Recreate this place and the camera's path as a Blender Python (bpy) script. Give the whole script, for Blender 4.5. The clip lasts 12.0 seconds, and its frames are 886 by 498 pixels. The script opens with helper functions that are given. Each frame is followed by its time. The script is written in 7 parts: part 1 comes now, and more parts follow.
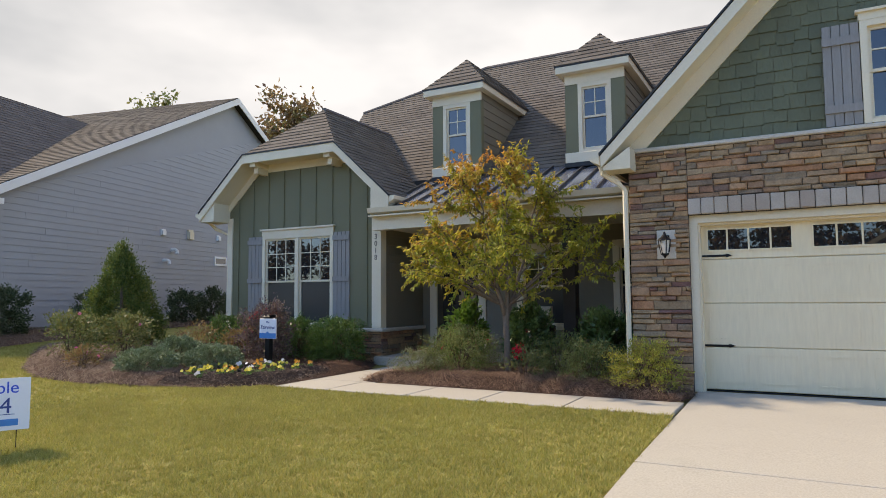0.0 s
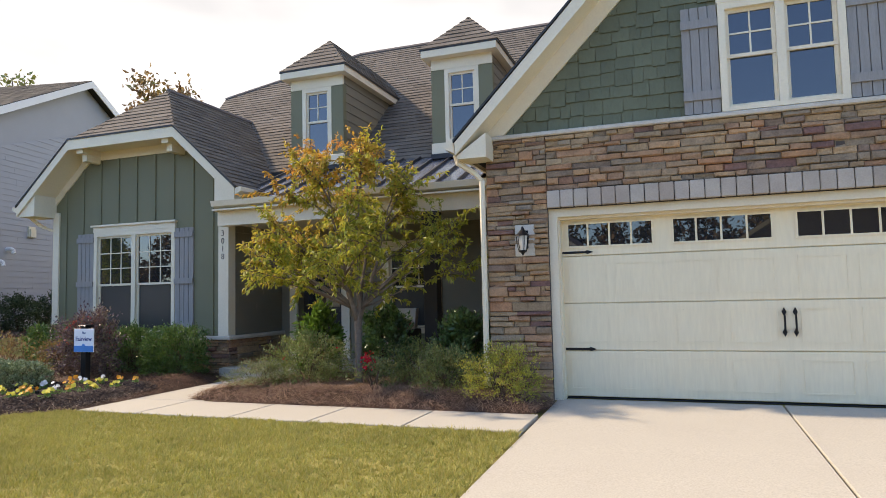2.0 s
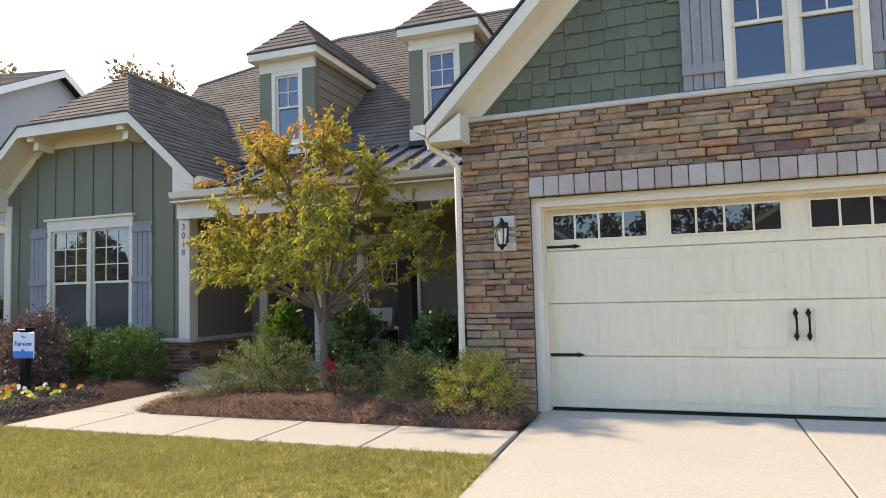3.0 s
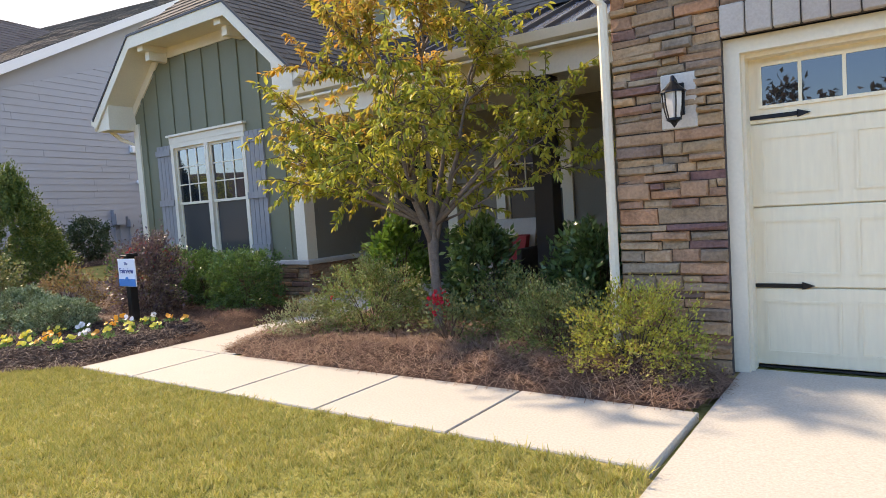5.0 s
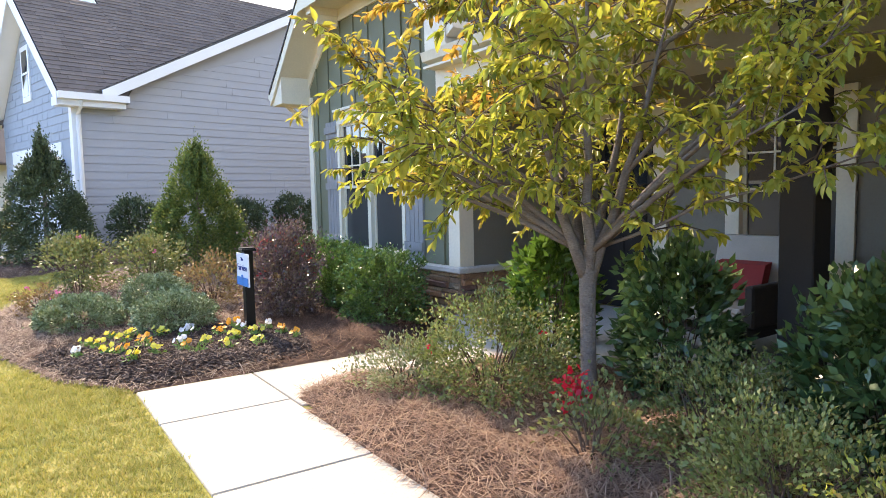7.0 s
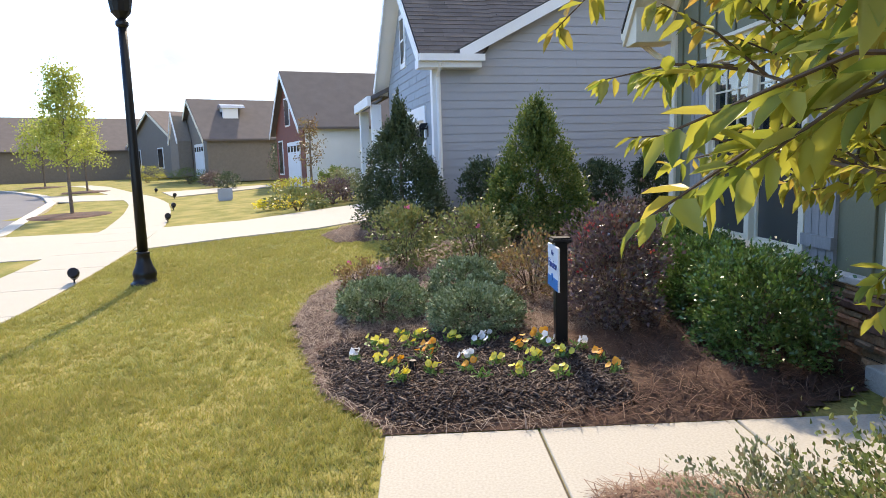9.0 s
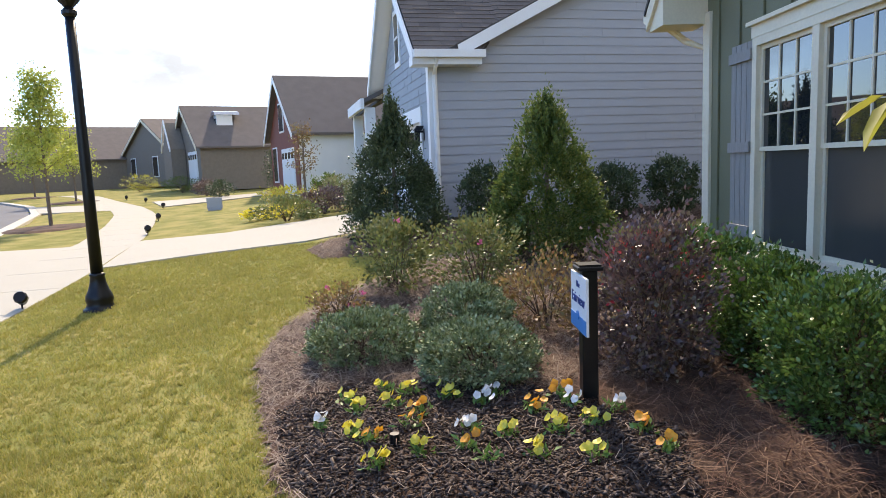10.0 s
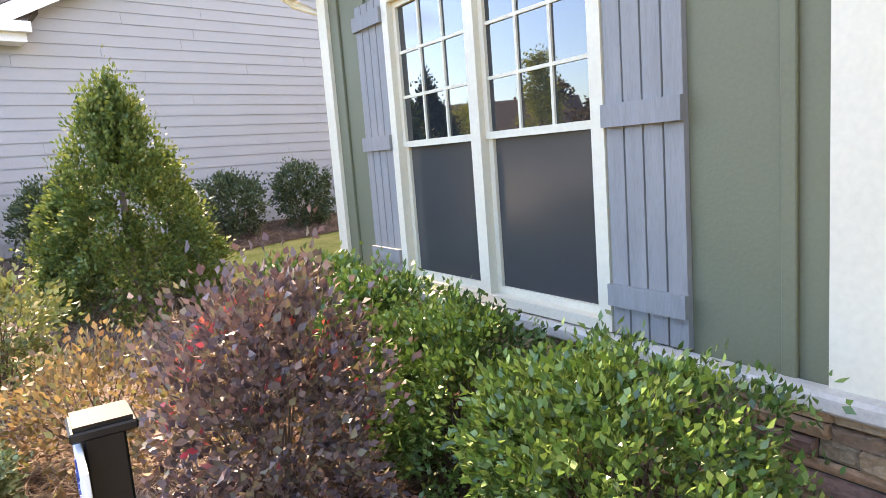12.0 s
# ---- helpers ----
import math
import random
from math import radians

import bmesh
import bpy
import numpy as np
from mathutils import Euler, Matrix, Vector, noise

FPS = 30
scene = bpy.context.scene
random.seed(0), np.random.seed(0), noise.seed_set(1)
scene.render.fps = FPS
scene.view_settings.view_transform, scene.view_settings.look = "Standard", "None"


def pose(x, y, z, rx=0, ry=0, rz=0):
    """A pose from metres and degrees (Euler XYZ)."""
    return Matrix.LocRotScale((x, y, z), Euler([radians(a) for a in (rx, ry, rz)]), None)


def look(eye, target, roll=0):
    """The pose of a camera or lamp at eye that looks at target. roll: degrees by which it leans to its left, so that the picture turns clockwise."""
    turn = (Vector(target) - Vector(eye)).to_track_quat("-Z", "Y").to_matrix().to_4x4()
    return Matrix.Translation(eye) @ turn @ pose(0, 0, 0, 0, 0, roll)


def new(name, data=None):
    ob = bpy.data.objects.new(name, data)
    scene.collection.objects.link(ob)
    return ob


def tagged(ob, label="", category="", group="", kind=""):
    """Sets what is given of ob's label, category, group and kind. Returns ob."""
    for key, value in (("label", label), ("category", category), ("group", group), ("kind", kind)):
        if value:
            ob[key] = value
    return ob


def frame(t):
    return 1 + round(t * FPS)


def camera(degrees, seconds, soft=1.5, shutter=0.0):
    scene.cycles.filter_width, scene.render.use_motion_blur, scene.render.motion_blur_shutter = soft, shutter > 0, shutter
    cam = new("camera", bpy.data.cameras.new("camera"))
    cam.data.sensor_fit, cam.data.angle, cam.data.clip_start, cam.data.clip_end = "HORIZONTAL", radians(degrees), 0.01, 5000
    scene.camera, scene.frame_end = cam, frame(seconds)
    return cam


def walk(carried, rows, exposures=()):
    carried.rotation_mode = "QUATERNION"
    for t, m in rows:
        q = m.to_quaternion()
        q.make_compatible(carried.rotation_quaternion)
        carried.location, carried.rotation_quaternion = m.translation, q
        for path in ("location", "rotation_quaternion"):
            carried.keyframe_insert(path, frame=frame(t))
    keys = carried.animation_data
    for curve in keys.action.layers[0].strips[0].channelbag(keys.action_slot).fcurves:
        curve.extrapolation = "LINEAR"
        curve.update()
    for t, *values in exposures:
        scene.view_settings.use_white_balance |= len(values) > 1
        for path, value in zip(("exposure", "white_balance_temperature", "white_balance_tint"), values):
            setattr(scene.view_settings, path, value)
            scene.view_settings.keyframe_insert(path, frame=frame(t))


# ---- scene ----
cam = camera(67.9, 12.0, 0.9)
PATH = [
    (0, (0.56, 1.199, 1.207), (-0.384, 2.956, 1.359), -0.4),
    (0.5, (0.674, 1.385, 1.205), (-0.181, 3.186, 1.362), -1.1),
    (1, (0.736, 1.637, 1.199), (-0.087, 3.455, 1.34), -0.9),
    (1.5, (0.759, 2.011, 1.21), (0.021, 3.864, 1.353), -1.1),
    (2, (0.805, 2.387, 1.258), (0.132, 4.265, 1.4), -1.3),
    (2.5, (0.824, 2.83, 1.274), (0.161, 4.712, 1.41), -1.4),
    (2.7, (0.811, 3.002, 1.293), (0.154, 4.886, 1.424), -1.4),
    (4.3, (0.611, 4.61, 1.317), (-0.383, 6.346, 1.343), -2.4),
    (4.5, (0.538, 4.808, 1.313), (-0.55, 6.485, 1.281), -2.7),
    (5, (0.367, 5.425, 1.289), (-0.793, 7.049, 1.157), -3.8),
    (5.5, (0.18, 6.036, 1.287), (-0.984, 7.63, 0.96), -3.4),
    (6, (-0.083, 6.592, 1.349), (-1.276, 8.157, 0.993), -2.7),
    (6.5, (-0.295, 7.098, 1.414), (-1.677, 8.524, 1.174), -1.8),
    (7, (-0.621, 7.604, 1.442), (-2.275, 8.717, 1.282), -1.2),
    (7.5, (-0.987, 8.057, 1.463), (-2.819, 8.852, 1.357), 0.9),
    (7.7, (-1.141, 8.211, 1.477), (-3.032, 8.853, 1.368), 0.7),
    (9.3, (-2.747, 8.648, 1.574), (-4.727, 8.685, 1.293), -1.9),
    (9.5, (-3.003, 8.658, 1.548), (-4.983, 8.689, 1.269), -1.9),
    (10, (-3.566, 8.736, 1.559), (-5.55, 8.8, 1.31), -2.3),
    (10.5, (-4.145, 8.792, 1.54), (-6.115, 9.047, 1.308), -2.4),
    (11, (-4.678, 9.002, 1.522), (-6.578, 9.577, 1.279), -3.0),
    (11.5, (-5.168, 9.27, 1.523), (-6.922, 10.192, 1.252), -4.1),
    (12, (-5.599, 9.616, 1.522), (-7.271, 10.675, 1.236), -4.5),
]
EXPOSURES = [(0.0, 0.89, 8450, 16), (2.5, 1.25, 8550, 18), (4.5, 1.50, 8500, 19), (5.5, 1.55, 8500, 20), (6.2, 1.60, 8400, 19), (7.0, 2.05, 8250, 18), (7.5, 2.22, 8100, 17), (9.5, 1.21, 7700, 15), (10.5, 1.44, 8250, 17), (11.2, 2.08, 9350, 20), (12.0, 2.65, 9800, 22)]
walk(cam, [(t, look(eye, target, roll)) for t, eye, target, roll in PATH], EXPOSURES)

# ---- world, sun ----
SUN_AZ, SUN_EL = 180.0, 41.0          # the sun stands over -x, along the house front
to_sun = Vector((math.cos(radians(SUN_AZ)) * math.cos(radians(SUN_EL)), math.sin(radians(SUN_AZ)) * math.cos(radians(SUN_EL)), math.sin(radians(SUN_EL))))
sun = new("sun", bpy.data.lights.new("sun", "SUN"))
sun.data.energy, sun.data.angle, sun.data.color = 2.7, radians(2.2), (1.0, 0.93, 0.82)
sun.matrix_world = look((0, 0, 30), Vector((0, 0, 30)) - to_sun)

world = bpy.data.worlds.new("sky")
scene.world = world
world.use_nodes = True
wn, wl = world.node_tree.nodes, world.node_tree.links
wn.clear()
sky = wn.new("ShaderNodeTexSky")
sky.sky_type, sky.sun_disc = "NISHITA", False
sky.sun_elevation, sky.sun_rotation = radians(SUN_EL), math.atan2(to_sun.x, to_sun.y)
sky_tint = wn.new("ShaderNodeMix")
sky_tint.data_type, sky_tint.blend_type = "RGBA", "MULTIPLY"
sky_tint.inputs[0].default_value = 1.0
sky_tint.inputs[7].default_value = (0.104, 0.156, 0.230, 1)
wl.new(sky.outputs[0], sky_tint.inputs[6])
geo = wn.new("ShaderNodeTexCoord")
cloud = wn.new("ShaderNodeTexNoise")
cloud.inputs["Scale"].default_value, cloud.inputs["Detail"].default_value, cloud.inputs["Roughness"].default_value = 2.3, 7.0, 0.55
cmap = wn.new("ShaderNodeMapping")
cmap.inputs["Scale"].default_value = (1.0, 1.0, 2.2)
cmap.inputs["Location"].default_value = (0.35, 0.9, 0.2)
wl.new(geo.outputs["Generated"], cmap.inputs[0])
wl.new(cmap.outputs[0], cloud.inputs["Vector"])
# the cloud bank lies over the house side of the sky, thinning out behind the street
bank = wn.new("ShaderNodeVectorMath")
bank.operation = "DOT_PRODUCT"
bank.inputs[1].default_value = (-0.20, 0.55, 0.12)
wl.new(geo.outputs["Generated"], bank.inputs[0])
cover = wn.new("ShaderNodeMath")
cover.operation = "ADD"
wl.new(cloud.outputs["Fac"], cover.inputs[0])
wl.new(bank.outputs["Value"], cover.inputs[1])
ramp = wn.new("ShaderNodeValToRGB")
ramp.color_ramp.elements[0].position, ramp.color_ramp.elements[1].position = 0.42, 0.60
wl.new(cover.outputs[0], ramp.inputs[0])
shade = wn.new("ShaderNodeTexNoise")
shade.inputs["Scale"].default_value, shade.inputs["Detail"].default_value = 1.7, 5.0
wl.new(cmap.outputs[0], shade.inputs["Vector"])
grey = wn.new("ShaderNodeValToRGB")
grey.color_ramp.elements[0].position, grey.color_ramp.elements[0].color = 0.38, (0.285, 0.343, 0.42, 1)
grey.color_ramp.elements[1].position, grey.color_ramp.elements[1].color = 0.60, (0.475, 0.545, 0.64, 1)
wl.new(shade.outputs["Fac"], grey.inputs[0])
both = wn.new("ShaderNodeMix")
both.data_type = "RGBA"
wl.new(ramp.outputs[0], both.inputs[0])
wl.new(sky_tint.outputs[2], both.inputs[6])
wl.new(grey.outputs[0], both.inputs[7])
bg = wn.new("ShaderNodeBackground")
bg.inputs[1].default_value = 1.0
wl.new(both.outputs[2], bg.inputs[0])
wout = wn.new("ShaderNodeOutputWorld")
wl.new(bg.outputs[0], wout.inputs[0])

rng = np.random.default_rng(7)


# ---- materials ----
def material(name, col, rough=0.7, var=0.18, scale=3.0, fine=70.0, bump=0.15, metal=0.0, pick="", second=None, spec=0.4, stretch=(1, 1, 1), ramp_cols=None, trans=0.0):
    """Two scales of noise on a base colour; pick: 'object' or 'island' takes a random shade per piece from ramp_cols."""
    m = bpy.data.materials.new(name)
    m.use_nodes = True
    n, l = m.node_tree.nodes, m.node_tree.links
    b = n["Principled BSDF"]
    b.inputs["Roughness"].default_value, b.inputs["Metallic"].default_value = rough, metal
    b.inputs["Specular IOR Level"].default_value = spec
    tc = n.new("ShaderNodeNewGeometry")
    mp = n.new("ShaderNodeMapping")
    mp.inputs["Scale"].default_value = stretch
    l.new(tc.outputs["Position"], mp.inputs[0])
    big = n.new("ShaderNodeTexNoise")
    big.inputs["Scale"].default_value, big.inputs["Detail"].default_value = scale, 5.0
    small = n.new("ShaderNodeTexNoise")
    small.inputs["Scale"].default_value, small.inputs["Detail"].default_value = fine, 3.0
    l.new(mp.outputs[0], big.inputs["Vector"])
    l.new(mp.outputs[0], small.inputs["Vector"])
    if ramp_cols:
        rr = n.new("ShaderNodeValToRGB")
        els = rr.color_ramp.elements
        for k, c in enumerate(ramp_cols):
            e = els[k] if k < 2 else els.new(k / (len(ramp_cols) - 1))
            e.position = k / (len(ramp_cols) - 1)
            e.color = (*c, 1)
        if pick == "object":
            src = n.new("ShaderNodeObjectInfo").outputs["Random"]
        else:
            src = tc.outputs["Random Per Island"]
        l.new(src, rr.inputs[0])
        base = rr.outputs[0]
    elif second:
        mx = n.new("ShaderNodeMix")
        mx.data_type = "RGBA"
        mx.inputs[6].default_value, mx.inputs[7].default_value = (*col, 1), (*second, 1)
        st = n.new("ShaderNodeMapRange")
        st.inputs[1].default_value, st.inputs[2].default_value = 0.38, 0.62
        l.new(big.outputs["Fac"], st.inputs[0])
        l.new(st.outputs[0], mx.inputs[0])
        base = mx.outputs[2]
    else:
        rgb = n.new("ShaderNodeRGB")
        rgb.outputs[0].default_value = (*col, 1)
        base = rgb.outputs[0]
    tot = n.new("ShaderNodeMath")
    tot.operation = "ADD"
    l.new(big.outputs["Fac"], tot.inputs[0])
    l.new(small.outputs["Fac"], tot.inputs[1])
    rng_ = n.new("ShaderNodeMapRange")
    rng_.inputs[1].default_value, rng_.inputs[2].default_value = 0.6, 1.4
    rng_.inputs[3].default_value, rng_.inputs[4].default_value = 1 - var, 1 + var
    l.new(tot.outputs[0], rng_.inputs[0])
    hsv = n.new("ShaderNodeHueSaturation")
    l.new(base, hsv.inputs["Color"])
    l.new(rng_.outputs[0], hsv.inputs["Value"])
    l.new(hsv.outputs[0], b.inputs["Base Color"])
    if bump:
        bp = n.new("ShaderNodeBump")
        bp.inputs["Strength"].default_value, bp.inputs["Distance"].default_value = bump, 0.01
        l.new(small.outputs["Fac"], bp.inputs["Height"])
        l.new(bp.outputs[0], b.inputs["Normal"])
    if trans:
        tr = n.new("ShaderNodeBsdfTranslucent")
        l.new(hsv.outputs[0], tr.inputs[0])
        mix = n.new("ShaderNodeMixShader")
        mix.inputs[0].default_value = trans
        l.new(b.outputs[0], mix.inputs[1])
        l.new(tr.outputs[0], mix.inputs[2])
        l.new(mix.outputs[0], n["Material Output"].inputs[0])
    return m


CREAM = material("cream_paint", (0.73, 0.635, 0.46), 0.55, 0.07, 1.5, 40, 0.05)
DOORPAINT = material("garage_door_paint", (0.77, 0.655, 0.44), 0.5, 0.07, 1.2, 38, 0.22, stretch=(1, 1, 0.12))
GREEN = material("green_siding_paint", (0.166, 0.160, 0.090), 0.65, 0.09, 1.2, 60, 0.12)
TAUPE = material("taupe_siding_paint", (0.20, 0.175, 0.125), 0.65, 0.08, 1.5, 60, 0.10)
SHAKE = material("green_shake_paint", (0, 0, 0), 0.75, 0.10, 4, 50, 0.3, pick="object", stretch=(1, 1, 0.35), ramp_cols=[(0.105, 0.112, 0.066), (0.135, 0.143, 0.084), (0.118, 0.126, 0.073)])
SHAKE_J = material("green_shake_joined", (0, 0, 0), 0.75, 0.10, 4, 50, 0.3, pick="island", stretch=(1, 1, 0.35), ramp_cols=[(0.105, 0.112, 0.066), (0.135, 0.143, 0.084), (0.118, 0.126, 0.073)])
STONES = [tuple(min(0.6, c * f) for c, f in zip(q, (1.27, 1.12, 0.98))) for q in [(0.24, 0.175, 0.105), (0.32, 0.23, 0.14), (0.19, 0.155, 0.11), (0.135, 0.075, 0.07), (0.36, 0.235, 0.14), (0.24, 0.19, 0.13), (0.30, 0.165, 0.095), (0.17, 0.145, 0.115), (0.30, 0.235, 0.155)]]
STONE = material("ledgestone", (0, 0, 0), 0.85, 0.40, 9, 45, 0.9, pick="object", ramp_cols=STONES)
STONE_J = material("ledgestone_joined", (0, 0, 0), 0.85, 0.40, 9, 45, 0.9, pick="island", ramp_cols=STONES)
MORTAR = material("dark_joint", (0.07, 0.055, 0.045), 0.95, 0.2, 8, 60, 0.3)
CASTSTONE = material("cast_stone", (0.40, 0.34, 0.27), 0.85, 0.14, 6, 60, 0.3, pick="object", ramp_cols=[(0.42, 0.36, 0.29), (0.35, 0.28, 0.22), (0.45, 0.39, 0.32)])
CAPSTONE = material("cap_stone", (0.52, 0.47, 0.39), 0.85, 0.16, 7, 60, 0.35)
ROOFS = [(0.105, 0.092, 0.078), (0.145, 0.127, 0.107), (0.125, 0.109, 0.092), (0.165, 0.145, 0.122)]
ROOF = material("asphalt_shingle", (0, 0, 0), 0.95, 0.16, 2.0, 90, 0.4, pick="island", ramp_cols=ROOFS, spec=0.2)
ROOF2 = material("dark_asphalt_shingle", (0, 0, 0), 0.95, 0.16, 2.0, 90, 0.4, pick="island", ramp_cols=[(0.115, 0.098, 0.09), (0.15, 0.128, 0.118), (0.13, 0.113, 0.104)], spec=0.2)
ROOFBASE = material("roof_underlay", (0.05, 0.045, 0.04), 0.95, 0.1, 3, 60, 0.1)
METALROOF = material("dark_bronze_metal_roof", (0.40, 0.44, 0.52), 0.16, 0.10, 1.5, 30, 0.02, metal=0.75, spec=0.5)
# near-black so that the ribs carry their own shadow lines in the colour
SEAM = material("dark_bronze_seam", (0.045, 0.043, 0.042), 0.5, 0.1, 3, 60, 0.05)
BLACKEDGE = material("black_drip_edge", (0.02, 0.02, 0.02), 0.5, 0.1, 3, 60, 0.05)
SHUTTER = material("grey_stained_wood", (0.262, 0.247, 0.226), 0.7, 0.16, 5, 40, 0.25, stretch=(6, 6, 0.5))
BLACK = material("black_metal", (0.012, 0.012, 0.013), 0.35, 0.15, 8, 60, 0.05, metal=0.4)
DARKPOST = material("dark_brown_paint", (0.030, 0.024, 0.020), 0.6, 0.12, 4, 60, 0.1)
DOORDARK = material("dark_door", (0.018, 0.015, 0.014), 0.4, 0.12, 4, 60, 0.08)
GLASS = material("window_glass", (0.012, 0.015, 0.019), 0.015, 0.0, 1, 1, 0.0, spec=0.5)
GLASS.node_tree.nodes["Principled BSDF"].inputs["IOR"].default_value = 1.92
SCREEN = material("insect_screen", (0.055, 0.054, 0.052), 0.16, 0.06, 2, 300, 0.02, spec=0.5)
LAMPGLASS = material("lamp_glass", (0.55, 0.52, 0.46), 0.05, 0.02, 4, 40, 0.0)
CONCRETE = material("pale_concrete", (0.445, 0.418, 0.35), 0.9, 0.22, 1.3, 70, 0.25, second=(0.38, 0.355, 0.298))
KERB = material("kerb_concrete", (0.52, 0.49, 0.42), 0.9, 0.12, 1.4, 50, 0.15, second=(0.44, 0.41, 0.36))
ASPHALT = material("asphalt_road", (0.14, 0.14, 0.145), 0.9, 0.15, 1.0, 60, 0.3)
JOINT = material("joint_dirt", (0.07, 0.06, 0.045), 0.95, 0.2, 8, 60, 0.2)
LAWN = material("lawn_ground", (0.205, 0.205, 0.056), 0.95, 0.34, 1.6, 30, 1.0, second=(0.265, 0.225, 0.078), spec=0.1)
BLADES = material("grass_blades", (0, 0, 0), 0.75, 0.22, 0.9, 9, 0.0, pick="island", spec=0.15, trans=0.3, ramp_cols=[(0.32, 0.315, 0.080), (0.42, 0.39, 0.105), (0.54, 0.45, 0.175), (0.245, 0.27, 0.06), (0.46, 0.41, 0.13)])
STRAW = material("pine_straw", (0, 0, 0), 0.85, 0.2, 2, 20, 0.0, pick="island", spec=0.2, ramp_cols=[(0.175, 0.10, 0.068), (0.27, 0.165, 0.115), (0.11, 0.062, 0.044), (0.40, 0.28, 0.195), (0.20, 0.115, 0.078)])
STRAWBASE = material("straw_bed_soil", (0.06, 0.032, 0.021), 0.95, 0.4, 3, 40, 0.8, second=(0.095, 0.05, 0.032))
# damp straw, its colours also darkened to hold the shade of the hedge
SHADEDAMPSTRAW = material("damp_pine_straw", (0, 0, 0), 0.85, 0.2, 2, 20, 0.0, pick="island", spec=0.2, ramp_cols=[(0.085, 0.042, 0.028), (0.14, 0.072, 0.048), (0.055, 0.028, 0.02), (0.24, 0.15, 0.10), (0.10, 0.05, 0.034)])
OLDSTRAW = material("weathered_pine_straw", (0, 0, 0), 0.85, 0.2, 2, 20, 0.0, pick="island", spec=0.2, ramp_cols=[(0.20, 0.14, 0.105), (0.32, 0.24, 0.185), (0.13, 0.08, 0.058), (0.40, 0.32, 0.255)])
CHIPS = material("dark_bark_chips", (0, 0, 0), 0.85, 0.2, 5, 40, 0.3, pick="island", ramp_cols=[(0.022, 0.014, 0.012), (0.075, 0.046, 0.034), (0.045, 0.027, 0.021), (0.03, 0.02, 0.017), (0.17, 0.125, 0.10)])
BARK = material("smooth_grey_bark", (0.215, 0.165, 0.125), 0.85, 0.40, 9, 60, 0.7, second=(0.13, 0.10, 0.078), stretch=(1, 1, 2.2))
TWIG = material("brown_twig", (0.10, 0.065, 0.042), 0.85, 0.2, 8, 50, 0.2)
GREYSIDE = material("grey_lap_siding", (0.355, 0.36, 0.375), 0.65, 0.05, 1.5, 50, 0.08)
BLUESHAKE = material("blue_grey_shake", (0.31, 0.345, 0.365), 0.7, 0.08, 3, 40, 0.2)
WHITE = material("white_trim_paint", (0.80, 0.79, 0.76), 0.5, 0.04, 2, 40, 0.04)
BRICK = material("red_brick", (0.25, 0.085, 0.055), 0.85, 0.2, 5, 30, 0.3, second=(0.20, 0.07, 0.05))
TANBRICK = material("taupe_brick", (0.23, 0.19, 0.15), 0.85, 0.2, 5, 30, 0.3, second=(0.18, 0.15, 0.12))
SIGNWHITE = material("white_sign_panel", (0.80, 0.80, 0.80), 0.4, 0.02, 3, 40, 0.0)
SIGNBLUE = material("blue_sign_band", (0.03, 0.22, 0.52), 0.4, 0.03, 3, 40, 0.0)
INK = material("dark_blue_ink", (0.03, 0.06, 0.22), 0.5, 0.02, 3, 40, 0.0)
BLUEINK = material("bright_blue_ink", (0.01, 0.08, 0.55), 0.5, 0.02, 3, 40, 0.0)
NUMERAL = material("bronze_numeral", (0.10, 0.08, 0.06), 0.5, 0.05, 5, 40, 0.0)
FABRIC = material("pale_cushion_fabric", (0.42, 0.37, 0.30), 0.9, 0.12, 6, 120, 0.2)
REDFAB = material("red_cushion_fabric", (0.30, 0.035, 0.03), 0.9, 0.12, 6, 120, 0.2)
WICKER = material("dark_wicker", (0.05, 0.038, 0.03), 0.8, 0.2, 20, 120, 0.4)


def leafmat(name, cols, trans=0.3, rough=0.5, spec=0.4, gain=1.7):
    cols = [tuple(min(0.8, c * gain) for c in q) for q in cols]
    return material(name, (0, 0, 0), rough, 0.15, 2.0, 15, 0.0, pick="island", ramp_cols=cols, trans=trans, spec=spec)


LEAF_HOLLY = leafmat("holly_leaf", [(0.035, 0.06, 0.015), (0.06, 0.095, 0.02), (0.125, 0.145, 0.035), (0.045, 0.075, 0.018)])
LEAF_DARKCONE = leafmat("dark_holly_leaf", [(0.028, 0.042, 0.02), (0.042, 0.06, 0.026), (0.065, 0.085, 0.036)], 0.1)
LEAF_HEDGE = leafmat("privet_leaf", [(0.035, 0.075, 0.016), (0.06, 0.12, 0.022), (0.12, 0.18, 0.045), (0.03, 0.055, 0.014)], 0.16, 0.30, 0.55, 1.5)
LEAF_CAMELLIA = leafmat("camellia_leaf", [(0.026, 0.055, 0.02), (0.045, 0.085, 0.026), (0.075, 0.12, 0.036)], 0.2, 0.33, 0.5)
LEAF_BAY = leafmat("fresh_green_leaf", [(0.05, 0.105, 0.016), (0.085, 0.15, 0.022), (0.04, 0.08, 0.014)], 0.3, 0.35, 0.5)
LEAF_ABELIA = leafmat("abelia_leaf", [(0.075, 0.105, 0.030), (0.115, 0.145, 0.042), (0.165, 0.18, 0.07), (0.055, 0.078, 0.022), (0.13, 0.10, 0.04)], 0.35)
LEAF_YELLOW = leafmat("golden_abelia_leaf", [(0.22, 0.22, 0.035), (0.33, 0.31, 0.05), (0.15, 0.16, 0.03), (0.24, 0.16, 0.05)], 0.35)
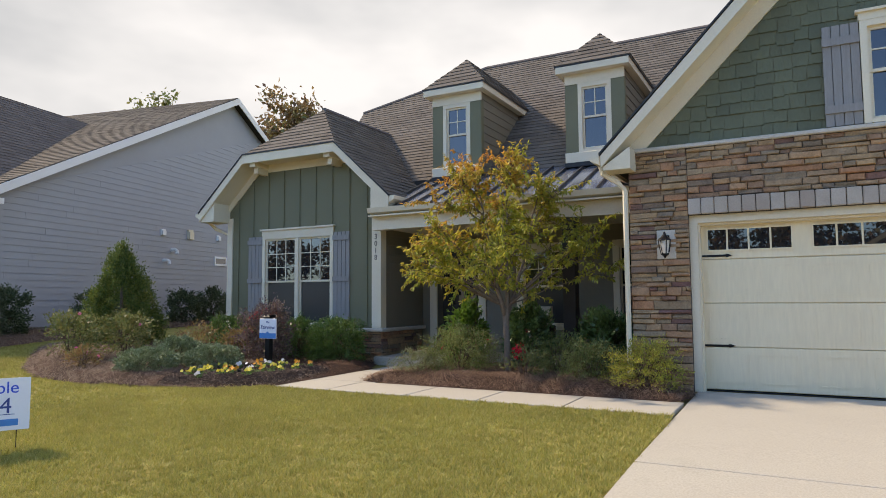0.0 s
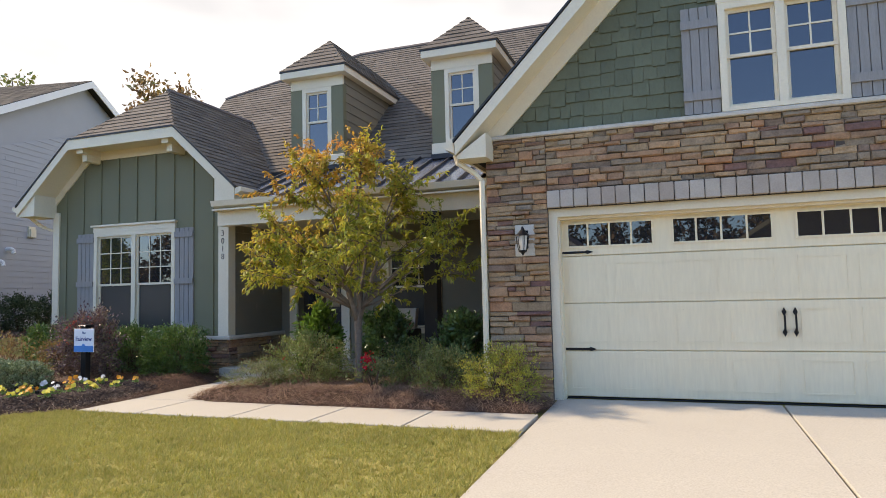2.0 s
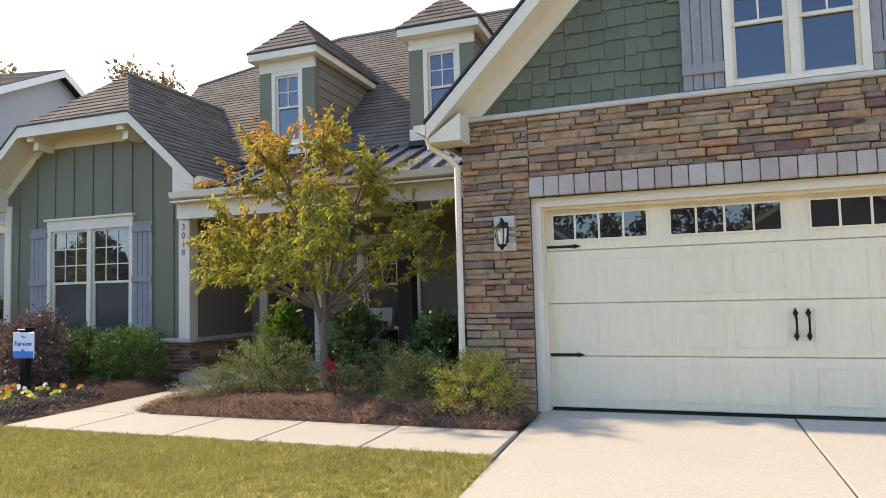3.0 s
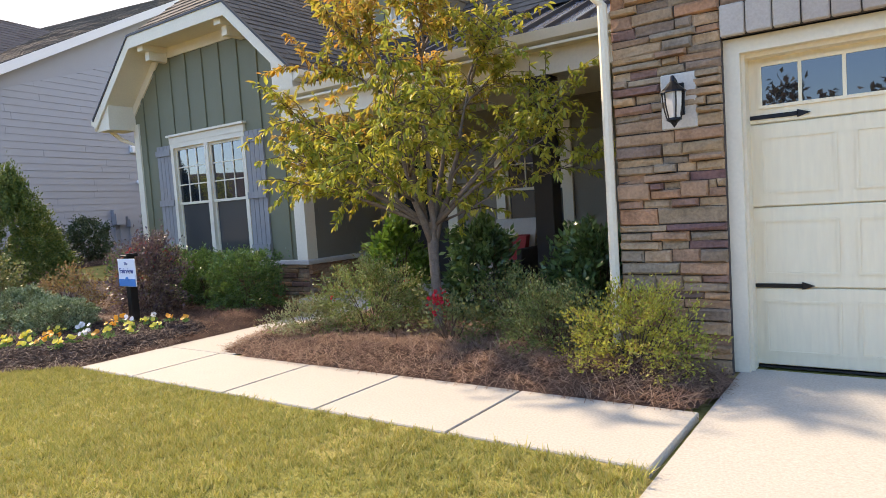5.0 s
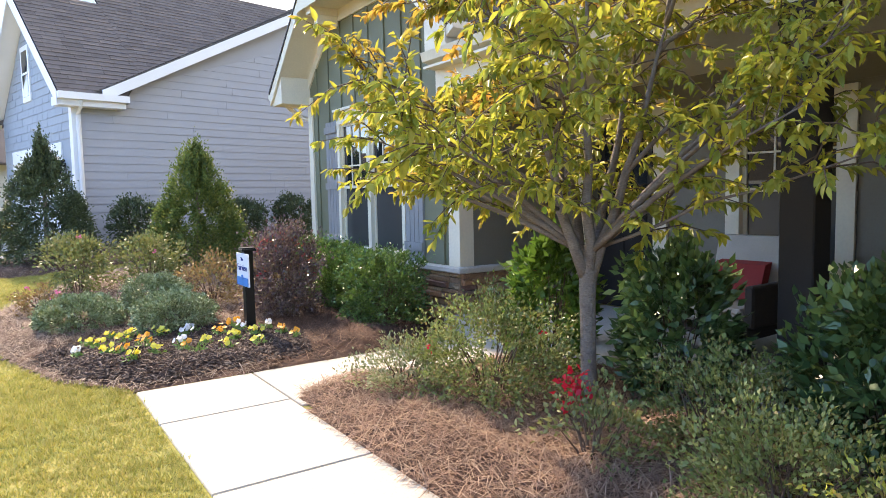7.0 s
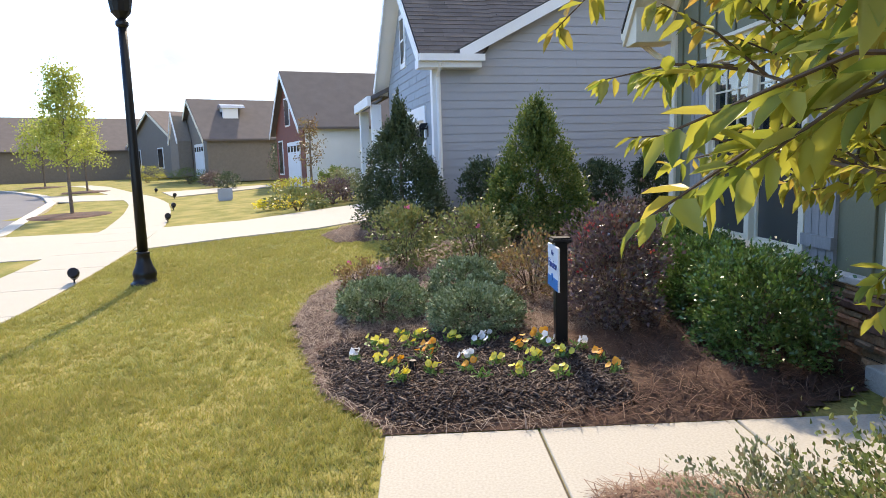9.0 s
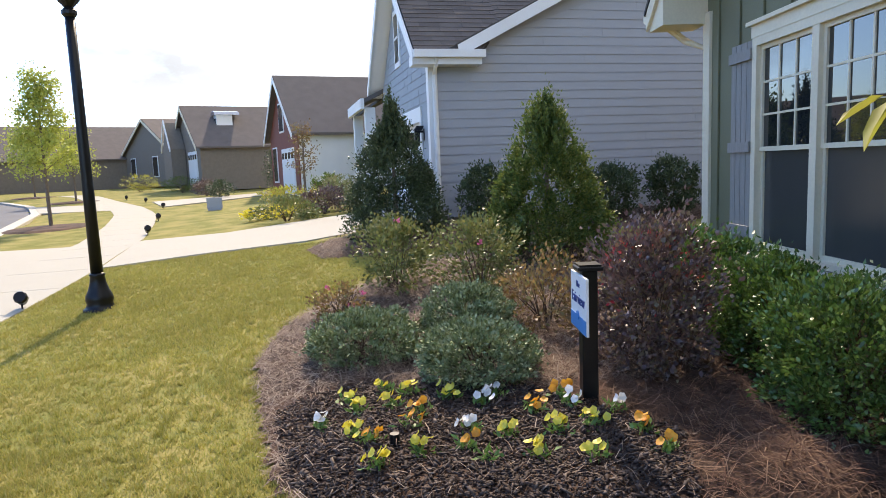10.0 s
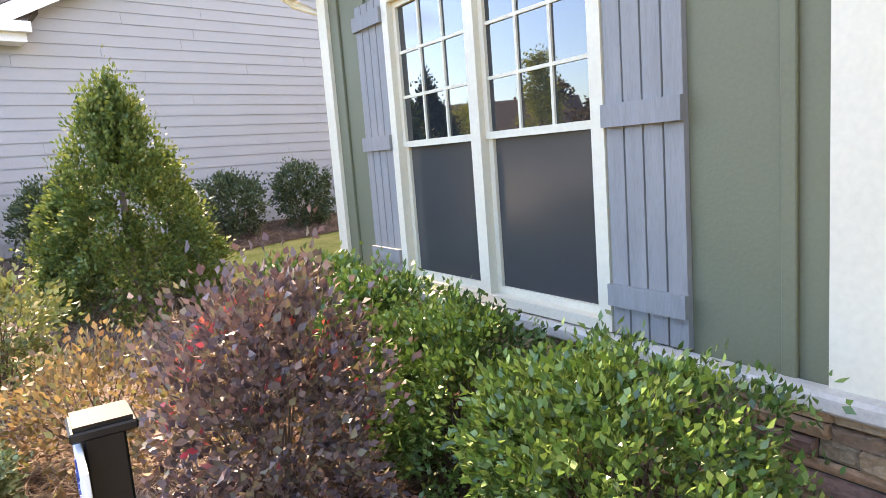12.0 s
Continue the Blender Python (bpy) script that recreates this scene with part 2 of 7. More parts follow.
LEAF_PALE = leafmat("silver_green_leaf", [(0.13, 0.15, 0.07), (0.20, 0.21, 0.11), (0.08, 0.10, 0.04), (0.19, 0.15, 0.09)], 0.3)
LEAF_ROSE = leafmat("rose_leaf", [(0.07, 0.095, 0.03), (0.11, 0.13, 0.045), (0.15, 0.14, 0.05), (0.05, 0.065, 0.02)], 0.3)
LEAF_JUNIPER = leafmat("juniper_sprig", [(0.085, 0.115, 0.045), (0.135, 0.165, 0.078), (0.225, 0.245, 0.14), (0.048, 0.066, 0.026)], 0.0, 0.6, 0.3)
LEAF_PURPLE = leafmat("loropetalum_leaf", [(0.055, 0.034, 0.037), (0.09, 0.056, 0.056), (0.15, 0.10, 0.085), (0.045, 0.032, 0.033), (0.17, 0.135, 0.075)], 0.15, 0.40, 0.45, 1.8)
LEAF_REDTIP = leafmat("red_tip_leaf", [(0.30, 0.03, 0.04), (0.22, 0.05, 0.05), (0.32, 0.09, 0.06)], 0.35)
LEAF_BRONZE = leafmat("bronze_leaf", [(0.13, 0.085, 0.035), (0.19, 0.13, 0.055), (0.10, 0.055, 0.03), (0.13, 0.13, 0.045)], 0.35)
LEAF_STREET = leafmat("street_tree_leaf", [(0.22, 0.25, 0.05), (0.30, 0.31, 0.07), (0.17, 0.21, 0.045)], 0.4)
LEAF_WOODS = leafmat("far_wood_leaf", [(0.07, 0.075, 0.028), (0.12, 0.09, 0.035), (0.17, 0.10, 0.04), (0.055, 0.065, 0.025)], 0.2)
LEAF_PANSY = leafmat("pansy_leaf", [(0.06, 0.12, 0.03), (0.09, 0.16, 0.04)], 0.25)
PETAL_Y = leafmat("yellow_petal", [(0.75, 0.62, 0.03), (0.80, 0.70, 0.12)], 0.3, gain=1.0)
PETAL_O = leafmat("orange_petal", [(0.80, 0.30, 0.02), (0.75, 0.38, 0.04)], 0.3, gain=1.0)
PETAL_W = leafmat("white_petal", [(0.78, 0.78, 0.72), (0.82, 0.82, 0.80)], 0.3, gain=1.0)
PETAL_RED = leafmat("red_petal", [(0.62, 0.02, 0.04), (0.50, 0.01, 0.03)], 0.3, gain=1.0)
PETAL_PINK = leafmat("pink_petal", [(0.62, 0.10, 0.30), (0.70, 0.20, 0.38)], 0.3, gain=1.0)

# tree leaves: green low and towards the house, turning gold and orange to the top and the sunny side
LEAF_TREE = material("turning_cherry_leaf", (0, 0, 0), 0.45, 0.12, 1.5, 15, 0.0, pick="island", trans=0.5, ramp_cols=[(0.33, 0.345, 0.048), (0.44, 0.42, 0.065), (0.19, 0.255, 0.04), (0.50, 0.42, 0.078)])


def turning(m):
    n, l = m.node_tree.nodes, m.node_tree.links
    b = n["Principled BSDF"]
    src = b.inputs["Base Color"].links[0].from_socket
    g = n.new("ShaderNodeNewGeometry")
    d = n.new("ShaderNodeVectorMath")
    d.operation = "DOT_PRODUCT"
    d.inputs[1].default_value = (-0.20, 0.0, 0.30)
    l.new(g.outputs["Position"], d.inputs[0])
    nz = n.new("ShaderNodeTexNoise")
    nz.inputs["Scale"].default_value = 2.2
    l.new(g.outputs["Position"], nz.inputs["Vector"])
    a1 = n.new("ShaderNodeMath")
    a1.operation = "MULTIPLY_ADD"
    a1.inputs[1].default_value, a1.inputs[2].default_value = 1.1, 0.0
    l.new(nz.outputs["Fac"], a1.inputs[0])
    l.new(d.outputs["Value"], a1.inputs[2])
    a2 = n.new("ShaderNodeMath")
    a2.operation = "MULTIPLY_ADD"
    a2.inputs[1].default_value = 0.35
    l.new(g.outputs["Random Per Island"], a2.inputs[0])
    l.new(a1.outputs[0], a2.inputs[2])
    st = n.new("ShaderNodeMapRange")
    st.inputs[1].default_value, st.inputs[2].default_value = 2.11, 2.66
    l.new(a2.outputs[0], st.inputs[0])
    mx = n.new("ShaderNodeMix")
    mx.data_type = "RGBA"
    mx.inputs[7].default_value = (0.62, 0.30, 0.07, 1)
    l.new(st.outputs[0], mx.inputs[0])
    l.new(src, mx.inputs[6])
    l.new(mx.outputs[2], b.inputs["Base Color"])
    for node in n:
        if node.type == "BSDF_TRANSLUCENT":
            l.new(mx.outputs[2], node.inputs[0])


turning(LEAF_TREE)


# ---- mesh helpers ----
class Geo:
    """Collects vertices and faces of one mesh."""

    def __init__(self):
        self.v, self.f = [], []

    def add(self, vs, fs):
        k = len(self.v)
        self.v += [tuple(p) for p in vs]
        self.f += [tuple(i + k for i in q) for q in fs]
        return self

    def box(self, x0, y0, z0, x1, y1, z1, bev=0.0):
        if bev:
            b = bev
            ring = lambda z, i: [(x0 + i, y0 + b, z), (x0 + b, y0 + i, z), (x1 - b, y0 + i, z), (x1 - i, y0 + b, z), (x1 - i, y1 - b, z), (x1 - b, y1 - i, z), (x0 + b, y1 - i, z), (x0 + i, y1 - b, z)]
            rings = [[(min(max(x, x0 + b), x1 - b), min(max(y, y0 + b), y1 - b), z0) for x, y, z in ring(z0, 0)], ring(z0 + b, 0), ring(z1 - b, 0), [(min(max(x, x0 + b), x1 - b), min(max(y, y0 + b), y1 - b), z1) for x, y, z in ring(z1, 0)]]
            vs = sum(rings, [])
            fs = [tuple(range(7, -1, -1)), tuple(range(24, 32))]
            for r in range(3):
                fs += [(r * 8 + i, r * 8 + (i + 1) % 8, r * 8 + 8 + (i + 1) % 8, r * 8 + 8 + i) for i in range(8)]
            return self.add(vs, fs)
        vs = [(x0, y0, z0), (x1, y0, z0), (x1, y1, z0), (x0, y1, z0), (x0, y0, z1), (x1, y0, z1), (x1, y1, z1), (x0, y1, z1)]
        return self.add(vs, [(3, 2, 1, 0), (4, 5, 6, 7), (0, 1, 5, 4), (1, 2, 6, 5), (2, 3, 7, 6), (3, 0, 4, 7)])

    def prism(self, pts, d):
        """Extrudes a polygon of 3D points along d."""
        n, d = len(pts), Vector(d)
        a = [Vector(p) for p in pts]
        self.add(a + [p + d for p in a], [tuple(range(n - 1, -1, -1)), tuple(range(n, 2 * n))] + [(i, (i + 1) % n, n + (i + 1) % n, n + i) for i in range(n)])
        return self

    def tube(self, pts, radii, sides=8, close=True):
        """A tube through points, with a radius for each."""
        pts = [Vector(p) for p in pts]
        k0 = len(self.v)
        for i, p in enumerate(pts):
            d = (pts[min(i + 1, len(pts) - 1)] - pts[max(i - 1, 0)]).normalized()
            a = d.cross(Vector((0.3, 0.9, 0.1) if abs(d.z) > 0.9 else (0, 0, 1))).normalized()
            b = d.cross(a)
            for s in range(sides):
                t = 2 * math.pi * s / sides
                self.v.append(tuple(p + (a * math.cos(t) + b * math.sin(t)) * radii[i]))
        for i in range(len(pts) - 1):
            for s in range(sides):
                self.f.append((k0 + i * sides + s, k0 + i * sides + (s + 1) % sides, k0 + (i + 1) * sides + (s + 1) % sides, k0 + (i + 1) * sides + s))
        if close:
            self.f.append(tuple(k0 + s for s in range(sides - 1, -1, -1)))
            e = k0 + (len(pts) - 1) * sides
            self.f.append(tuple(e + s for s in range(sides)))
        return self

    def lathe(self, profile, sides=16, at=(0, 0, 0)):
        return self.tube([(at[0], at[1], at[2] + z) for r, z in profile], [max(r, 1e-4) for r, z in profile], sides)

    def mesh(self, name, mat, smooth=False):
        me = bpy.data.meshes.new(name)
        me.from_pydata(self.v, [], self.f)
        me.materials.append(mat)
        bm = bmesh.new()
        bm.from_mesh(me)
        bmesh.ops.recalc_face_normals(bm, faces=bm.faces)
        bm.to_mesh(me)
        bm.free()
        if smooth:
            me.polygons.foreach_set("use_smooth", [True] * len(me.polygons))
        return me


def raw_mesh(name, verts, quads, mat):
    """A mesh straight from arrays: N x 3 vertices, M x k faces."""
    me = bpy.data.meshes.new(name)
    k = quads.shape[1]
    me.vertices.add(len(verts))
    me.vertices.foreach_set("co", np.asarray(verts, dtype=np.float32).ravel())
    me.loops.add(quads.size)
    me.loops.foreach_set("vertex_index", quads.astype(np.int32).ravel())
    me.polygons.add(len(quads))
    me.polygons.foreach_set("loop_start", np.arange(0, quads.size, k, dtype=np.int32))
    me.update(calc_edges=True)
    me.materials.append(mat)
    return me


def thing(name, label, category, at=(0, 0, 0), group="", kind=""):
    e = new(name)
    e.location = at
    e.empty_display_size = 0.1
    return tagged(e, label, category, group, kind)


def part(name, geo, mat, parent, label="", smooth=False, local=False):
    """ONE mesh under a thing or a part. Coordinates are the world's, or with local=True the thing's own."""
    me = geo if isinstance(geo, bpy.types.Mesh) else geo.mesh(name, mat, smooth)
    ob = new(name, me)
    ob.parent = parent
    if not local and parent.type == "EMPTY":
        ob.matrix_parent_inverse = Matrix.Translation(parent.location).inverted()
    return tagged(ob, label)


def structure(name, geo, mat, label, category):
    me = geo if isinstance(geo, bpy.types.Mesh) else geo.mesh(name, mat)
    return tagged(new(name, me), label, category, kind="structure")


def clip(poly, a, b, c):
    """Keeps the part of a 2D polygon where a*x + b*y <= c."""
    out = []
    for i, p in enumerate(poly):
        q = poly[(i + 1) % len(poly)]
        dp, dq = a * p[0] + b * p[1] - c, a * q[0] + b * q[1] - c
        if dp <= 0:
            out.append(p)
        if (dp < 0 < dq) or (dq < 0 < dp):
            t = dp / (dp - dq)
            out.append((p[0] + (q[0] - p[0]) * t, p[1] + (q[1] - p[1]) * t))
    return out


def inside_convex(poly, area):
    """Clips poly to a convex area given counter-clockwise."""
    for i, p in enumerate(area):
        q = area[(i + 1) % len(area)]
        if len(poly) < 3:
            return []
        poly = clip(poly, q[1] - p[1], p[0] - q[0], (q[1] - p[1]) * p[0] + (p[0] - q[0]) * p[1])
    return poly


def ccw(area):
    s = sum(area[i][0] * area[(i + 1) % len(area)][1] - area[(i + 1) % len(area)][0] * area[i][1] for i in range(len(area)))
    return area if s > 0 else area[::-1]


class Plane:
    """A flat face in space: a point, its axes u and v, and the outward normal."""

    def __init__(self, o, u, v):
        self.o, self.u, self.v = Vector(o), Vector(u).normalized(), Vector(v).normalized()
        self.n = self.u.cross(self.v)

    def at(self, x, y, h=0.0):
        return self.o + self.u * x + self.v * y + self.n * h

    def flat(self, p):
        d = Vector(p) - self.o
        return (d.dot(self.u), d.dot(self.v))


def lapped(g, pl, poly, low, high, v0, v1):
    """One lapped piece: proud by low at v0 and by high at v1."""
    h = lambda y: low + (high - low) * (y - v0) / (v1 - v0)
    n = len(poly)
    top = [pl.at(x, y, h(y)) for x, y in poly]
    bot = [pl.at(x, y, 0.0) for x, y in poly]
    g.add(top + bot, [tuple(range(n))] + [(i, n + i, n + (i + 1) % n, (i + 1) % n) for i in range(n)])


def shingles(pl, area, seed, row=0.14, tab=0.30, thick=0.016, jitter=0.35):
    """Lapped tabs over a convex area of a roof plane, joined."""
    r = random.Random(seed)
    area = ccw(area)
    g = Geo()
    ys = [p[1] for p in area]
    xs = [p[0] for p in area]
    y, k = min(ys), 0
    while y < max(ys):
        x = min(xs) - r.random() * tab
        while x < max(xs):
            w = tab * (1 - jitter / 2 + r.random() * jitter)
            q = inside_convex([(x, y), (x + w - 0.004, y), (x + w - 0.004, y + row + 0.01), (x, y + row + 0.01)], area)
            if len(q) > 2:
                lapped(g, pl, q, thick * (0.75 + 0.5 * r.random()), 0.002, y, y + row + 0.01)
            x += w
        y += row
    return g


def planks(pl, area, row, parent, mat, seed, thick=0.018, length=3.6, name="plank", holes=()):
    """Lap siding: every board an object of its own."""
    r = random.Random(seed)
    area = ccw(area)
    ys, xs = [p[1] for p in area], [p[0] for p in area]
    y = min(ys)
    while y < max(ys):
        x = min(xs) - r.random() * length
        while x < max(xs):
            spans = [(x, x + length - 0.003)]
            for hx0, hy0, hx1, hy1 in holes:
                if hy0 < y + row / 2 < hy1:
                    spans = [s for a, b in spans for s in ((a, min(b, hx0)), (max(a, hx1), b)) if s[1] - s[0] > 0.01]
            for a, b in spans:
                q = inside_convex([(a, y), (b, y), (b, y + row + 0.012), (a, y + row + 0.012)], area)
                if len(q) > 2:
                    g = Geo()
                    lapped(g, pl, q, thick, 0.004, y, y + row + 0.012)
                    part(name, g, mat, parent)
            x += length
        y += row


def stonework(pl, rects, parent, seed, limit_x=1e9, joined_parent=None):
    """Ledgestone: courses of uneven stones, each proud by its own depth; past limit_x they are joined."""
    r = random.Random(seed)
    rest = Geo()
    for x0, z0, x1, z1 in rects:
        z = z0
        while z < z1 - 0.02:
            h = min(r.choice((0.052, 0.064, 0.075, 0.09, 0.12)), z1 - z)
            if z1 - z - h < 0.04:
                h = z1 - z
            x = x0
            while x < x1 - 0.005:
                w = r.choice((r.uniform(0.11, 0.22), r.uniform(0.2, 0.48)))
                if x1 - x - w < 0.09:
                    w = x1 - x
                cells = [(x, z, x + w, z + h)]
                if h > 0.105 and r.random() < 0.45:
                    s = r.uniform(0.4, 0.6)
                    cells = [(x, z, x + w, z + h * s), (x, z + h * s, x + w, z + h)]
                    if r.random() < 0.5:
                        t = r.uniform(0.35, 0.65)
                        a = cells.pop()
                        cells += [(a[0], a[1], a[0] + w * t, a[3]), (a[0] + w * t, a[1], a[2], a[3])]
                for a, b, c, d in cells:
                    j = 0.003
                    dep = r.uniform(0.008, 0.058)
                    cs = [(a + j, b + j), (c - j, b + j), (c - j, d - j), (a + j, d - j)]
                    q = lambda s: r.uniform(-s, s)
                    back = [pl.at(px, pz, -0.01) for px, pz in cs]
                    mid = [pl.at(px + q(0.005), pz + q(0.006), dep * 0.6) for px, pz in cs]
                    e = min(0.012, (d - b) * 0.2)
                    ins = [(a + j + e, b + j + e), (c - j - e, b + j + e), (c - j - e, d - j - e), (a + j + e, d - j - e)]
                    front = [pl.at(px + q(0.008), pz + q(0.006), dep + q(0.010)) for px, pz in ins]
                    fs = [(8, 9, 10, 11)]
                    for k in (0, 4):
                        fs += [(k + i, k + (i + 1) % 4, k + 4 + (i + 1) % 4, k + 4 + i) for i in range(4)]
                    if a > limit_x:
                        rest.add(back + mid + front, fs)
                    else:
                        g = Geo()
                        g.add(back + mid + front, fs)
                        part("stone", g, STONE, parent)
                x += w
            z += h
    if rest.v:
        ob = part("stone_rest", rest, STONE_J, parent)
        ob["kind"] = "stuff"


def kites(p, d, s, length, width, fold=0.25):
    """Leaf shaped quads: base points p, directions d, sideways s; returns vertices and faces."""
    n = len(p)
    up = np.cross(s, d)
    L, W = np.asarray(length)[:, None], np.asarray(width)[:, None]
    v = np.empty((n, 4, 3))
    v[:, 0] = p
    v[:, 1] = p + d * L * 0.45 + s * W * 0.5 + up * W * fold
    v[:, 2] = p + d * L
    v[:, 3] = p + d * L * 0.45 - s * W * 0.5 + up * W * fold
    return v.reshape(-1, 3), np.arange(n * 4).reshape(-1, 4)


def unit(a):
    return a / np.maximum(np.linalg.norm(a, axis=1, keepdims=True), 1e-9)


# ---- the ground ----
KERB_X = [-60, -52, -45, -43, -37, -31.5, -24, -19.3, -16, -12, 20, 60]
KERB_Y = [-34, -26, -18, -15.5, -10.3, -7.0, -3.8, -1.8, -1.1, -0.9, -0.9, -0.9]


def ground_z(x, y):
    s = np.clip((-np.asarray(x, float) - 6) / 13, 0, 1)
    s = s * s * (3 - 2 * s)
    x, y = np.asarray(x, float), np.asarray(y, float)
    return 0.5 * s + 0.02 * np.clip(-x - 19, 0, 31) - 0.035 * np.clip(8.4 - y, 0, 9) - 0.03 * np.clip((-x - 6) / 4, 0, 1) * np.clip(8.4 - y, 0, 5)


def kerb_y(x):
    return np.interp(x, KERB_X, KERB_Y)


gx = np.concatenate([[-900, -400, -200, -120, -90], np.arange(-70, -26, 2.0), np.arange(-26, 10, 0.4), [12, 16, 24, 40, 80, 200, 500]])
gy = np.concatenate([[-700, -300, -120, -60, -40, -30], np.arange(-24, -4, 2.0), np.arange(-4, 14, 0.4), [15, 18, 24, 36, 60, 120, 300, 700]])
GX, GY = np.meshgrid(gx, gy, indexing="ij")
GZ = ground_z(GX, GY) - 0.014
GZ -= 0.16 * (GY < kerb_y(GX) - 0.15)
GZ -= 0.1 * ((GX > -0.5) & (GX < 4.5) & (GY > -1) & (GY < 10.3))   # cut away under the driveway
idx = np.arange(GX.size).reshape(GX.shape)
quads = np.stack([idx[:-1, :-1], idx[1:, :-1], idx[1:, 1:], idx[:-1, 1:]], -1).reshape(-1, 4)
structure("ground", raw_mesh("ground", np.stack([GX, GY, GZ], -1).reshape(-1, 3), quads, LAWN), LAWN, "short green and straw-coloured lawn", "lawn")


def ribbon(xs, ya, yb, lift, thick, geo):
    """A strip over the ground between two edges given at the stations xs."""
    k = len(geo.v)
    for x, a, b in zip(xs, ya, yb):
        for y in (a, b):
            z = float(ground_z(x, y)) + lift
            geo.v += [(x, y, z), (x, y, z - thick)]
    for i in range(len(xs) - 1):
        a, b = k + 4 * i, k + 4 * i + 4
        geo.f += [(a, b, b + 2, a + 2), (a + 1, a + 3, b + 3, b + 1), (a, a + 1, b + 1, b), (a + 2, b + 2, b + 3, a + 3)]
    geo.f += [(k, k + 2, k + 3, k + 1), (len(geo.v) - 4, len(geo.v) - 3, len(geo.v) - 1, len(geo.v) - 2)]
    return geo


road_x = np.concatenate([np.arange(-60, -12, 1.5), np.arange(-12, 40, 4)])
structure("road", ribbon(road_x, kerb_y(road_x) - 9.0, kerb_y(road_x) - 0.35, -0.10, 0.3, Geo()), ASPHALT, "pale grey asphalt street curving away", "road")
structure("kerb", ribbon(road_x, kerb_y(road_x) - 0.42, kerb_y(road_x), -0.01, 0.3, Geo()), KERB, "pale concrete kerb and gutter beside the street", "kerb")

# sidewalk: centre line, cut into slabs
SIDE_X = [-50, -45, -38, -33, -29, -24.5, -19, -14.6, -11, 20]
SIDE_Y = [-16, -11.7, -7.4, -4.2, -2.1, -0.35, 1.5, 2.45, 2.85, 2.85]
walk_base = ribbon(np.arange(-50, 9, 1.0), np.interp(np.arange(-50, 9, 1.0), SIDE_X, SIDE_Y) - 0.79, np.interp(np.arange(-50, 9, 1.0), SIDE_X, SIDE_Y) + 0.79, -0.025, 0.06, Geo())
sidewalk = structure("pavement", walk_base, JOINT, "pale concrete sidewalk along the street", "sidewalk")


def slab_between(x0, x1, ya0, ya1, yb0, yb1, lift, parent, name="slab", mat=None):
    """A concrete slab between two stations, following the ground, with a tooled edge."""
    g = Geo()
    e = 0.005
    outer = [(x0, ya0), (x1, ya1), (x1, yb1), (x0, yb0)]
    cx, cy = sum(p[0] for p in outer) / 4, sum(p[1] for p in outer) / 4
    inn = [(x + math.copysign(e, cx - x), y + math.copysign(e, cy - y)) for x, y in outer]
    z = lambda p: float(ground_z(*p))
    vs = [(x, y, z((x, y)) + lift) for x, y in inn] + [(x, y, z((x, y)) + lift - 0.008) for x, y in outer] + [(x, y, z((x, y)) + lift - 0.1) for x, y in outer]
    g.add(vs, [(0, 1, 2, 3)] + [(i, 4 + i, 4 + (i + 1) % 4, (i + 1) % 4) for i in range(4)] + [(4 + i, 8 + i, 8 + (i + 1) % 4, 4 + (i + 1) % 4) for i in range(4)])
    return part(name, g, mat or CONCRETE, parent)


xs = list(np.arange(-48, 8.5, 1.5))
for a, b in zip(xs[:-1], xs[1:]):
    ca, cb = float(np.interp(a, SIDE_X, SIDE_Y)), float(np.interp(b, SIDE_X, SIDE_Y))
    slab_between(a + 0.006, b - 0.006, ca - 0.77, cb - 0.77, ca + 0.77, cb + 0.77, 0.0, sidewalk)

# own driveway, in slabs
drive = structure("driveway", ribbon([-0.58, 4.55], [-0.9, -0.9], [10.34, 10.34], -0.03, 0.05, Geo()), JOINT, "pale concrete driveway with dark joints", "driveway")
for x0, x1 in ((-0.62, 1.78), (1.80, 4.6)):
    for y0, y1 in ((-0.9, 2.05), (3.65, 6.5), (6.515, 10.36)):
        slab_between(x0, x1, y0, y0, y1, y1, 0.004, drive)
slab_between(-0.62, 4.6, 2.06, 2.06, 3.64, 3.64, 0.006, drive)

# garden walk from the driveway to the porch
path = structure("walkway", ribbon([-6.0, -0.66], [8.41, 8.41], [9.29, 9.29], -0.010, 0.05, Geo()), JOINT, "pale concrete garden walk in square slabs", "walkway")
edges = [-0.642, -1.815, -2.88, -3.87, -5.13, -6.03]
for a, b in zip(edges[:-1], edges[1:]):
    slab_between(b + 0.008, a - 0.008, 8.39, 8.39, 9.28, 9.28, 0.0, path)
for y0, y1 in ((9.295, 10.45), (10.465, 11.55)):
    slab_between(-6.03, -4.95, y0, y0, y1, y1, 0.0, path)

# the neighbour's driveway and the one after it
def paving(name, pts, lift, label):
    """A flat-laid concrete area whose corners follow the ground."""
    top = [(x, y, float(ground_z(x, y)) + lift) for x, y in pts]
    n = len(top)
    g = Geo().add(top + [(x, y, z - 0.12) for x, y, z in top], [tuple(range(n))] + [(i, (i + 1) % n, n + (i + 1) % n, n + i) for i in range(n)])
    return structure(name, g, CONCRETE, label, "driveway")


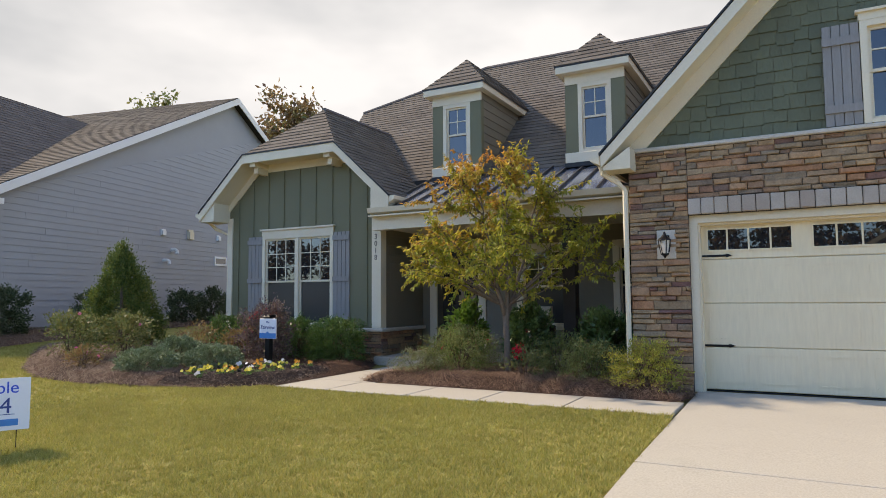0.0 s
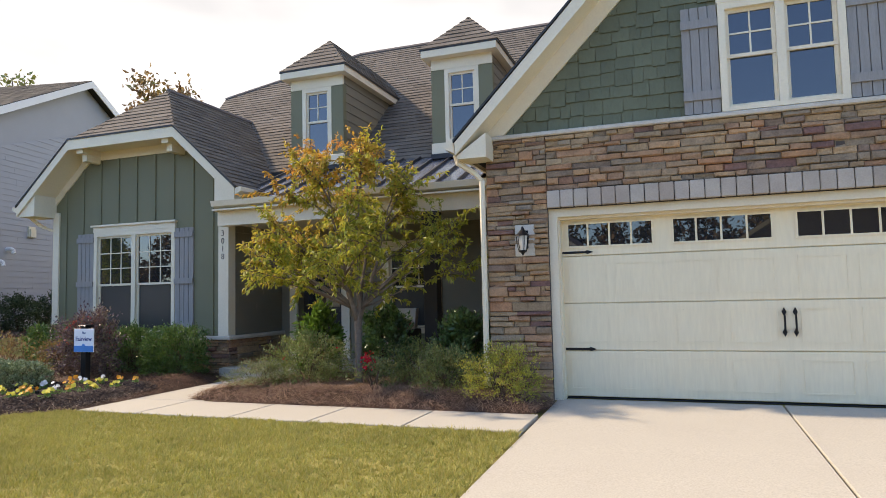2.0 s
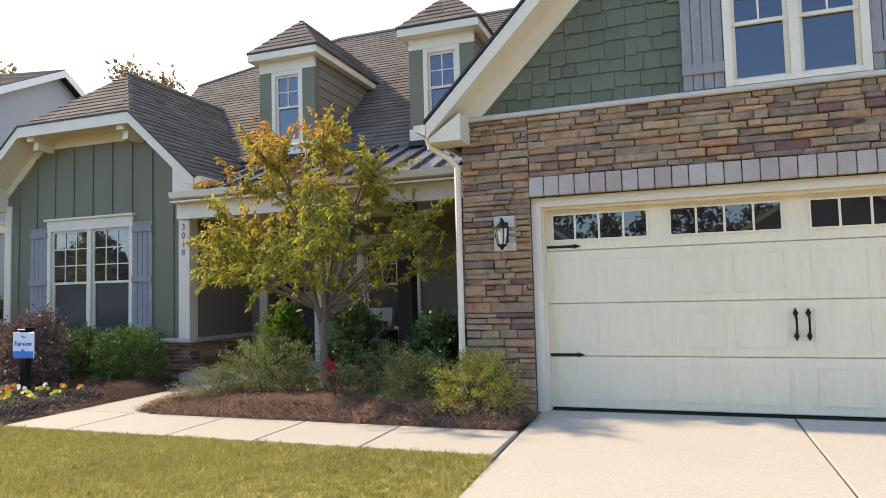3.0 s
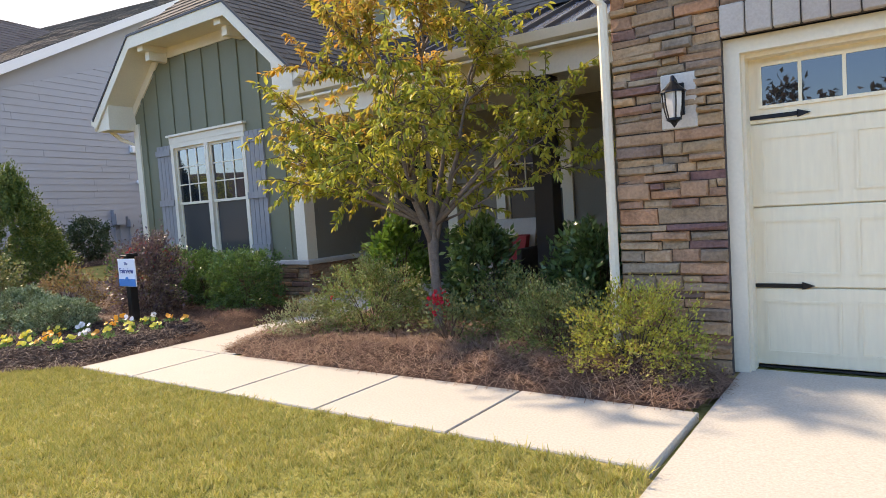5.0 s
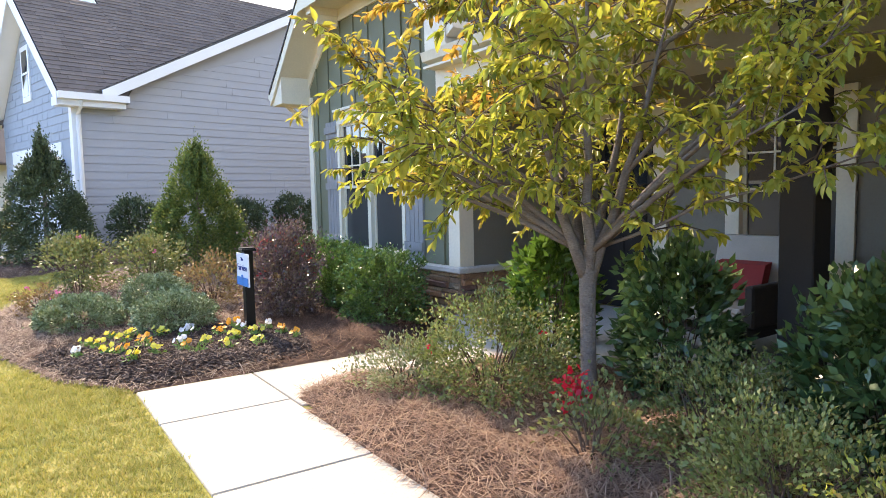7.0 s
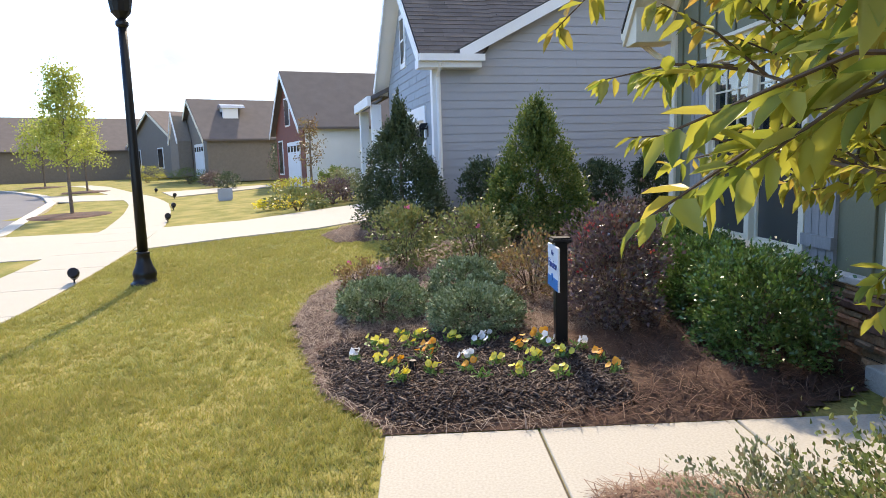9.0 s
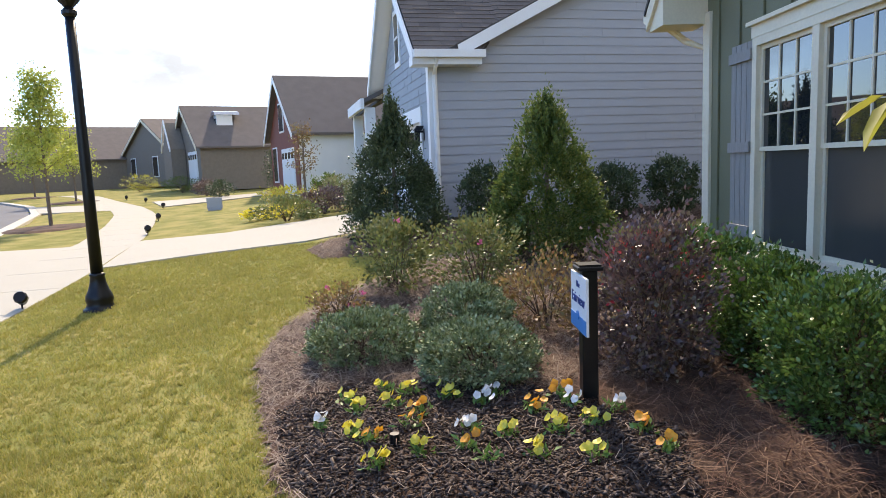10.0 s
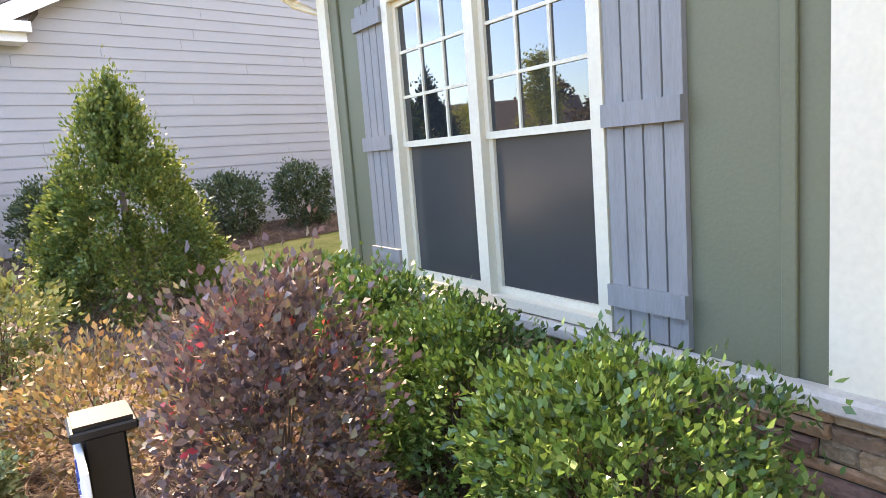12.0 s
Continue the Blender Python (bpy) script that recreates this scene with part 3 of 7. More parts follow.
paving("driveway_2", [(-14.95, 3.2), (-15.4, 4.76), (-15.6, 6.6), (-17.3, 8.86), (-21.1, 8.05), (-20.2, 6.2), (-18.9, 4.25), (-18.75, 2.3)], 0.012, "pale concrete driveway of the grey house")
apron = structure("driveway_apron", ribbon(np.arange(-18.7, -14.4, 0.5), kerb_y(np.arange(-18.7, -14.4, 0.5)) - 0.1, np.interp(np.arange(-18.7, -14.4, 0.5), SIDE_X, SIDE_Y) - 0.75, -0.004, 0.05, Geo()), CONCRETE, "pale concrete driveway apron across the verge", "driveway")
paving("driveway_3", [(-32.3, -2.3), (-36.7, 0.3), (-38.5, 1.2), (-40.5, 0.4), (-36.5, -4.4)], 0.02, "pale concrete driveway of the brick house")
apron3 = structure("driveway_apron_2", ribbon(np.arange(-36, -31.4, 0.5), kerb_y(np.arange(-36, -31.4, 0.5)) - 0.1, np.interp(np.arange(-36, -31.4, 0.5), SIDE_X, SIDE_Y) - 0.75, 0.0, 0.05, Geo()), CONCRETE, "pale concrete driveway apron across the verge", "driveway")


# ---- windows and shutters ----
def window_part(parent, pl, x0, z0, x1, z1, units=1, cols=2, rows=2, trim=CREAM, trim_w=0.075, crown=0.0, screen=True, proud=0.03, rail=None):
    """Double-hung windows side by side in one casing; returns the frame part."""
    g = Geo()

    def bar(a, b, c, d, h0, h1, geo=g):
        geo.add([pl.at(a, b, h0), pl.at(c, b, h0), pl.at(c, d, h0), pl.at(a, d, h0), pl.at(a, b, h1), pl.at(c, b, h1), pl.at(c, d, h1), pl.at(a, d, h1)], [(3, 2, 1, 0), (4, 5, 6, 7), (0, 1, 5, 4), (1, 2, 6, 5), (2, 3, 7, 6), (3, 0, 4, 7)])

    w = trim_w
    pieces = []

    def piece(name, *a):
        q = Geo()
        bar(*a, q)
        pieces.append((name, q))

    bar(x0, z0, x0 + w, z1, -0.05, proud)
    piece("jamb_casing", x1 - w, z0, x1, z1, -0.05, proud)
    piece("head_casing", x0 + w, z1 - w, x1 - w, z1, -0.05, proud)
    piece("sill", x0 + w, z0, x1 - w, z0 + w * 0.7, -0.05, proud + 0.012)
    if crown:
        piece("frieze", x0 - 0.01, z1, x1 + 0.01, z1 + crown * 0.75, -0.02, proud + 0.006)
        piece("crown_moulding", x0 - 0.04, z1 + crown * 0.75, x1 + 0.04, z1 + crown, -0.02, proud + 0.045)
    span = (x1 - x0 - 2 * w - (units - 1) * w * 1.2) / units
    rz = rail if rail else (z0 + z1) / 2
    cells = []
    for k in range(units):
        a = x0 + w + k * (span + w * 1.2)
        if k:
            piece("mullion", a - w * 1.2, z0, a, z1, -0.05, proud - 0.004)
        cells.append((a, a + span))
    win = part("window", g, trim, parent)
    for nm, q in pieces:
        part(nm, q, trim, win)
    for a, b in cells:
        s = 0.038
        for lo, hi, back, low in ((z0 + w * 0.7, rz + 0.02, -0.035, True), (rz - 0.02, z1 - w, -0.018, False)):
            f = Geo()
            bar(a, lo, a + s, hi, back - 0.02, back + 0.012, f)
            bar(b - s, lo, b, hi, back - 0.02, back + 0.012, f)
            bar(a + s, lo, b - s, lo + s, back - 0.02, back + 0.012, f)
            bar(a + s, hi - s, b - s, hi, back - 0.02, back + 0.012, f)
            part("sash", f, trim, win)
            p = Geo()
            bar(a + s, lo + s, b - s, hi - s, back - 0.016, back - 0.008, p)
            part("pane", p, SCREEN if (low and screen) else GLASS, win, "dark screened lower pane" if (low and screen) else "reflecting upper pane")
            if not low:
                m = Geo()
                for i in range(1, cols):
                    xm = a + s + (b - a - 2 * s) * i / cols
                    bar(xm - 0.009, lo + s, xm + 0.009, hi - s, back - 0.009, back + 0.004, m)
                for i in range(1, rows):
                    zm = lo + s + (hi - lo - 2 * s) * i / rows
                    bar(a + s, zm - 0.009, b - s, zm + 0.009, back - 0.009, back + 0.003, m)
                part("grille", m, trim, win)
    return win


def shutter(parent, pl, x0, z0, x1, z1, battens, boards=4):
    """Board shutter: upright boards with crosspieces; the boards are parts of the shutter's crosspieces."""
    def slab(a, b, c, d, h0, h1):
        return Geo().add([pl.at(a, b, h0), pl.at(c, b, h0), pl.at(c, d, h0), pl.at(a, d, h0), pl.at(a, b, h1), pl.at(c, b, h1), pl.at(c, d, h1), pl.at(a, d, h1)], [(3, 2, 1, 0), (4, 5, 6, 7), (0, 1, 5, 4), (1, 2, 6, 5), (2, 3, 7, 6), (3, 0, 4, 7)])

    sh = part("shutter", slab(x0 + 0.004, z0 + 0.004, x1 - 0.004, z1 - 0.004, 0.0, 0.008), SHUTTER, parent, "weathered grey wooden board shutter")
    for zc in battens:
        part("crosspiece", slab(x0 - 0.002, zc - 0.048, x1 + 0.002, zc + 0.048, 0.029, 0.056), SHUTTER, sh)
    w = (x1 - x0) / boards
    for k in range(boards):
        b = Geo()
        a, c = x0 + k * w + 0.002, x0 + (k + 1) * w - 0.002
        b.add([pl.at(a, z0, 0.004), pl.at(c, z0, 0.004), pl.at(c, z1, 0.004), pl.at(a, z1, 0.004), pl.at(a + 0.003, z0, 0.028), pl.at(c - 0.003, z0, 0.028), pl.at(c - 0.003, z1, 0.028), pl.at(a + 0.003, z1, 0.028)], [(3, 2, 1, 0), (4, 5, 6, 7), (0, 1, 5, 4), (1, 2, 6, 5), (2, 3, 7, 6), (3, 0, 4, 7)])
        part("board", b, SHUTTER, sh)
    return sh


# ---- the house ----
house = thing("house", "green one-storey house with ledgestone garage front and dormers", "house", (-3.0, 13.0, 0.0))
FRONT = lambda y: Plane((0, y, 0), (1, 0, 0), (0, 0, 1))

# garage block: walls with the door opening
GX0, GX1, GY0, RIDGE = -1.40, 5.24, 10.20, 1.92
DX0, DX1, DZ = -0.55, 4.39, 2.17
gw = Geo()
gw.prism([(GX0, GY0, -0.1), (DX0 - 0.1, GY0, -0.1), (DX0 - 0.1, GY0, DZ + 0.1), (DX1 + 0.1, GY0, DZ + 0.1), (DX1 + 0.1, GY0, -0.1), (GX1, GY0, -0.1), (GX1, GY0, 3.15), (GX0, GY0, 3.15)], (0, 0.25, 0))
stone_wall = part("wall", gw, MORTAR, house, "brown and grey ledgestone wall round the garage door")
part("side_wall", Geo().box(GX0, GY0 + 0.25, -0.1, GX0 + 0.2, 15, 3.1), TAUPE, house)
part("side_wall", Geo().box(GX1 - 0.2, GY0 + 0.25, -0.1, GX1, 18, 3.1), TAUPE, house)
part("gable_wall", Geo().prism([(GX0 + 0.02, GY0 + 0.02, 3.15), (1.37, GY0 + 0.02, 3.15), (1.37, GY0 + 0.02, 4.40), (2.53, GY0 + 0.02, 4.40), (2.53, GY0 + 0.02, 3.15), (GX1 - 0.02, GY0 + 0.02, 3.15), (GX1 - 0.02, GY0 + 0.02, 3.27), (RIDGE, GY0 + 0.02, 6.64), (GX0 + 0.02, GY0 + 0.02, 3.27)], (0, 0.2, 0)), GREEN, house, "green shake gable over the garage")

# cap ledge and the brick lintel course
part("ledge", Geo().box(GX0 - 0.03, GY0 - 0.07, 3.15, GX1 + 0.03, GY0 + 0.04, 3.205, 0.012), CAPSTONE, house, "pale cast stone ledge above the stone")
lintel = part("lintel", Geo().box(DX0 - 0.1, GY0 - 0.012, DZ + 0.1, DX1 + 0.1, GY0 + 0.1, DZ + 0.31), MORTAR, house)
k = 0
xb = DX0 - 0.10
while xb < DX1 + 0.05:
    g = Geo().box(xb + 0.004, GY0 - 0.055 - 0.006 * (k % 3), DZ + 0.105, xb + 0.156, GY0, DZ + 0.31, 0.008)
    part("brick", g, CASTSTONE, lintel)
    xb += 0.16
    k += 1

# door casing, door panels
part("door_casing", Geo().box(DX0 - 0.1, GY0 + 0.05, 0, DX0, GY0 + 0.30, DZ + 0.1), CREAM, house)
part("door_casing", Geo().box(DX1, GY0 + 0.05, 0, DX1 + 0.1, GY0 + 0.30, DZ + 0.1), CREAM, house)
part("door_casing", Geo().box(DX0, GY0 + 0.05, DZ, DX1, GY0 + 0.30, DZ + 0.1), CREAM, house)
part("door_stop", Geo().box(DX0 + 0.0005, GY0 + 0.10, 0, DX0 + 0.02, GY0 + 0.3, DZ - 0.001), CREAM, house)
part("door_stop", Geo().box(DX0 + 0.02, GY0 + 0.12, DZ - 0.03, DX1, GY0 + 0.3, DZ - 0.001), CREAM, house)
garage_door = part("garage_door", Geo().box(DX0, GY0 + 0.26, 0.03, DX1, GY0 + 0.30, DZ), DOORPAINT, house, "cream carriage-style sectional garage door")
part("weather_strip", Geo().box(DX0, GY0 + 0.245, 0.0, DX1, GY0 + 0.30, 0.012), BLACKEDGE, garage_door)
sec = [0.022, 0.57, 1.13, 1.70, DZ]
DOORF = Plane((0, GY0 + 0.26, 0), (1, 0, 0), (0, 0, 1))
bays = [(-0.47, 0.54), (0.74, 1.80), (2.02, 3.08), (3.28, 4.31)]
for i in range(4):
    g = Geo().box(DX0 + 0.002, GY0 + 0.232, sec[i] + 0.004, DX1 - 0.002, GY0 + 0.262, sec[i + 1] - 0.004, 0.006)
    part("door_section", g, DOORPAINT, garage_door)
    if i < 3:
        for a, b in bays:
            for c, d in ((a, (a + b) / 2 - 0.05), ((a + b) / 2 + 0.05, b)):
                e = 0.016
                zz0, zz1 = sec[i] + 0.09, sec[i + 1] - 0.09
                g = Geo()
                for q in ((c, zz0, d, zz0 + e), (c, zz1 - e, d, zz1), (c, zz0 + e, c + e, zz1 - e), (d - e, zz0 + e, d, zz1 - e)):
                    g.box(q[0], GY0 + 0.224, q[1], q[2], GY0 + 0.234, q[3])
                part("panel_moulding", g, DOORPAINT, garage_door)
    else:
        for a, b in bays:
            fr = Geo()
            z0, z1, e = 1.80, 2.105, 0.022
            for q in ((a, z0, b, z0 + e), (a, z1 - e, b, z1), (a, z0 + e, a + e, z1 - e), (b - e, z0 + e, b, z1 - e)):
                fr.box(q[0], GY0 + 0.218, q[1], q[2], GY0 + 0.236, q[3])
            for j in (1, 2, 3):
                xm = a + (b - a) * j / 4
                fr.box(xm - 0.011, GY0 + 0.22, z0 + e, xm + 0.011, GY0 + 0.236, z1 - e)
            part("light_frame", fr, DOORPAINT, garage_door)
            for j in range(4):
                p = Geo().box(a + (b - a) * j / 4 + 0.012, GY0 + 0.226, z0 + e, a + (b - a) * (j + 1) / 4 - 0.012, GY0 + 0.231, z1 - e)
                part("pane", p, GLASS, garage_door)


def strap_hinge(x, z, s):
    g = Geo()
    y = GY0 + 0.232
    g.box(min(x, x + s * 0.30), y - 0.012, z - 0.014, max(x, x + s * 0.30), y, z + 0.014, 0.004)
    tip = x + s * 0.30
    g.prism([(tip - s * 0.01, y - 0.012, z - 0.026), (tip + s * 0.012, y - 0.012, z - 0.020), (tip + s * 0.07, y - 0.012, z), (tip + s * 0.012, y - 0.012, z + 0.020), (tip - s * 0.01, y - 0.012, z + 0.026)], (0, 0.012, 0))
    part("strap_hinge", g, BLACK, garage_door, "black iron strap hinge")


for z in (0.585, 1.745):
    strap_hinge(DX0 + 0.02, z, 1)
    strap_hinge(DX1 - 0.02, z, -1)
for x in (1.855, 1.965):
    g = Geo()
    y = GY0 + 0.225
    for z in (0.78, 1.0):
        g.prism([(x, y - 0.02, z - 0.05), (x + 0.024, y - 0.02, z), (x, y - 0.02, z + 0.05), (x - 0.024, y - 0.02, z)], (0, 0.02, 0))
    g.tube([(x, y - 0.015, 0.78), (x, y - 0.05, 0.82), (x, y - 0.05, 0.96), (x, y - 0.015, 1.0)], [0.011] * 4, 8)
    part("pull_handle", g, BLACK, garage_door, "black iron pull handle")

# upper window and shutters
FW = FRONT(GY0 + 0.0)
window_part(house, FW, 1.33, 3.21, 2.57, 4.44, units=2, cols=2, rows=2, crown=0.12, screen=False, proud=0.05, rail=3.84)
shutter(house, FW, 0.94, 3.22, 1.325, 4.44, (3.42, 4.24))
shutter(house, FW, 2.575, 3.22, 2.96, 4.44, (3.42, 4.24))

# wall lamp on its block
part("lamp_block", Geo().box(-1.05, GY0 - 0.05, 1.71, -0.81, GY0 + 0.03, 2.09, 0.008), CAPSTONE, house, "pale mounting block of the wall lamp")
lamp = thing("wall_lantern", "black metal wall lantern with clear glass panes", "lamp", (-0.93, GY0 - 0.05, 1.78))
lx, ly = -0.93, GY0 - 0.17
part("back_plate", Geo().box(lx - 0.045, GY0 - 0.062, 1.80, lx + 0.045, GY0 - 0.05, 2.02, 0.005), BLACK, lamp)
part("bracket", Geo().tube([(lx, GY0 - 0.06, 1.95), (lx, GY0 - 0.10, 2.03), (lx, ly, 2.05), (lx, ly, 2.01)], [0.012] * 4, 8), BLACK, lamp)
part("roof", Geo().lathe([(0.0, 2.06), (0.012, 2.055), (0.02, 2.02), (0.05, 1.985), (0.085, 1.955), (0.088, 1.945)], 12, (lx, ly, 0)), BLACK, lamp)
part("glass", Geo().lathe([(0.065, 1.945), (0.06, 1.86), (0.042, 1.77)], 6, (lx, ly, 0)), LAMPGLASS, lamp, "clear glass")
cage = Geo()
for s in range(6):
    t = 2 * math.pi * s / 6
    c, d = math.cos(t), math.sin(t)
    cage.tube([(lx + 0.075 * c, ly + 0.075 * d, 1.95), (lx + 0.068 * c, ly + 0.068 * d, 1.86), (lx + 0.045 * c, ly + 0.045 * d, 1.765)], [0.005] * 3, 5)
part("cage", cage, BLACK, lamp)
part("base", Geo().lathe([(0.05, 1.775), (0.05, 1.76), (0.025, 1.745), (0.008, 1.72), (0.0, 1.71)], 12, (lx, ly, 0)), BLACK, lamp)

# garage roof: two slopes, rake boards, soffit, eave return
SL = 1.03
RZ = 3.12 + (RIDGE + 1.68) * SL
for s, x_e in ((1, -1.68), (-1, 2 * RIDGE + 1.68)):
    top = [(x_e, 9.86, 3.12), (x_e, 16.5, 3.12), (RIDGE, 16.5, RZ), (RIDGE, 9.86, RZ)]
    part("roof", Geo().prism(top, (0, 0, -0.10)), ROOFBASE, house, "brown asphalt shingle roof over the garage")
    pl = Plane(top[0], (0, -s, 0), (RIDGE - x_e, 0, RZ - 3.12))
    ar = [pl.flat(p) for p in top]
    ob = part("shingles", shingles(pl, ar, 3 + s), ROOF, house)
    ob["kind"] = "stuff"
    g = Geo()
    d = s
    # rake fascia board, front face flush, and its drip edge
    g.prism([(x_e, 9.845, 2.94), (x_e, 9.845, 3.10), (RIDGE, 9.845, RZ - 0.02), (RIDGE, 9.845, RZ - 0.25)], (0, -0.03, 0))
    part("rake_board", g, CREAM, house)
    part("drip_edge", Geo().prism([(x_e - 0.02 * d, 9.80, 3.10), (x_e - 0.02 * d, 9.80, 3.135), (RIDGE, 9.80, RZ + 0.015), (RIDGE, 9.80, RZ - 0.02)], (0, 0.05, 0)), BLACKEDGE, house)
    part("soffit", Geo().prism([(x_e + 0.05 * d, 9.845, 2.99), (RIDGE, 9.845, RZ - 0.22), (RIDGE, GY0 + 0.02, RZ - 0.22), (x_e + 0.05 * d, GY0 + 0.02, 2.99)], (0, 0, 0.02)), CREAM, house, "cream soffit with small vent holes")
    vents = Geo()
    for k in range(1, 34):
        f = k / 34
        x, z = x_e + (RIDGE - x_e) * f, 2.985 + (RZ - 0.22 - 2.99) * f
        if z > 3.3:
            vents.add([(x - 0.012, 9.98, z - 0.012 * SL * d), (x + 0.012, 9.98, z + 0.012 * SL * d), (x + 0.012, 10.0, z + 0.012 * SL * d), (x - 0.012, 10.0, z - 0.012 * SL * d)], [(0, 1, 2, 3)])
    part("soffit_vents", vents, NUMERAL, house)
    part("gable_trim", Geo().prism([(x_e + 0.30 * d, GY0 - 0.025, 3.206), (x_e + 0.52 * d, GY0 - 0.025, 3.206), (RIDGE, GY0 - 0.025, RZ - 0.49), (RIDGE, GY0 - 0.025, RZ - 0.21), (x_e + 0.30 * d, GY0 - 0.025, 3.255)], (0, 0.03, 0)), CREAM, house)
    a, b = sorted((x_e + 0.02 * d, x_e + 0.38 * d))
    part("eave_return", Geo().prism([(a, 9.85, 2.90), (b, 9.85, 2.90), (b, 9.85, 3.19 if s > 0 else 2.95), (a, 9.85, 2.95 if s > 0 else 3.19)], (0, GY0 - 9.85, 0)), CREAM, house)
part("gutter", Geo().prism([(-1.70, 9.84, 2.98), (-1.83, 9.84, 3.04), (-1.83, 9.84, 3.10), (-1.70, 9.84, 3.10)], (0, 2.2, 0)), CREAM, house, "cream roof gutter")
part("downspout", Geo().tube([(-1.72, 9.98, 2.98), (-1.70, 9.98, 2.88), (-1.52, 10.10, 2.76), (-1.44, 10.14, 2.66), (-1.44, 10.14, 0.12)], [0.036] * 5, 8), CREAM, house, "cream downspout at the stone corner")
part("downspout_boot", Geo().tube([(-1.44, 10.14, 0.16), (-1.44, 10.14, -0.02)], [0.045, 0.05], 8), BLACKEDGE, house)

# wing: green board and batten
WX0, WX1, WY, CAPZ = -10.54, -6.50, 11.80, 0.655
WC, W_E, W_TIP, W_SL = -8.47, 2.47, 3.13, 0.91
CLIPX = 1.20
W_RZ = W_TIP + W_E * W_SL
CZ = W_TIP + (W_E - CLIPX) * W_SL
wx0, wz0, wx1, wz1 = -9.52, 0.69, -7.63, 2.58
tz = W_TIP - 0.16
tw = W_TIP - 0.17 + 0.4 * W_SL
slope_top = lambda x: W_TIP - 0.18 + (W_E - abs(x - WC)) * W_SL
wall = Geo().prism([(x, WY, z) for x, z in ((WX0, CAPZ), (wx0 + 0.05, CAPZ), (wx0 + 0.05, wz1 - 0.05), (wx1 - 0.05, wz1 - 0.05), (wx1 - 0.05, CAPZ), (WX1, CAPZ), (WX1, slope_top(WX1)), (WC + CLIPX, CZ - 0.15), (WC - CLIPX, CZ - 0.15), (WX0, slope_top(WX0)))], (0, 0.18, 0))
green_wall = part("front_wall", wall, GREEN, house, "green board and batten front wall")
part("room_back", Geo().box(WX0 + 0.2, WY + 1.6, 0.1, WX1 - 0.2, WY + 1.7, 2.9), TAUPE, house)
xb = -10.25
while xb < WX1 - 0.2:
    topz = min(CZ - 0.2, slope_top(xb) - 0.06)
    z0 = CAPZ
    if wx0 - 0.40 < xb < wx1 + 0.40:
        z0 = wz1 + 0.16 if wx0 - 0.05 < xb < wx1 + 0.05 else wz1 - 0.01
    part("batten", Geo().box(xb - 0.028, WY - 0.022, z0, xb + 0.028, WY, topz, 0.004), GREEN, green_wall)
    xb += 0.4275
part("left_wall", Geo().box(WX0, WY + 0.18, 0, WX0 + 0.18, 17, 3.0), GREEN, house)
part("porch_side_wall", Geo().box(WX1 - 0.18, WY + 0.18, -0.05, WX1, 13.4, 2.9), TAUPE, house)
side = Plane((WX1, WY + 0.05, 0), (0, 1, 0), (0, 0, 1))
psw = part("porch_siding", Geo().box(WX1 - 0.01, WY + 0.06, CAPZ, WX1 + 0.002, 13.4, 2.75), TAUPE, house)
planks(side, [(0, CAPZ), (1.55, CAPZ), (1.55, 2.7), (0, 2.7)], 0.18, psw, TAUPE, 5)
part("corner_board", Geo().box(WX0 - 0.02, WY - 0.03, CAPZ, WX0 + 0.13, WY, tz + 0.05).box(WX0 - 0.02, WY, CAPZ, WX0, WY + 0.14, tz), CREAM, house)
part("corner_board", Geo().box(WX1 - 0.19, WY - 0.03, CAPZ, WX1 + 0.02, WY, tz - 0.15).box(WX1, WY, CAPZ, WX1 + 0.02, WY + 0.16, tz - 0.15), CREAM, house)
# stone base with its cap
base_wall = part("base_wall", Geo().box(WX0, WY - 0.02, -0.1, WX1, WY + 0.2, CAPZ - 0.05).box(WX1 - 0.1, WY + 0.2, -0.1, WX1 + 0.02, 13.3, CAPZ - 0.05), MORTAR, house, "brown ledgestone base wall")
part("cap", Geo().box(WX0 - 0.08, WY - 0.10, CAPZ - 0.065, WX1 + 0.10, WY + 0.0, CAPZ + 0.005, 0.014).box(WX1 + 0.0, WY, CAPZ - 0.065, WX1 + 0.10, 13.38, CAPZ + 0.005, 0.014), CAPSTONE, house, "pale stone cap on the base wall")
# window, shutters, numerals
FG = FRONT(WY)
window_part(house, FG, wx0, wz0 - 0.02, wx1, wz1, units=2, cols=3, rows=3, crown=0.14, proud=0.035, rail=1.60)
shutter(house, FG, -9.925, wz0 - 0.02, wx0 - 0.005, wz1 - 0.01, (0.848, 1.625, 2.45))
shutter(house, FG, wx1 + 0.005, wz0 - 0.02, -7.225, wz1 - 0.01, (0.848, 1.625, 2.45))


def lettering(name, text, size, m, mat, parent, label=""):
    """Flat text as a mesh under a thing."""
    c = bpy.data.curves.new(name, "FONT")
    c.body, c.size, c.extrude, c.align_x = text, size, 0.002, "CENTER"
    tmp = new("text_source", c)
    dg = bpy.context.evaluated_depsgraph_get()
    me = bpy.data.meshes.new_from_object(tmp.evaluated_get(dg))
    bpy.data.objects.remove(tmp)
    me.transform(m)
    me.materials.clear()
    me.materials.append(mat)
    return part(name, me, mat, parent, label)


for k, ch in enumerate("3018"):
    lettering("numeral", ch, 0.14, pose(-6.595, WY - 0.034, 2.38 - 0.135 * k, 90, 0, 0), NUMERAL, house, "dark house numeral %s" % ch)

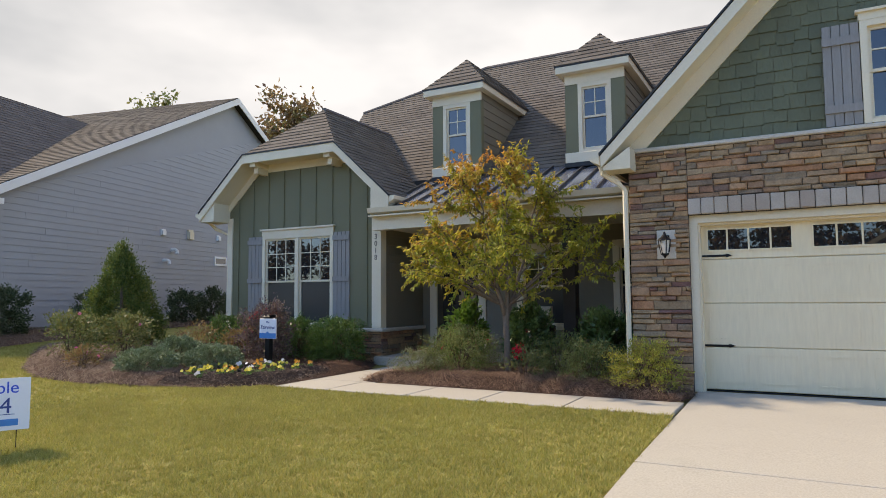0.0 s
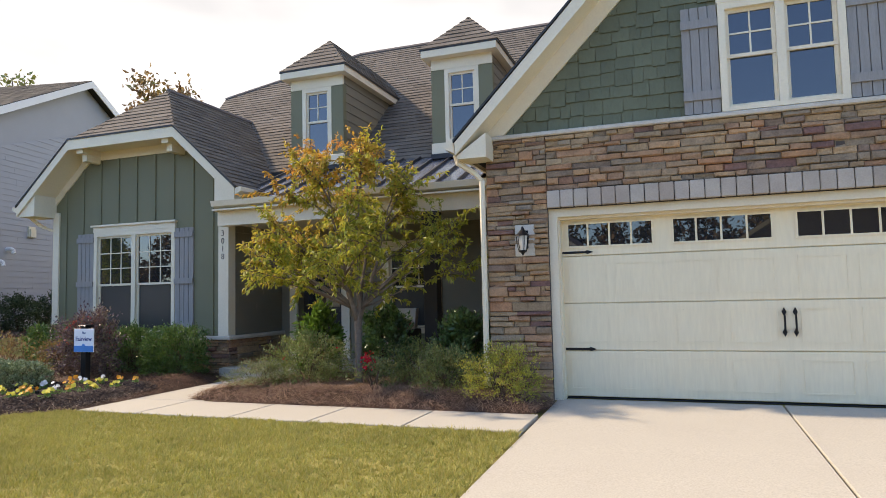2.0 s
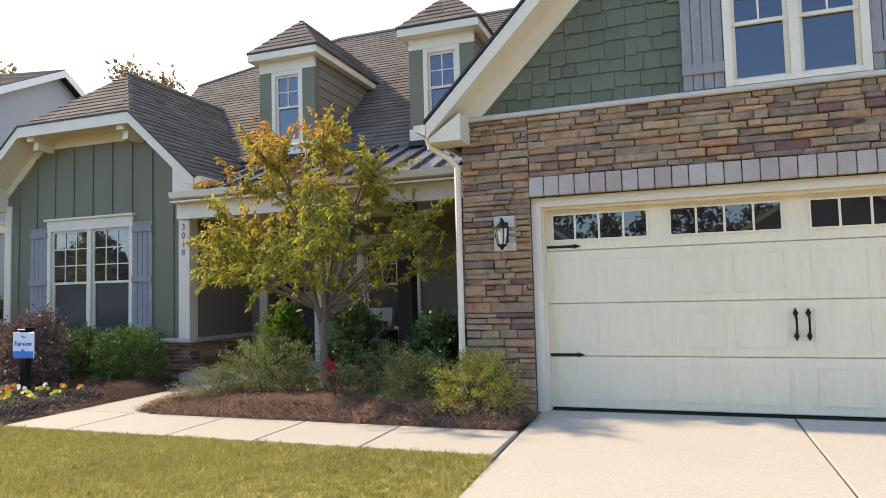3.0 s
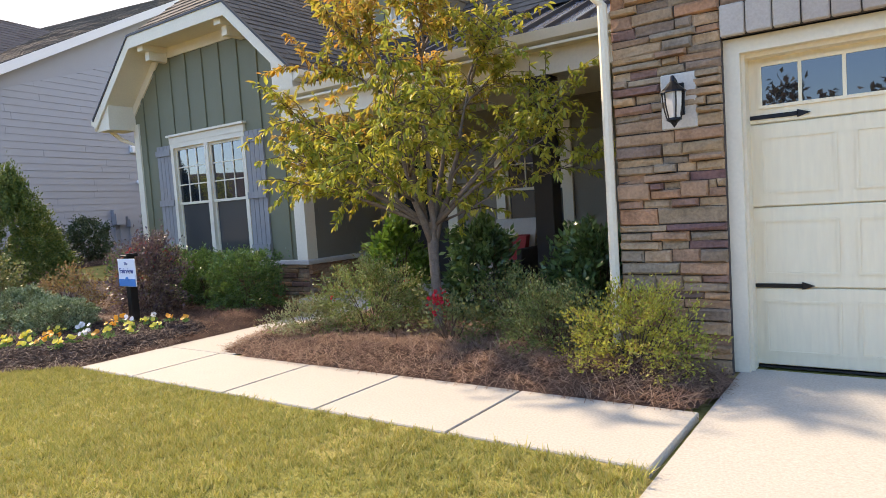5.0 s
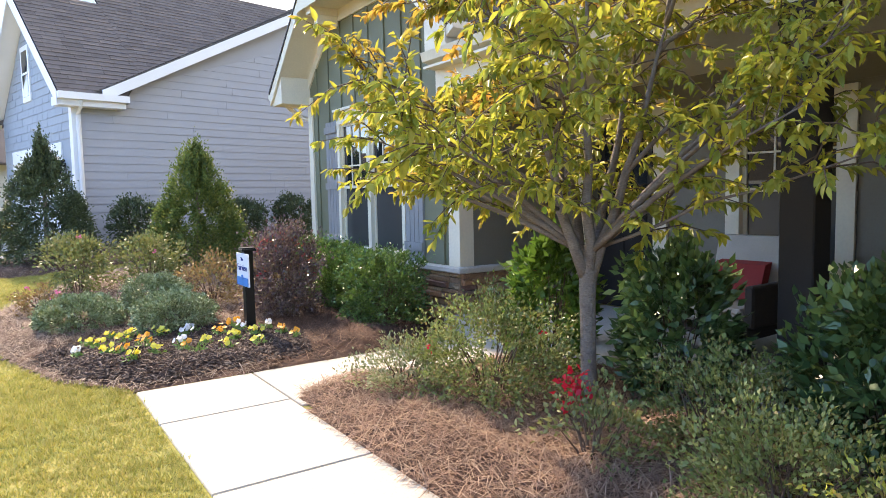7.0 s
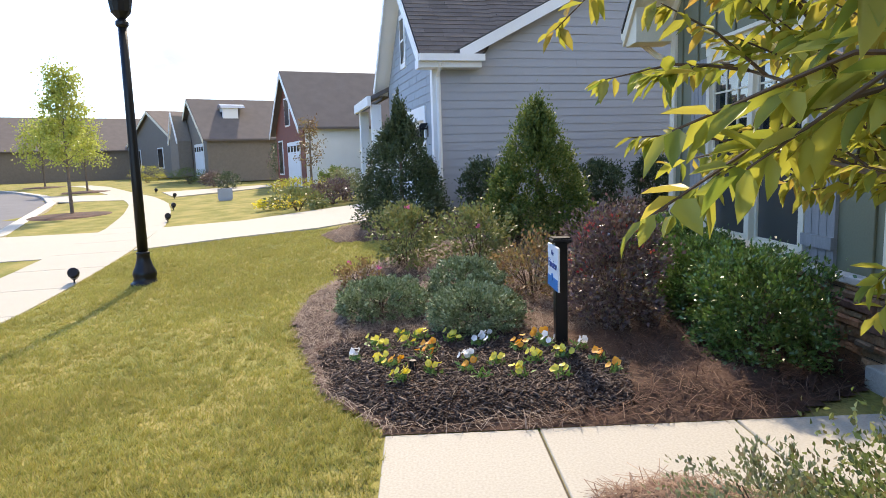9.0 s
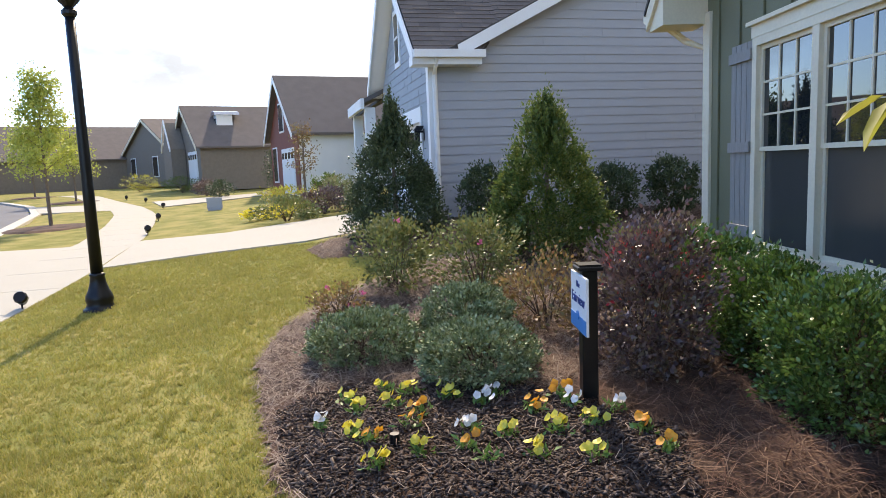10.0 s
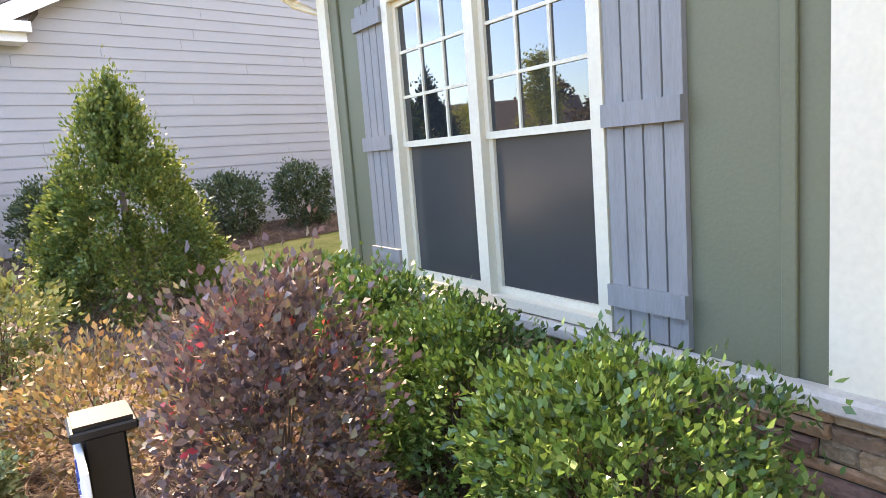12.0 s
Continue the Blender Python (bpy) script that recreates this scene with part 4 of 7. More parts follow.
# wing roof with clipped gable
PEAKY = 12.5
FY = 11.33
for s in (-1, 1):
    e = WC + s * W_E
    top = [(e, FY, W_TIP), (e, 17.3, W_TIP), (WC, 17.3, W_RZ), (WC, PEAKY, W_RZ), (WC + s * CLIPX, FY, CZ)]
    part("wing_roof", Geo().prism(top, (0, 0, -0.09)), ROOFBASE, house, "brown asphalt shingle wing roof")
    pl = Plane(top[0], (0, s, 0), (WC - e, 0, W_RZ - W_TIP))
    ob = part("shingles", shingles(pl, [pl.flat(p) for p in top], 20 + s), ROOF, house)
    ob["kind"] = "stuff"
    bx = WC + s * CLIPX
    part("rake_board", Geo().prism([(e, FY - 0.005, W_TIP - 0.20), (e, FY - 0.005, W_TIP - 0.02), (bx, FY - 0.005, CZ - 0.02), (bx, FY - 0.005, CZ - 0.20)], (0, -0.03, 0)), CREAM, house)
    part("drip_edge", Geo().prism([(e + 0.02 * s, FY - 0.05, W_TIP - 0.03), (e + 0.02 * s, FY - 0.05, W_TIP + 0.012), (bx, FY - 0.05, CZ + 0.012), (bx, FY - 0.05, CZ - 0.02)], (0, 0.05, 0)), BLACKEDGE, house)
    part("soffit", Geo().prism([(e - 0.03 * s, FY - 0.005, W_TIP - 0.17), (bx, FY - 0.005, CZ - 0.17), (bx, WY + 0.02, CZ - 0.17), (e - 0.03 * s, WY + 0.02, W_TIP - 0.17)], (0, 0, 0.02)), CREAM, house)
    part("gable_trim", Geo().prism([(e - 0.38 * s, WY - 0.026, tw - 0.20), (e - 0.38 * s, WY - 0.026, tw - 0.02), (bx, WY - 0.026, CZ - 0.17), (bx, WY - 0.026, CZ - 0.35)], (0, 0.03, 0)), CREAM, house)
    a, b = sorted((e - 0.02 * s, e - 0.42 * s))
    part("eave_return", Geo().prism([(a, FY, tz - 0.05), (b, FY, tz - 0.05), (b, FY, W_TIP - 0.02 + (0.30 if s < 0 else 0)), (a, FY, W_TIP - 0.02 + (0.30 if s > 0 else 0))], (0, WY - FY, 0)), CREAM, house)
    part("gutter", Geo().prism([(e, FY - 0.02, W_TIP - 0.14), (e + 0.12 * s, FY - 0.02, W_TIP - 0.08), (e + 0.12 * s, FY - 0.02, W_TIP - 0.01), (e, FY - 0.02, W_TIP - 0.01)], (0, 1.6 if s > 0 else 5.5, 0)), CREAM, house)
    # bracket under the clipped eave
    xk = WC + s * 0.98
    part("bracket", Geo().box(xk - 0.075, FY + 0.03, CZ - 0.27, xk + 0.075, WY, CZ - 0.15).box(xk - 0.055, FY + 0.14, CZ - 0.40, xk + 0.055, WY, CZ - 0.27), CREAM, house, "cream eave bracket")
top = [(WC - CLIPX, FY, CZ), (WC + CLIPX, FY, CZ), (WC, PEAKY, W_RZ)]
part("wing_roof", Geo().prism(top, (0, 0.05, -0.09)), ROOFBASE, house)
pl = Plane(top[0], (1, 0, 0), (0, PEAKY - FY, W_RZ - CZ))
part("shingles", shingles(pl, [pl.flat(p) for p in top], 31), ROOF, house)["kind"] = "stuff"
part("rake_board", Geo().box(WC - CLIPX, FY - 0.035, CZ - 0.20, WC + CLIPX, FY - 0.005, CZ - 0.02), CREAM, house)
part("drip_edge", Geo().box(WC - CLIPX, FY - 0.05, CZ - 0.02, WC + CLIPX, FY, CZ + 0.012), BLACKEDGE, house)
part("soffit", Geo().box(WC - CLIPX, FY - 0.004, CZ - 0.17, WC + CLIPX, WY + 0.02, CZ - 0.15), CREAM, house)
part("frieze_board", Geo().box(WC - CLIPX, WY - 0.026, CZ - 0.33, WC + CLIPX, WY, CZ - 0.17), CREAM, house)
part("ridge_cap", Geo().tube([(WC, PEAKY, W_RZ + 0.0), (WC, 17.0, W_RZ + 0.0)], [0.06, 0.06], 6), ROOF2, house)
part("downspout", Geo().tube([(WX0 - 0.36, WY - 0.3, 2.98), (WX0 - 0.30, WY - 0.1, 2.80), (WX0 - 0.05, WY + 0.06, 2.66), (WX0 - 0.05, WY + 0.06, 0.1)], [0.036] * 4, 8), CREAM, house)

# porch: floor, ceiling, back wall, beam, post
PX0, PX1, PY = WX1, GX0, 11.45
part("porch_floor", Geo().box(PX0, PY + 0.1, -0.05, PX1, 13.4, 0.14, 0.01), CONCRETE, house, "pale concrete porch floor")
part("porch_ceiling", Geo().box(PX0, PY + 0.25, 2.58, PX1, 13.4, 2.64), CREAM, house)
bw = Geo()
for a, b, z0, z1 in ((PX0, -6.12, 0, 2.6), (-5.02, -4.20, 0, 2.6), (-4.20, -3.30, 0, 0.62), (-4.20, -3.30, 2.25, 2.6), (-3.30, -2.30, 0, 2.6), (-2.30, -1.55, 0, 0.62), (-2.30, -1.55, 2.25, 2.6), (-1.55, PX1, 0, 2.6), (-6.12, -5.02, 2.3, 2.6)):
    bw.box(a, 13.4, z0, b, 13.6, z1)
back = part("porch_back_wall", bw, TAUPE, house, "taupe lap-sided wall under the porch")
BP = FRONT(13.4)
planks(BP, [(-5.02, 0.15), (PX1, 0.15), (PX1, 2.55), (-5.02, 2.55)], 0.18, back, TAUPE, 8, holes=[(-4.30, 0.6, -3.20, 2.3), (-2.38, 0.6, -1.47, 2.3)])
window_part(house, BP, -4.33, 0.60, -3.18, 2.28, units=1, cols=3, rows=2, trim_w=0.14, proud=0.045)
window_part(house, BP, -2.42, 0.60, -1.45, 2.28, units=1, cols=3, rows=2, trim_w=0.12, proud=0.045)
entry = part("entry_door", Geo().box(-6.02, 13.44, 0.14, -5.12, 13.50, 2.20), DOORDARK, house, "dark panelled front door")
part("door_panel", Geo().box(-5.92, 13.425, 0.30, -5.62, 13.44, 0.95, 0.006).box(-5.52, 13.425, 0.30, -5.22, 13.44, 0.95, 0.006), DOORDARK, entry)
part("door_light", Geo().box(-5.90, 13.43, 1.10, -5.24, 13.44, 2.05), GLASS, entry)
part("door_knob", Geo().lathe([(0.0, 0), (0.03, 0.01), (0.03, 0.03), (0.0, 0.05)], 10, (-5.20, 13.40, 1.0)), BLACK, entry)
part("door_trim", Geo().box(-6.29, 13.355, 0.14, -6.13, 13.40, 2.40).box(-5.17, 13.355, 0.14, -5.0, 13.40, 2.40).box(-6.13, 13.355, 2.24, -5.17, 13.40, 2.40), CREAM, house)
part("porch_beam", Geo().box(PX0, PY + 0.06, 2.52, PX1, PY + 0.26, 2.76), CREAM, house, "cream porch beam")
part("porch_soffit", Geo().box(PX0, PY - 0.09, 2.76, PX1, PY + 0.26, 2.785), CREAM, house)
part("porch_gutter", Geo().prism([(PX0 + 0.0, PY + 0.02, 2.80), (PX0 + 0.0, PY - 0.10, 2.83), (PX0 + 0.0, PY - 0.13, 2.92), (PX0 + 0.0, PY + 0.02, 2.92)], (PX1 - PX0 - 0.02, 0, 0)), CREAM, house, "cream porch gutter")
part("porch_post", Geo().box(-2.78, PY + 0.05, 0.14, -2.57, PY + 0.25, 2.52, 0.008).box(-2.80, PY + 0.03, 0.14, -2.55, PY + 0.27, 0.30, 0.008).box(-2.80, PY + 0.03, 2.40, -2.55, PY + 0.27, 2.52, 0.006), DARKPOST, house, "dark brown square porch post")

# standing seam porch roof
ml, mr, my0, mz0, my1, mz1 = -6.30, -1.36, PY - 0.08, 2.91, 13.30, 3.74
metal_roof = part("porch_roof", Geo().prism([(ml, my0, mz0), (mr, my0, mz0), (mr, my1, mz1), (ml, my1, mz1)], (0, 0, -0.03)), METALROOF, house, "dark standing seam metal porch roof")
for k in range(15):
    x = ml + 0.12 + k * 0.335
    part("seam", Geo().prism([(x - 0.012, my0, mz0), (x + 0.012, my0, mz0), (x + 0.012, my1, mz1), (x - 0.012, my1, mz1)], (0, 0, 0.045)), SEAM, metal_roof)
# main roof
MS, MY1 = 0.89, 17.7
mz = lambda y: mz1 + (y - 13.3) * MS
top = [(-9.2, 13.3, mz1), (2.2, 13.3, mz1), (6.5, MY1, mz(MY1)), (-6.85, MY1, mz(MY1)), (-10.15, 16.4, mz(16.4))]
part("main_roof", Geo().prism(top, (0, 0, -0.1)), ROOFBASE, house, "brown asphalt shingle main roof")
pl = Plane(top[0], (1, 0, 0), (0, 1, MS))
part("shingles", shingles(pl, [pl.flat(p) for p in top], 41), ROOF, house)["kind"] = "stuff"
part("ridge_cap", Geo().tube([(-10.15, 16.4, mz(16.4)), (-6.85, MY1, mz(MY1)), (6.5, MY1, mz(MY1))], [0.05, 0.06, 0.06], 6), ROOF2, house)
part("rear_roof", Geo().prism([(-10.15, 16.4, mz(16.4)), (-6.85, MY1, mz(MY1)), (6.5, MY1, mz(MY1)), (6.5, 24, 3.2), (-10.6, 24, 3.2)], (0, 0, -0.05)), ROOF2, house)
for q in ((-10.5, 23.3, 5.2, 23.5), (-10.5, 17, -10.3, 23.3), (5.0, 17.5, 5.2, 23.3)):
    part("rear_wall", Geo().box(q[0], q[1], 0, q[2], q[3], 3.2), TAUPE, house)


def dormer(cx):
    """A hipped dormer with one window, as parts of the house."""
    y0, hw, zb, zt = 13.05, 0.535, 3.72, 5.40
    yb = lambda z: 13.3 + (z - mz1) / MS
    g = Geo()
    w = 0.31
    g.box(cx - hw, y0, zb, cx - w + 0.03, y0 + 0.1, zt).box(cx + w - 0.03, y0, zb, cx + hw, y0 + 0.1, zt).box(cx - w, y0, zb, cx + w, y0 + 0.1, 3.93).box(cx - w, y0, 5.19, cx + w, y0 + 0.1, zt)
    body = part("dormer", g, GREEN, house, "hipped dormer with green front and one window")
    for s in (-1, 1):
        x = cx + s * hw
        poly = [(x, y0 + 0.1, zb), (x, y0 + 0.1, zt), (x, yb(zt) + 0.2, zt), (x, 13.3, zb)]
        part("dormer_side", Geo().prism(poly, (-s * 0.08, 0, 0)), TAUPE, body)
        sp = Plane((x, y0, 0), (0, s, 0), (0, 0, 1))
        rows = [(0.0, zb), (0.0, zt), (yb(zt) - y0, zt), (0.3, zb)]
        planks(sp, [(s * a, b) for a, b in rows], 0.17, body, TAUPE, 50 + s, length=4.0)
        part("dormer_trim", Geo().box(min(x, x + s * 0.022), y0 - 0.02, zb, max(x, x + s * 0.022), y0 + 0.10, 5.22), GREEN, body)
    part("dormer_board", Geo().box(cx - hw - 0.01, y0 - 0.022, zb + 0.1, cx - w, y0, 5.22).box(cx + w, y0 - 0.022, zb + 0.1, cx + hw + 0.01, y0, 5.22), GREEN, body)
    part("dormer_frieze", Geo().box(cx - hw - 0.02, y0 - 0.035, 5.21, cx + hw + 0.02, y0 + 0.02, 5.40), CREAM, body)
    part("dormer_sill", Geo().box(cx - hw - 0.03, y0 - 0.05, 3.72, cx + hw + 0.03, y0 + 0.02, 3.91, 0.008), CREAM, body)
    part("dormer_flashing", Geo().box(cx - hw - 0.04, y0 - 0.06, 3.64, cx + hw + 0.04, y0 + 0.02, 3.72), BLACKEDGE, body)
    window_part(house, FRONT(y0), cx - w, 3.91, cx + w, 5.21, units=1, cols=2, rows=2, screen=False, proud=0.028, rail=4.57)
    ew, ze, fy = 0.70, 5.55, y0 - 0.20
    ya, za = fy + ew, ze + ew * 1.08
    rear = yb(za)
    re = yb(ze)
    part("dormer_eave", Geo().box(cx - ew + 0.02, fy + 0.0, ze - 0.15, cx + ew - 0.02, fy + 0.03, ze - 0.02).box(cx - ew + 0.02, fy + 0.03, ze - 0.15, cx - ew + 0.05, re, ze - 0.02).box(cx + ew - 0.05, fy + 0.03, ze - 0.15, cx + ew - 0.02, re, ze - 0.02).box(cx - ew + 0.05, fy + 0.03, ze - 0.15, cx + ew - 0.05, re - 0.1, ze - 0.12), CREAM, body)
    for poly, u in (([(cx - ew, fy, ze), (cx + ew, fy, ze), (cx, ya, za)], (1, 0, 0)), ([(cx + ew, fy, ze), (cx + ew, re, ze), (cx, rear, za), (cx, ya, za)], (0, 1, 0)), ([(cx - ew, re, ze), (cx - ew, fy, ze), (cx, ya, za), (cx, rear, za)], (0, -1, 0))):
        part("dormer_roof", Geo().prism(poly, (0, 0, -0.03)), BLACKEDGE, body)
        mid = sum((Vector(p) for p in poly[2:]), Vector()) / len(poly[2:]) - Vector(poly[0])
        U = Vector(u)
        pl = Plane(poly[0], u, mid - U * mid.dot(U))
        part("shingles", shingles(pl, [pl.flat(p) for p in poly], 60 + int(cx * 10)), ROOF, body)["kind"] = "stuff"
    return body


dormer(-5.46)
dormer(-2.60)

# porch chair, partly seen behind the shrubs
chair = thing("armchair", "dark wicker porch armchair with pale and red cushions", "chair", (-3.72, 12.5, 0.14))
for sx in (-0.30, 0.30):
    for sy in (-0.27, 0.27):
        part("leg", Geo().box(-3.72 + sx - 0.03, 12.5 + sy - 0.03, 0.14, -3.72 + sx + 0.03, 12.5 + sy + 0.03, 0.40), WICKER, chair)
    part("arm", Geo().box(-3.72 + sx * 1.12 - 0.04, 12.2, 0.40, -3.72 + sx * 1.12 + 0.04, 12.8, 0.72, 0.015), WICKER, chair)
part("seat_frame", Geo().box(-4.04, 12.2, 0.30, -3.40, 12.8, 0.40, 0.01), WICKER, chair)
part("seat_cushion", Geo().box(-4.01, 12.18, 0.40, -3.43, 12.68, 0.54, 0.03), FABRIC, chair, "pale seat cushion")
part("back_cushion", Geo().prism([(-4.01, 12.66, 0.54), (-3.43, 12.66, 0.54), (-3.43, 12.78, 1.06), (-4.01, 12.78, 1.06)], (0, 0.12, 0)), FABRIC, chair, "pale patterned back cushion")
part("pillow", Geo().prism([(-3.94, 12.52, 0.56), (-3.50, 12.52, 0.56), (-3.50, 12.62, 0.84), (-3.94, 12.62, 0.84)], (0, 0.10, 0.02)), REDFAB, chair, "red throw pillow")
urn = thing("planter", "tall black planter on the porch edge", "planter", (-4.72, 11.75, 0.14))
part("body", Geo().lathe([(0.13, 0.14), (0.15, 0.17), (0.12, 0.22), (0.17, 0.45), (0.20, 0.62), (0.22, 0.66), (0.20, 0.66), (0.17, 0.58)], 16, (-4.72, 11.75, 0)), BLACK, urn)

# ---- the grey neighbour ----
NA = radians(12)
NR, NB, NC = Vector((math.cos(NA), math.sin(NA), 0)), Vector((-math.sin(NA), math.cos(NA), 0)), Vector((-16.54, 9.03, 0))
np_ = lambda r, b, z: NC + NR * r + NB * b + Vector((0, 0, z))
nb = thing("house", "grey lap-sided house with white trim and brown roof", "house", (-19, 14, 0.45))
side = Plane(np_(0, 0, 0), NB, (0, 0, 1))
# the side plane's normal points away from the neighbour, towards the lawn
gable = [(0, 0.55), (21.8, 0.55), (21.8, 3.45), (10.9, 9.0), (0.9, 3.9), (0, 3.6)]
nb_side = part("side_wall", Geo().prism([np_(-0.02, b, z) for b, z in gable], -NR * 0.2), GREYSIDE, nb, "grey lap-sided gable wall")
planks(side, gable, 0.175, nb_side, GREYSIDE, 70)
part("foundation", Geo().prism([np_(-0.05, 0, 0.1), np_(-0.05, 21.8, 0.1), np_(-0.05, 21.8, 0.55), np_(-0.05, 0, 0.55)], -NR * 0.2), CONCRETE, nb)
nf = Plane(np_(0, 0, 0), NR, (0, 0, 1))


def nbox(r0, b0, z0, r1, b1, z1, g=None):
    g = g or Geo()
    return g.prism([np_(r0, b0, z0), np_(r1, b0, z0), np_(r1, b0, z1), np_(r0, b0, z1)], NB * (b1 - b0))


for q in ((-0.9, 0.45, 0, 3.65), (-5.6, 0.45, -4.7, 3.65), (-4.7, 2.55, -0.9, 3.65)):
    part("front_wall", nbox(q[0], 0, q[1], q[2], 0.2, q[3]), BLUESHAKE, nb)
part("front_gable", Geo().prism([np_(-5.6, 0, 3.65), np_(0, 0, 3.65), np_(-2.78, 0, 6.2)], NB * 0.2), BLUESHAKE, nb, "blue-grey shake front gable")
sh_area = [(-5.5, 2.85), (-0.1, 2.85), (-0.1, 3.65), (-2.78, 6.1), (-5.5, 3.65)]
part("shake_cladding", shingles(nf, sh_area, 81, row=0.18, tab=0.22), BLUESHAKE, nb)["kind"] = "stuff"
part("garage_door", nbox(-4.6, 0.1, 0.45, -0.98, 0.14, 2.50), WHITE, nb, "white panelled garage door with a row of lights")
part("door_casing", nbox(-4.8, -0.03, 0.43, -4.6, 0.1, 2.80, nbox(-0.98, -0.03, 0.43, -0.83, 0.1, 2.80, nbox(-4.6, -0.03, 2.5, -0.98, 0.1, 2.80))), WHITE, nb)
for k in range(4):
    for j in range(3):
        r = -4.45 + k * 0.88 + j * 0.26
        part("door_light", nbox(r, 0.07, 2.02, r + 0.22, 0.10, 2.34), GLASS, nb)
part("corner_board", nbox(-0.16, -0.04, 0.6, 0.03, 0.0, 3.6, nbox(0.0, 0.0, 0.6, 0.03, 0.14, 3.6)), WHITE, nb)
gwin = part("window", nbox(-3.45, -0.04, 3.92, -2.80, 0.0, 5.24), WHITE, nb, "narrow white gable window")
part("pane", nbox(-3.35, -0.045, 4.04, -2.90, -0.04, 5.12), GLASS, gwin)
part("mullion", nbox(-3.35, -0.055, 4.56, -2.90, -0.045, 4.61), WHITE, gwin)
nlamp = part("wall_lantern", nbox(-0.76, -0.20, 2.08, -0.64, -0.10, 2.30), BLACK, nb, "black wall lantern")
part("bracket", nbox(-0.72, -0.10, 2.26, -0.68, 0.0, 2.30, nbox(-0.75, -0.015, 2.10, -0.65, 0.0, 2.34)), BLACK, nlamp)
part("cap", Geo().prism([np_(-0.79, -0.23, 2.30), np_(-0.61, -0.23, 2.30), np_(-0.70, -0.15, 2.40)], NB * 0.16), BLACK, nlamp)
# main roof, with its ridge running along the street
NRZ, NRB = 9.15, 10.9
z_at = lambda b: NRZ - abs(NRB - b) * 0.51
for poly, seed in (([np_(0.3, 0.3, z_at(0.3)), np_(0.3, NRB, NRZ), np_(-16, NRB, NRZ), np_(-16, 0.3, z_at(0.3))], 91), ([np_(0.3, NRB, NRZ), np_(0.3, 22, z_at(22)), np_(-16, 22, z_at(22)), np_(-16, NRB, NRZ)], 92)):
    part("roof", Geo().prism(poly, (0, 0, -0.08)), ROOFBASE, nb, "brown asphalt shingle roof")
    if seed == 91:
        pl = Plane(poly[3], NR, NB * 1.0 + Vector((0, 0, 0.51)))
        part("shingles", shingles(pl, [pl.flat(p) for p in poly], seed, row=0.2, tab=0.5), ROOF, nb)["kind"] = "stuff"
part("rake_board", Geo().prism([np_(0.31, 0.5, z_at(0.5) - 0.02), np_(0.31, NRB, NRZ - 0.02), np_(0.31, NRB, NRZ - 0.26), np_(0.31, 0.5, z_at(0.5) - 0.26)], NR * 0.03).prism([np_(0.31, NRB, NRZ - 0.02), np_(0.31, 22, z_at(22) - 0.02), np_(0.31, 22, z_at(22) - 0.26), np_(0.31, NRB, NRZ - 0.26)], NR * 0.03), WHITE, nb)
part("soffit", Geo().prism([np_(0.0, 0.5, z_at(0.5) - 0.22), np_(0.31, 0.5, z_at(0.5) - 0.22), np_(0.31, NRB, NRZ - 0.22), np_(0.0, NRB, NRZ - 0.22)], (0, 0, 0.02)), WHITE, nb)
# front gable roof, its ridge running back
GC, GW, GE, GT = -2.78, 3.14, 3.70, 6.46
for s in (1, -1):
    e = GC + s * GW
    poly = [np_(e, -0.35, GE), np_(e, 0.95 if s > 0 else 1.6, GE), np_(GC + s * 2.33, 1.6, GE + 0.71), np_(GC, 1.6, GT), np_(GC, -0.35, GT)]
    part("gable_roof", Geo().prism(poly, (0, 0, -0.08)), ROOFBASE, nb)
    pl = Plane(poly[0], NB * s, np_(GC, -0.35, GT) - np_(e, -0.35, GE))
    part("shingles", shingles(pl, [pl.flat(p) for p in poly], 95 + s, row=0.17, tab=0.4), ROOF2, nb)["kind"] = "stuff"
    part("rake_board", Geo().prism([np_(e, -0.37, GE - 0.26), np_(e, -0.37, GE - 0.02), np_(GC, -0.37, GT - 0.02), np_(GC, -0.37, GT - 0.28)], NB * -0.03), WHITE, nb)
    part("soffit", Geo().prism([np_(e, -0.36, GE - 0.20), np_(e, 0.02, GE - 0.20), np_(GC, 0.02, GT - 0.22), np_(GC, -0.36, GT - 0.22)], (0, 0, 0.02)), WHITE, nb)
TC, TW, TT = -4.3, 4.66, 7.80
for s in (1, -1):
    e = TC + s * TW
    poly = [np_(e - s * 0.81, 1.6, GE + 0.71), np_(TC, 8.3, TT), np_(TC, 1.6, TT)]
    part("tall_roof", Geo().prism(poly, (0, 0, -0.08)), ROOFBASE, nb)
    pl = Plane(poly[0], NB * s, np_(TC, 1.6, TT) - poly[0])
    part("shingles", shingles(pl, [pl.flat(p) for p in poly], 105 + s, row=0.17, tab=0.4), ROOF2, nb)["kind"] = "stuff"
    part("rake_board", Geo().prism([np_(e - s * 0.81, 1.58, GE + 0.45), np_(e - s * 0.81, 1.58, GE + 0.69), np_(TC, 1.58, TT - 0.02), np_(TC, 1.58, TT - 0.28)], NB * -0.03), WHITE, nb)
part("upper_gable_wall", Geo().prism([np_(TC - 3.6, 1.8, 4.2), np_(TC + 3.6, 1.8, 4.2), np_(TC, 1.8, TT - 0.2)], NB * 0.15), WHITE, nb, "white upper gable wall")
part("eave_box", nbox(-0.05, -0.38, 3.46, 0.36, 0.95, 3.64), WHITE, nb)
part("gutter", nbox(0.36, -0.38, 3.58, 0.46, 1.0, 3.72), WHITE, nb)
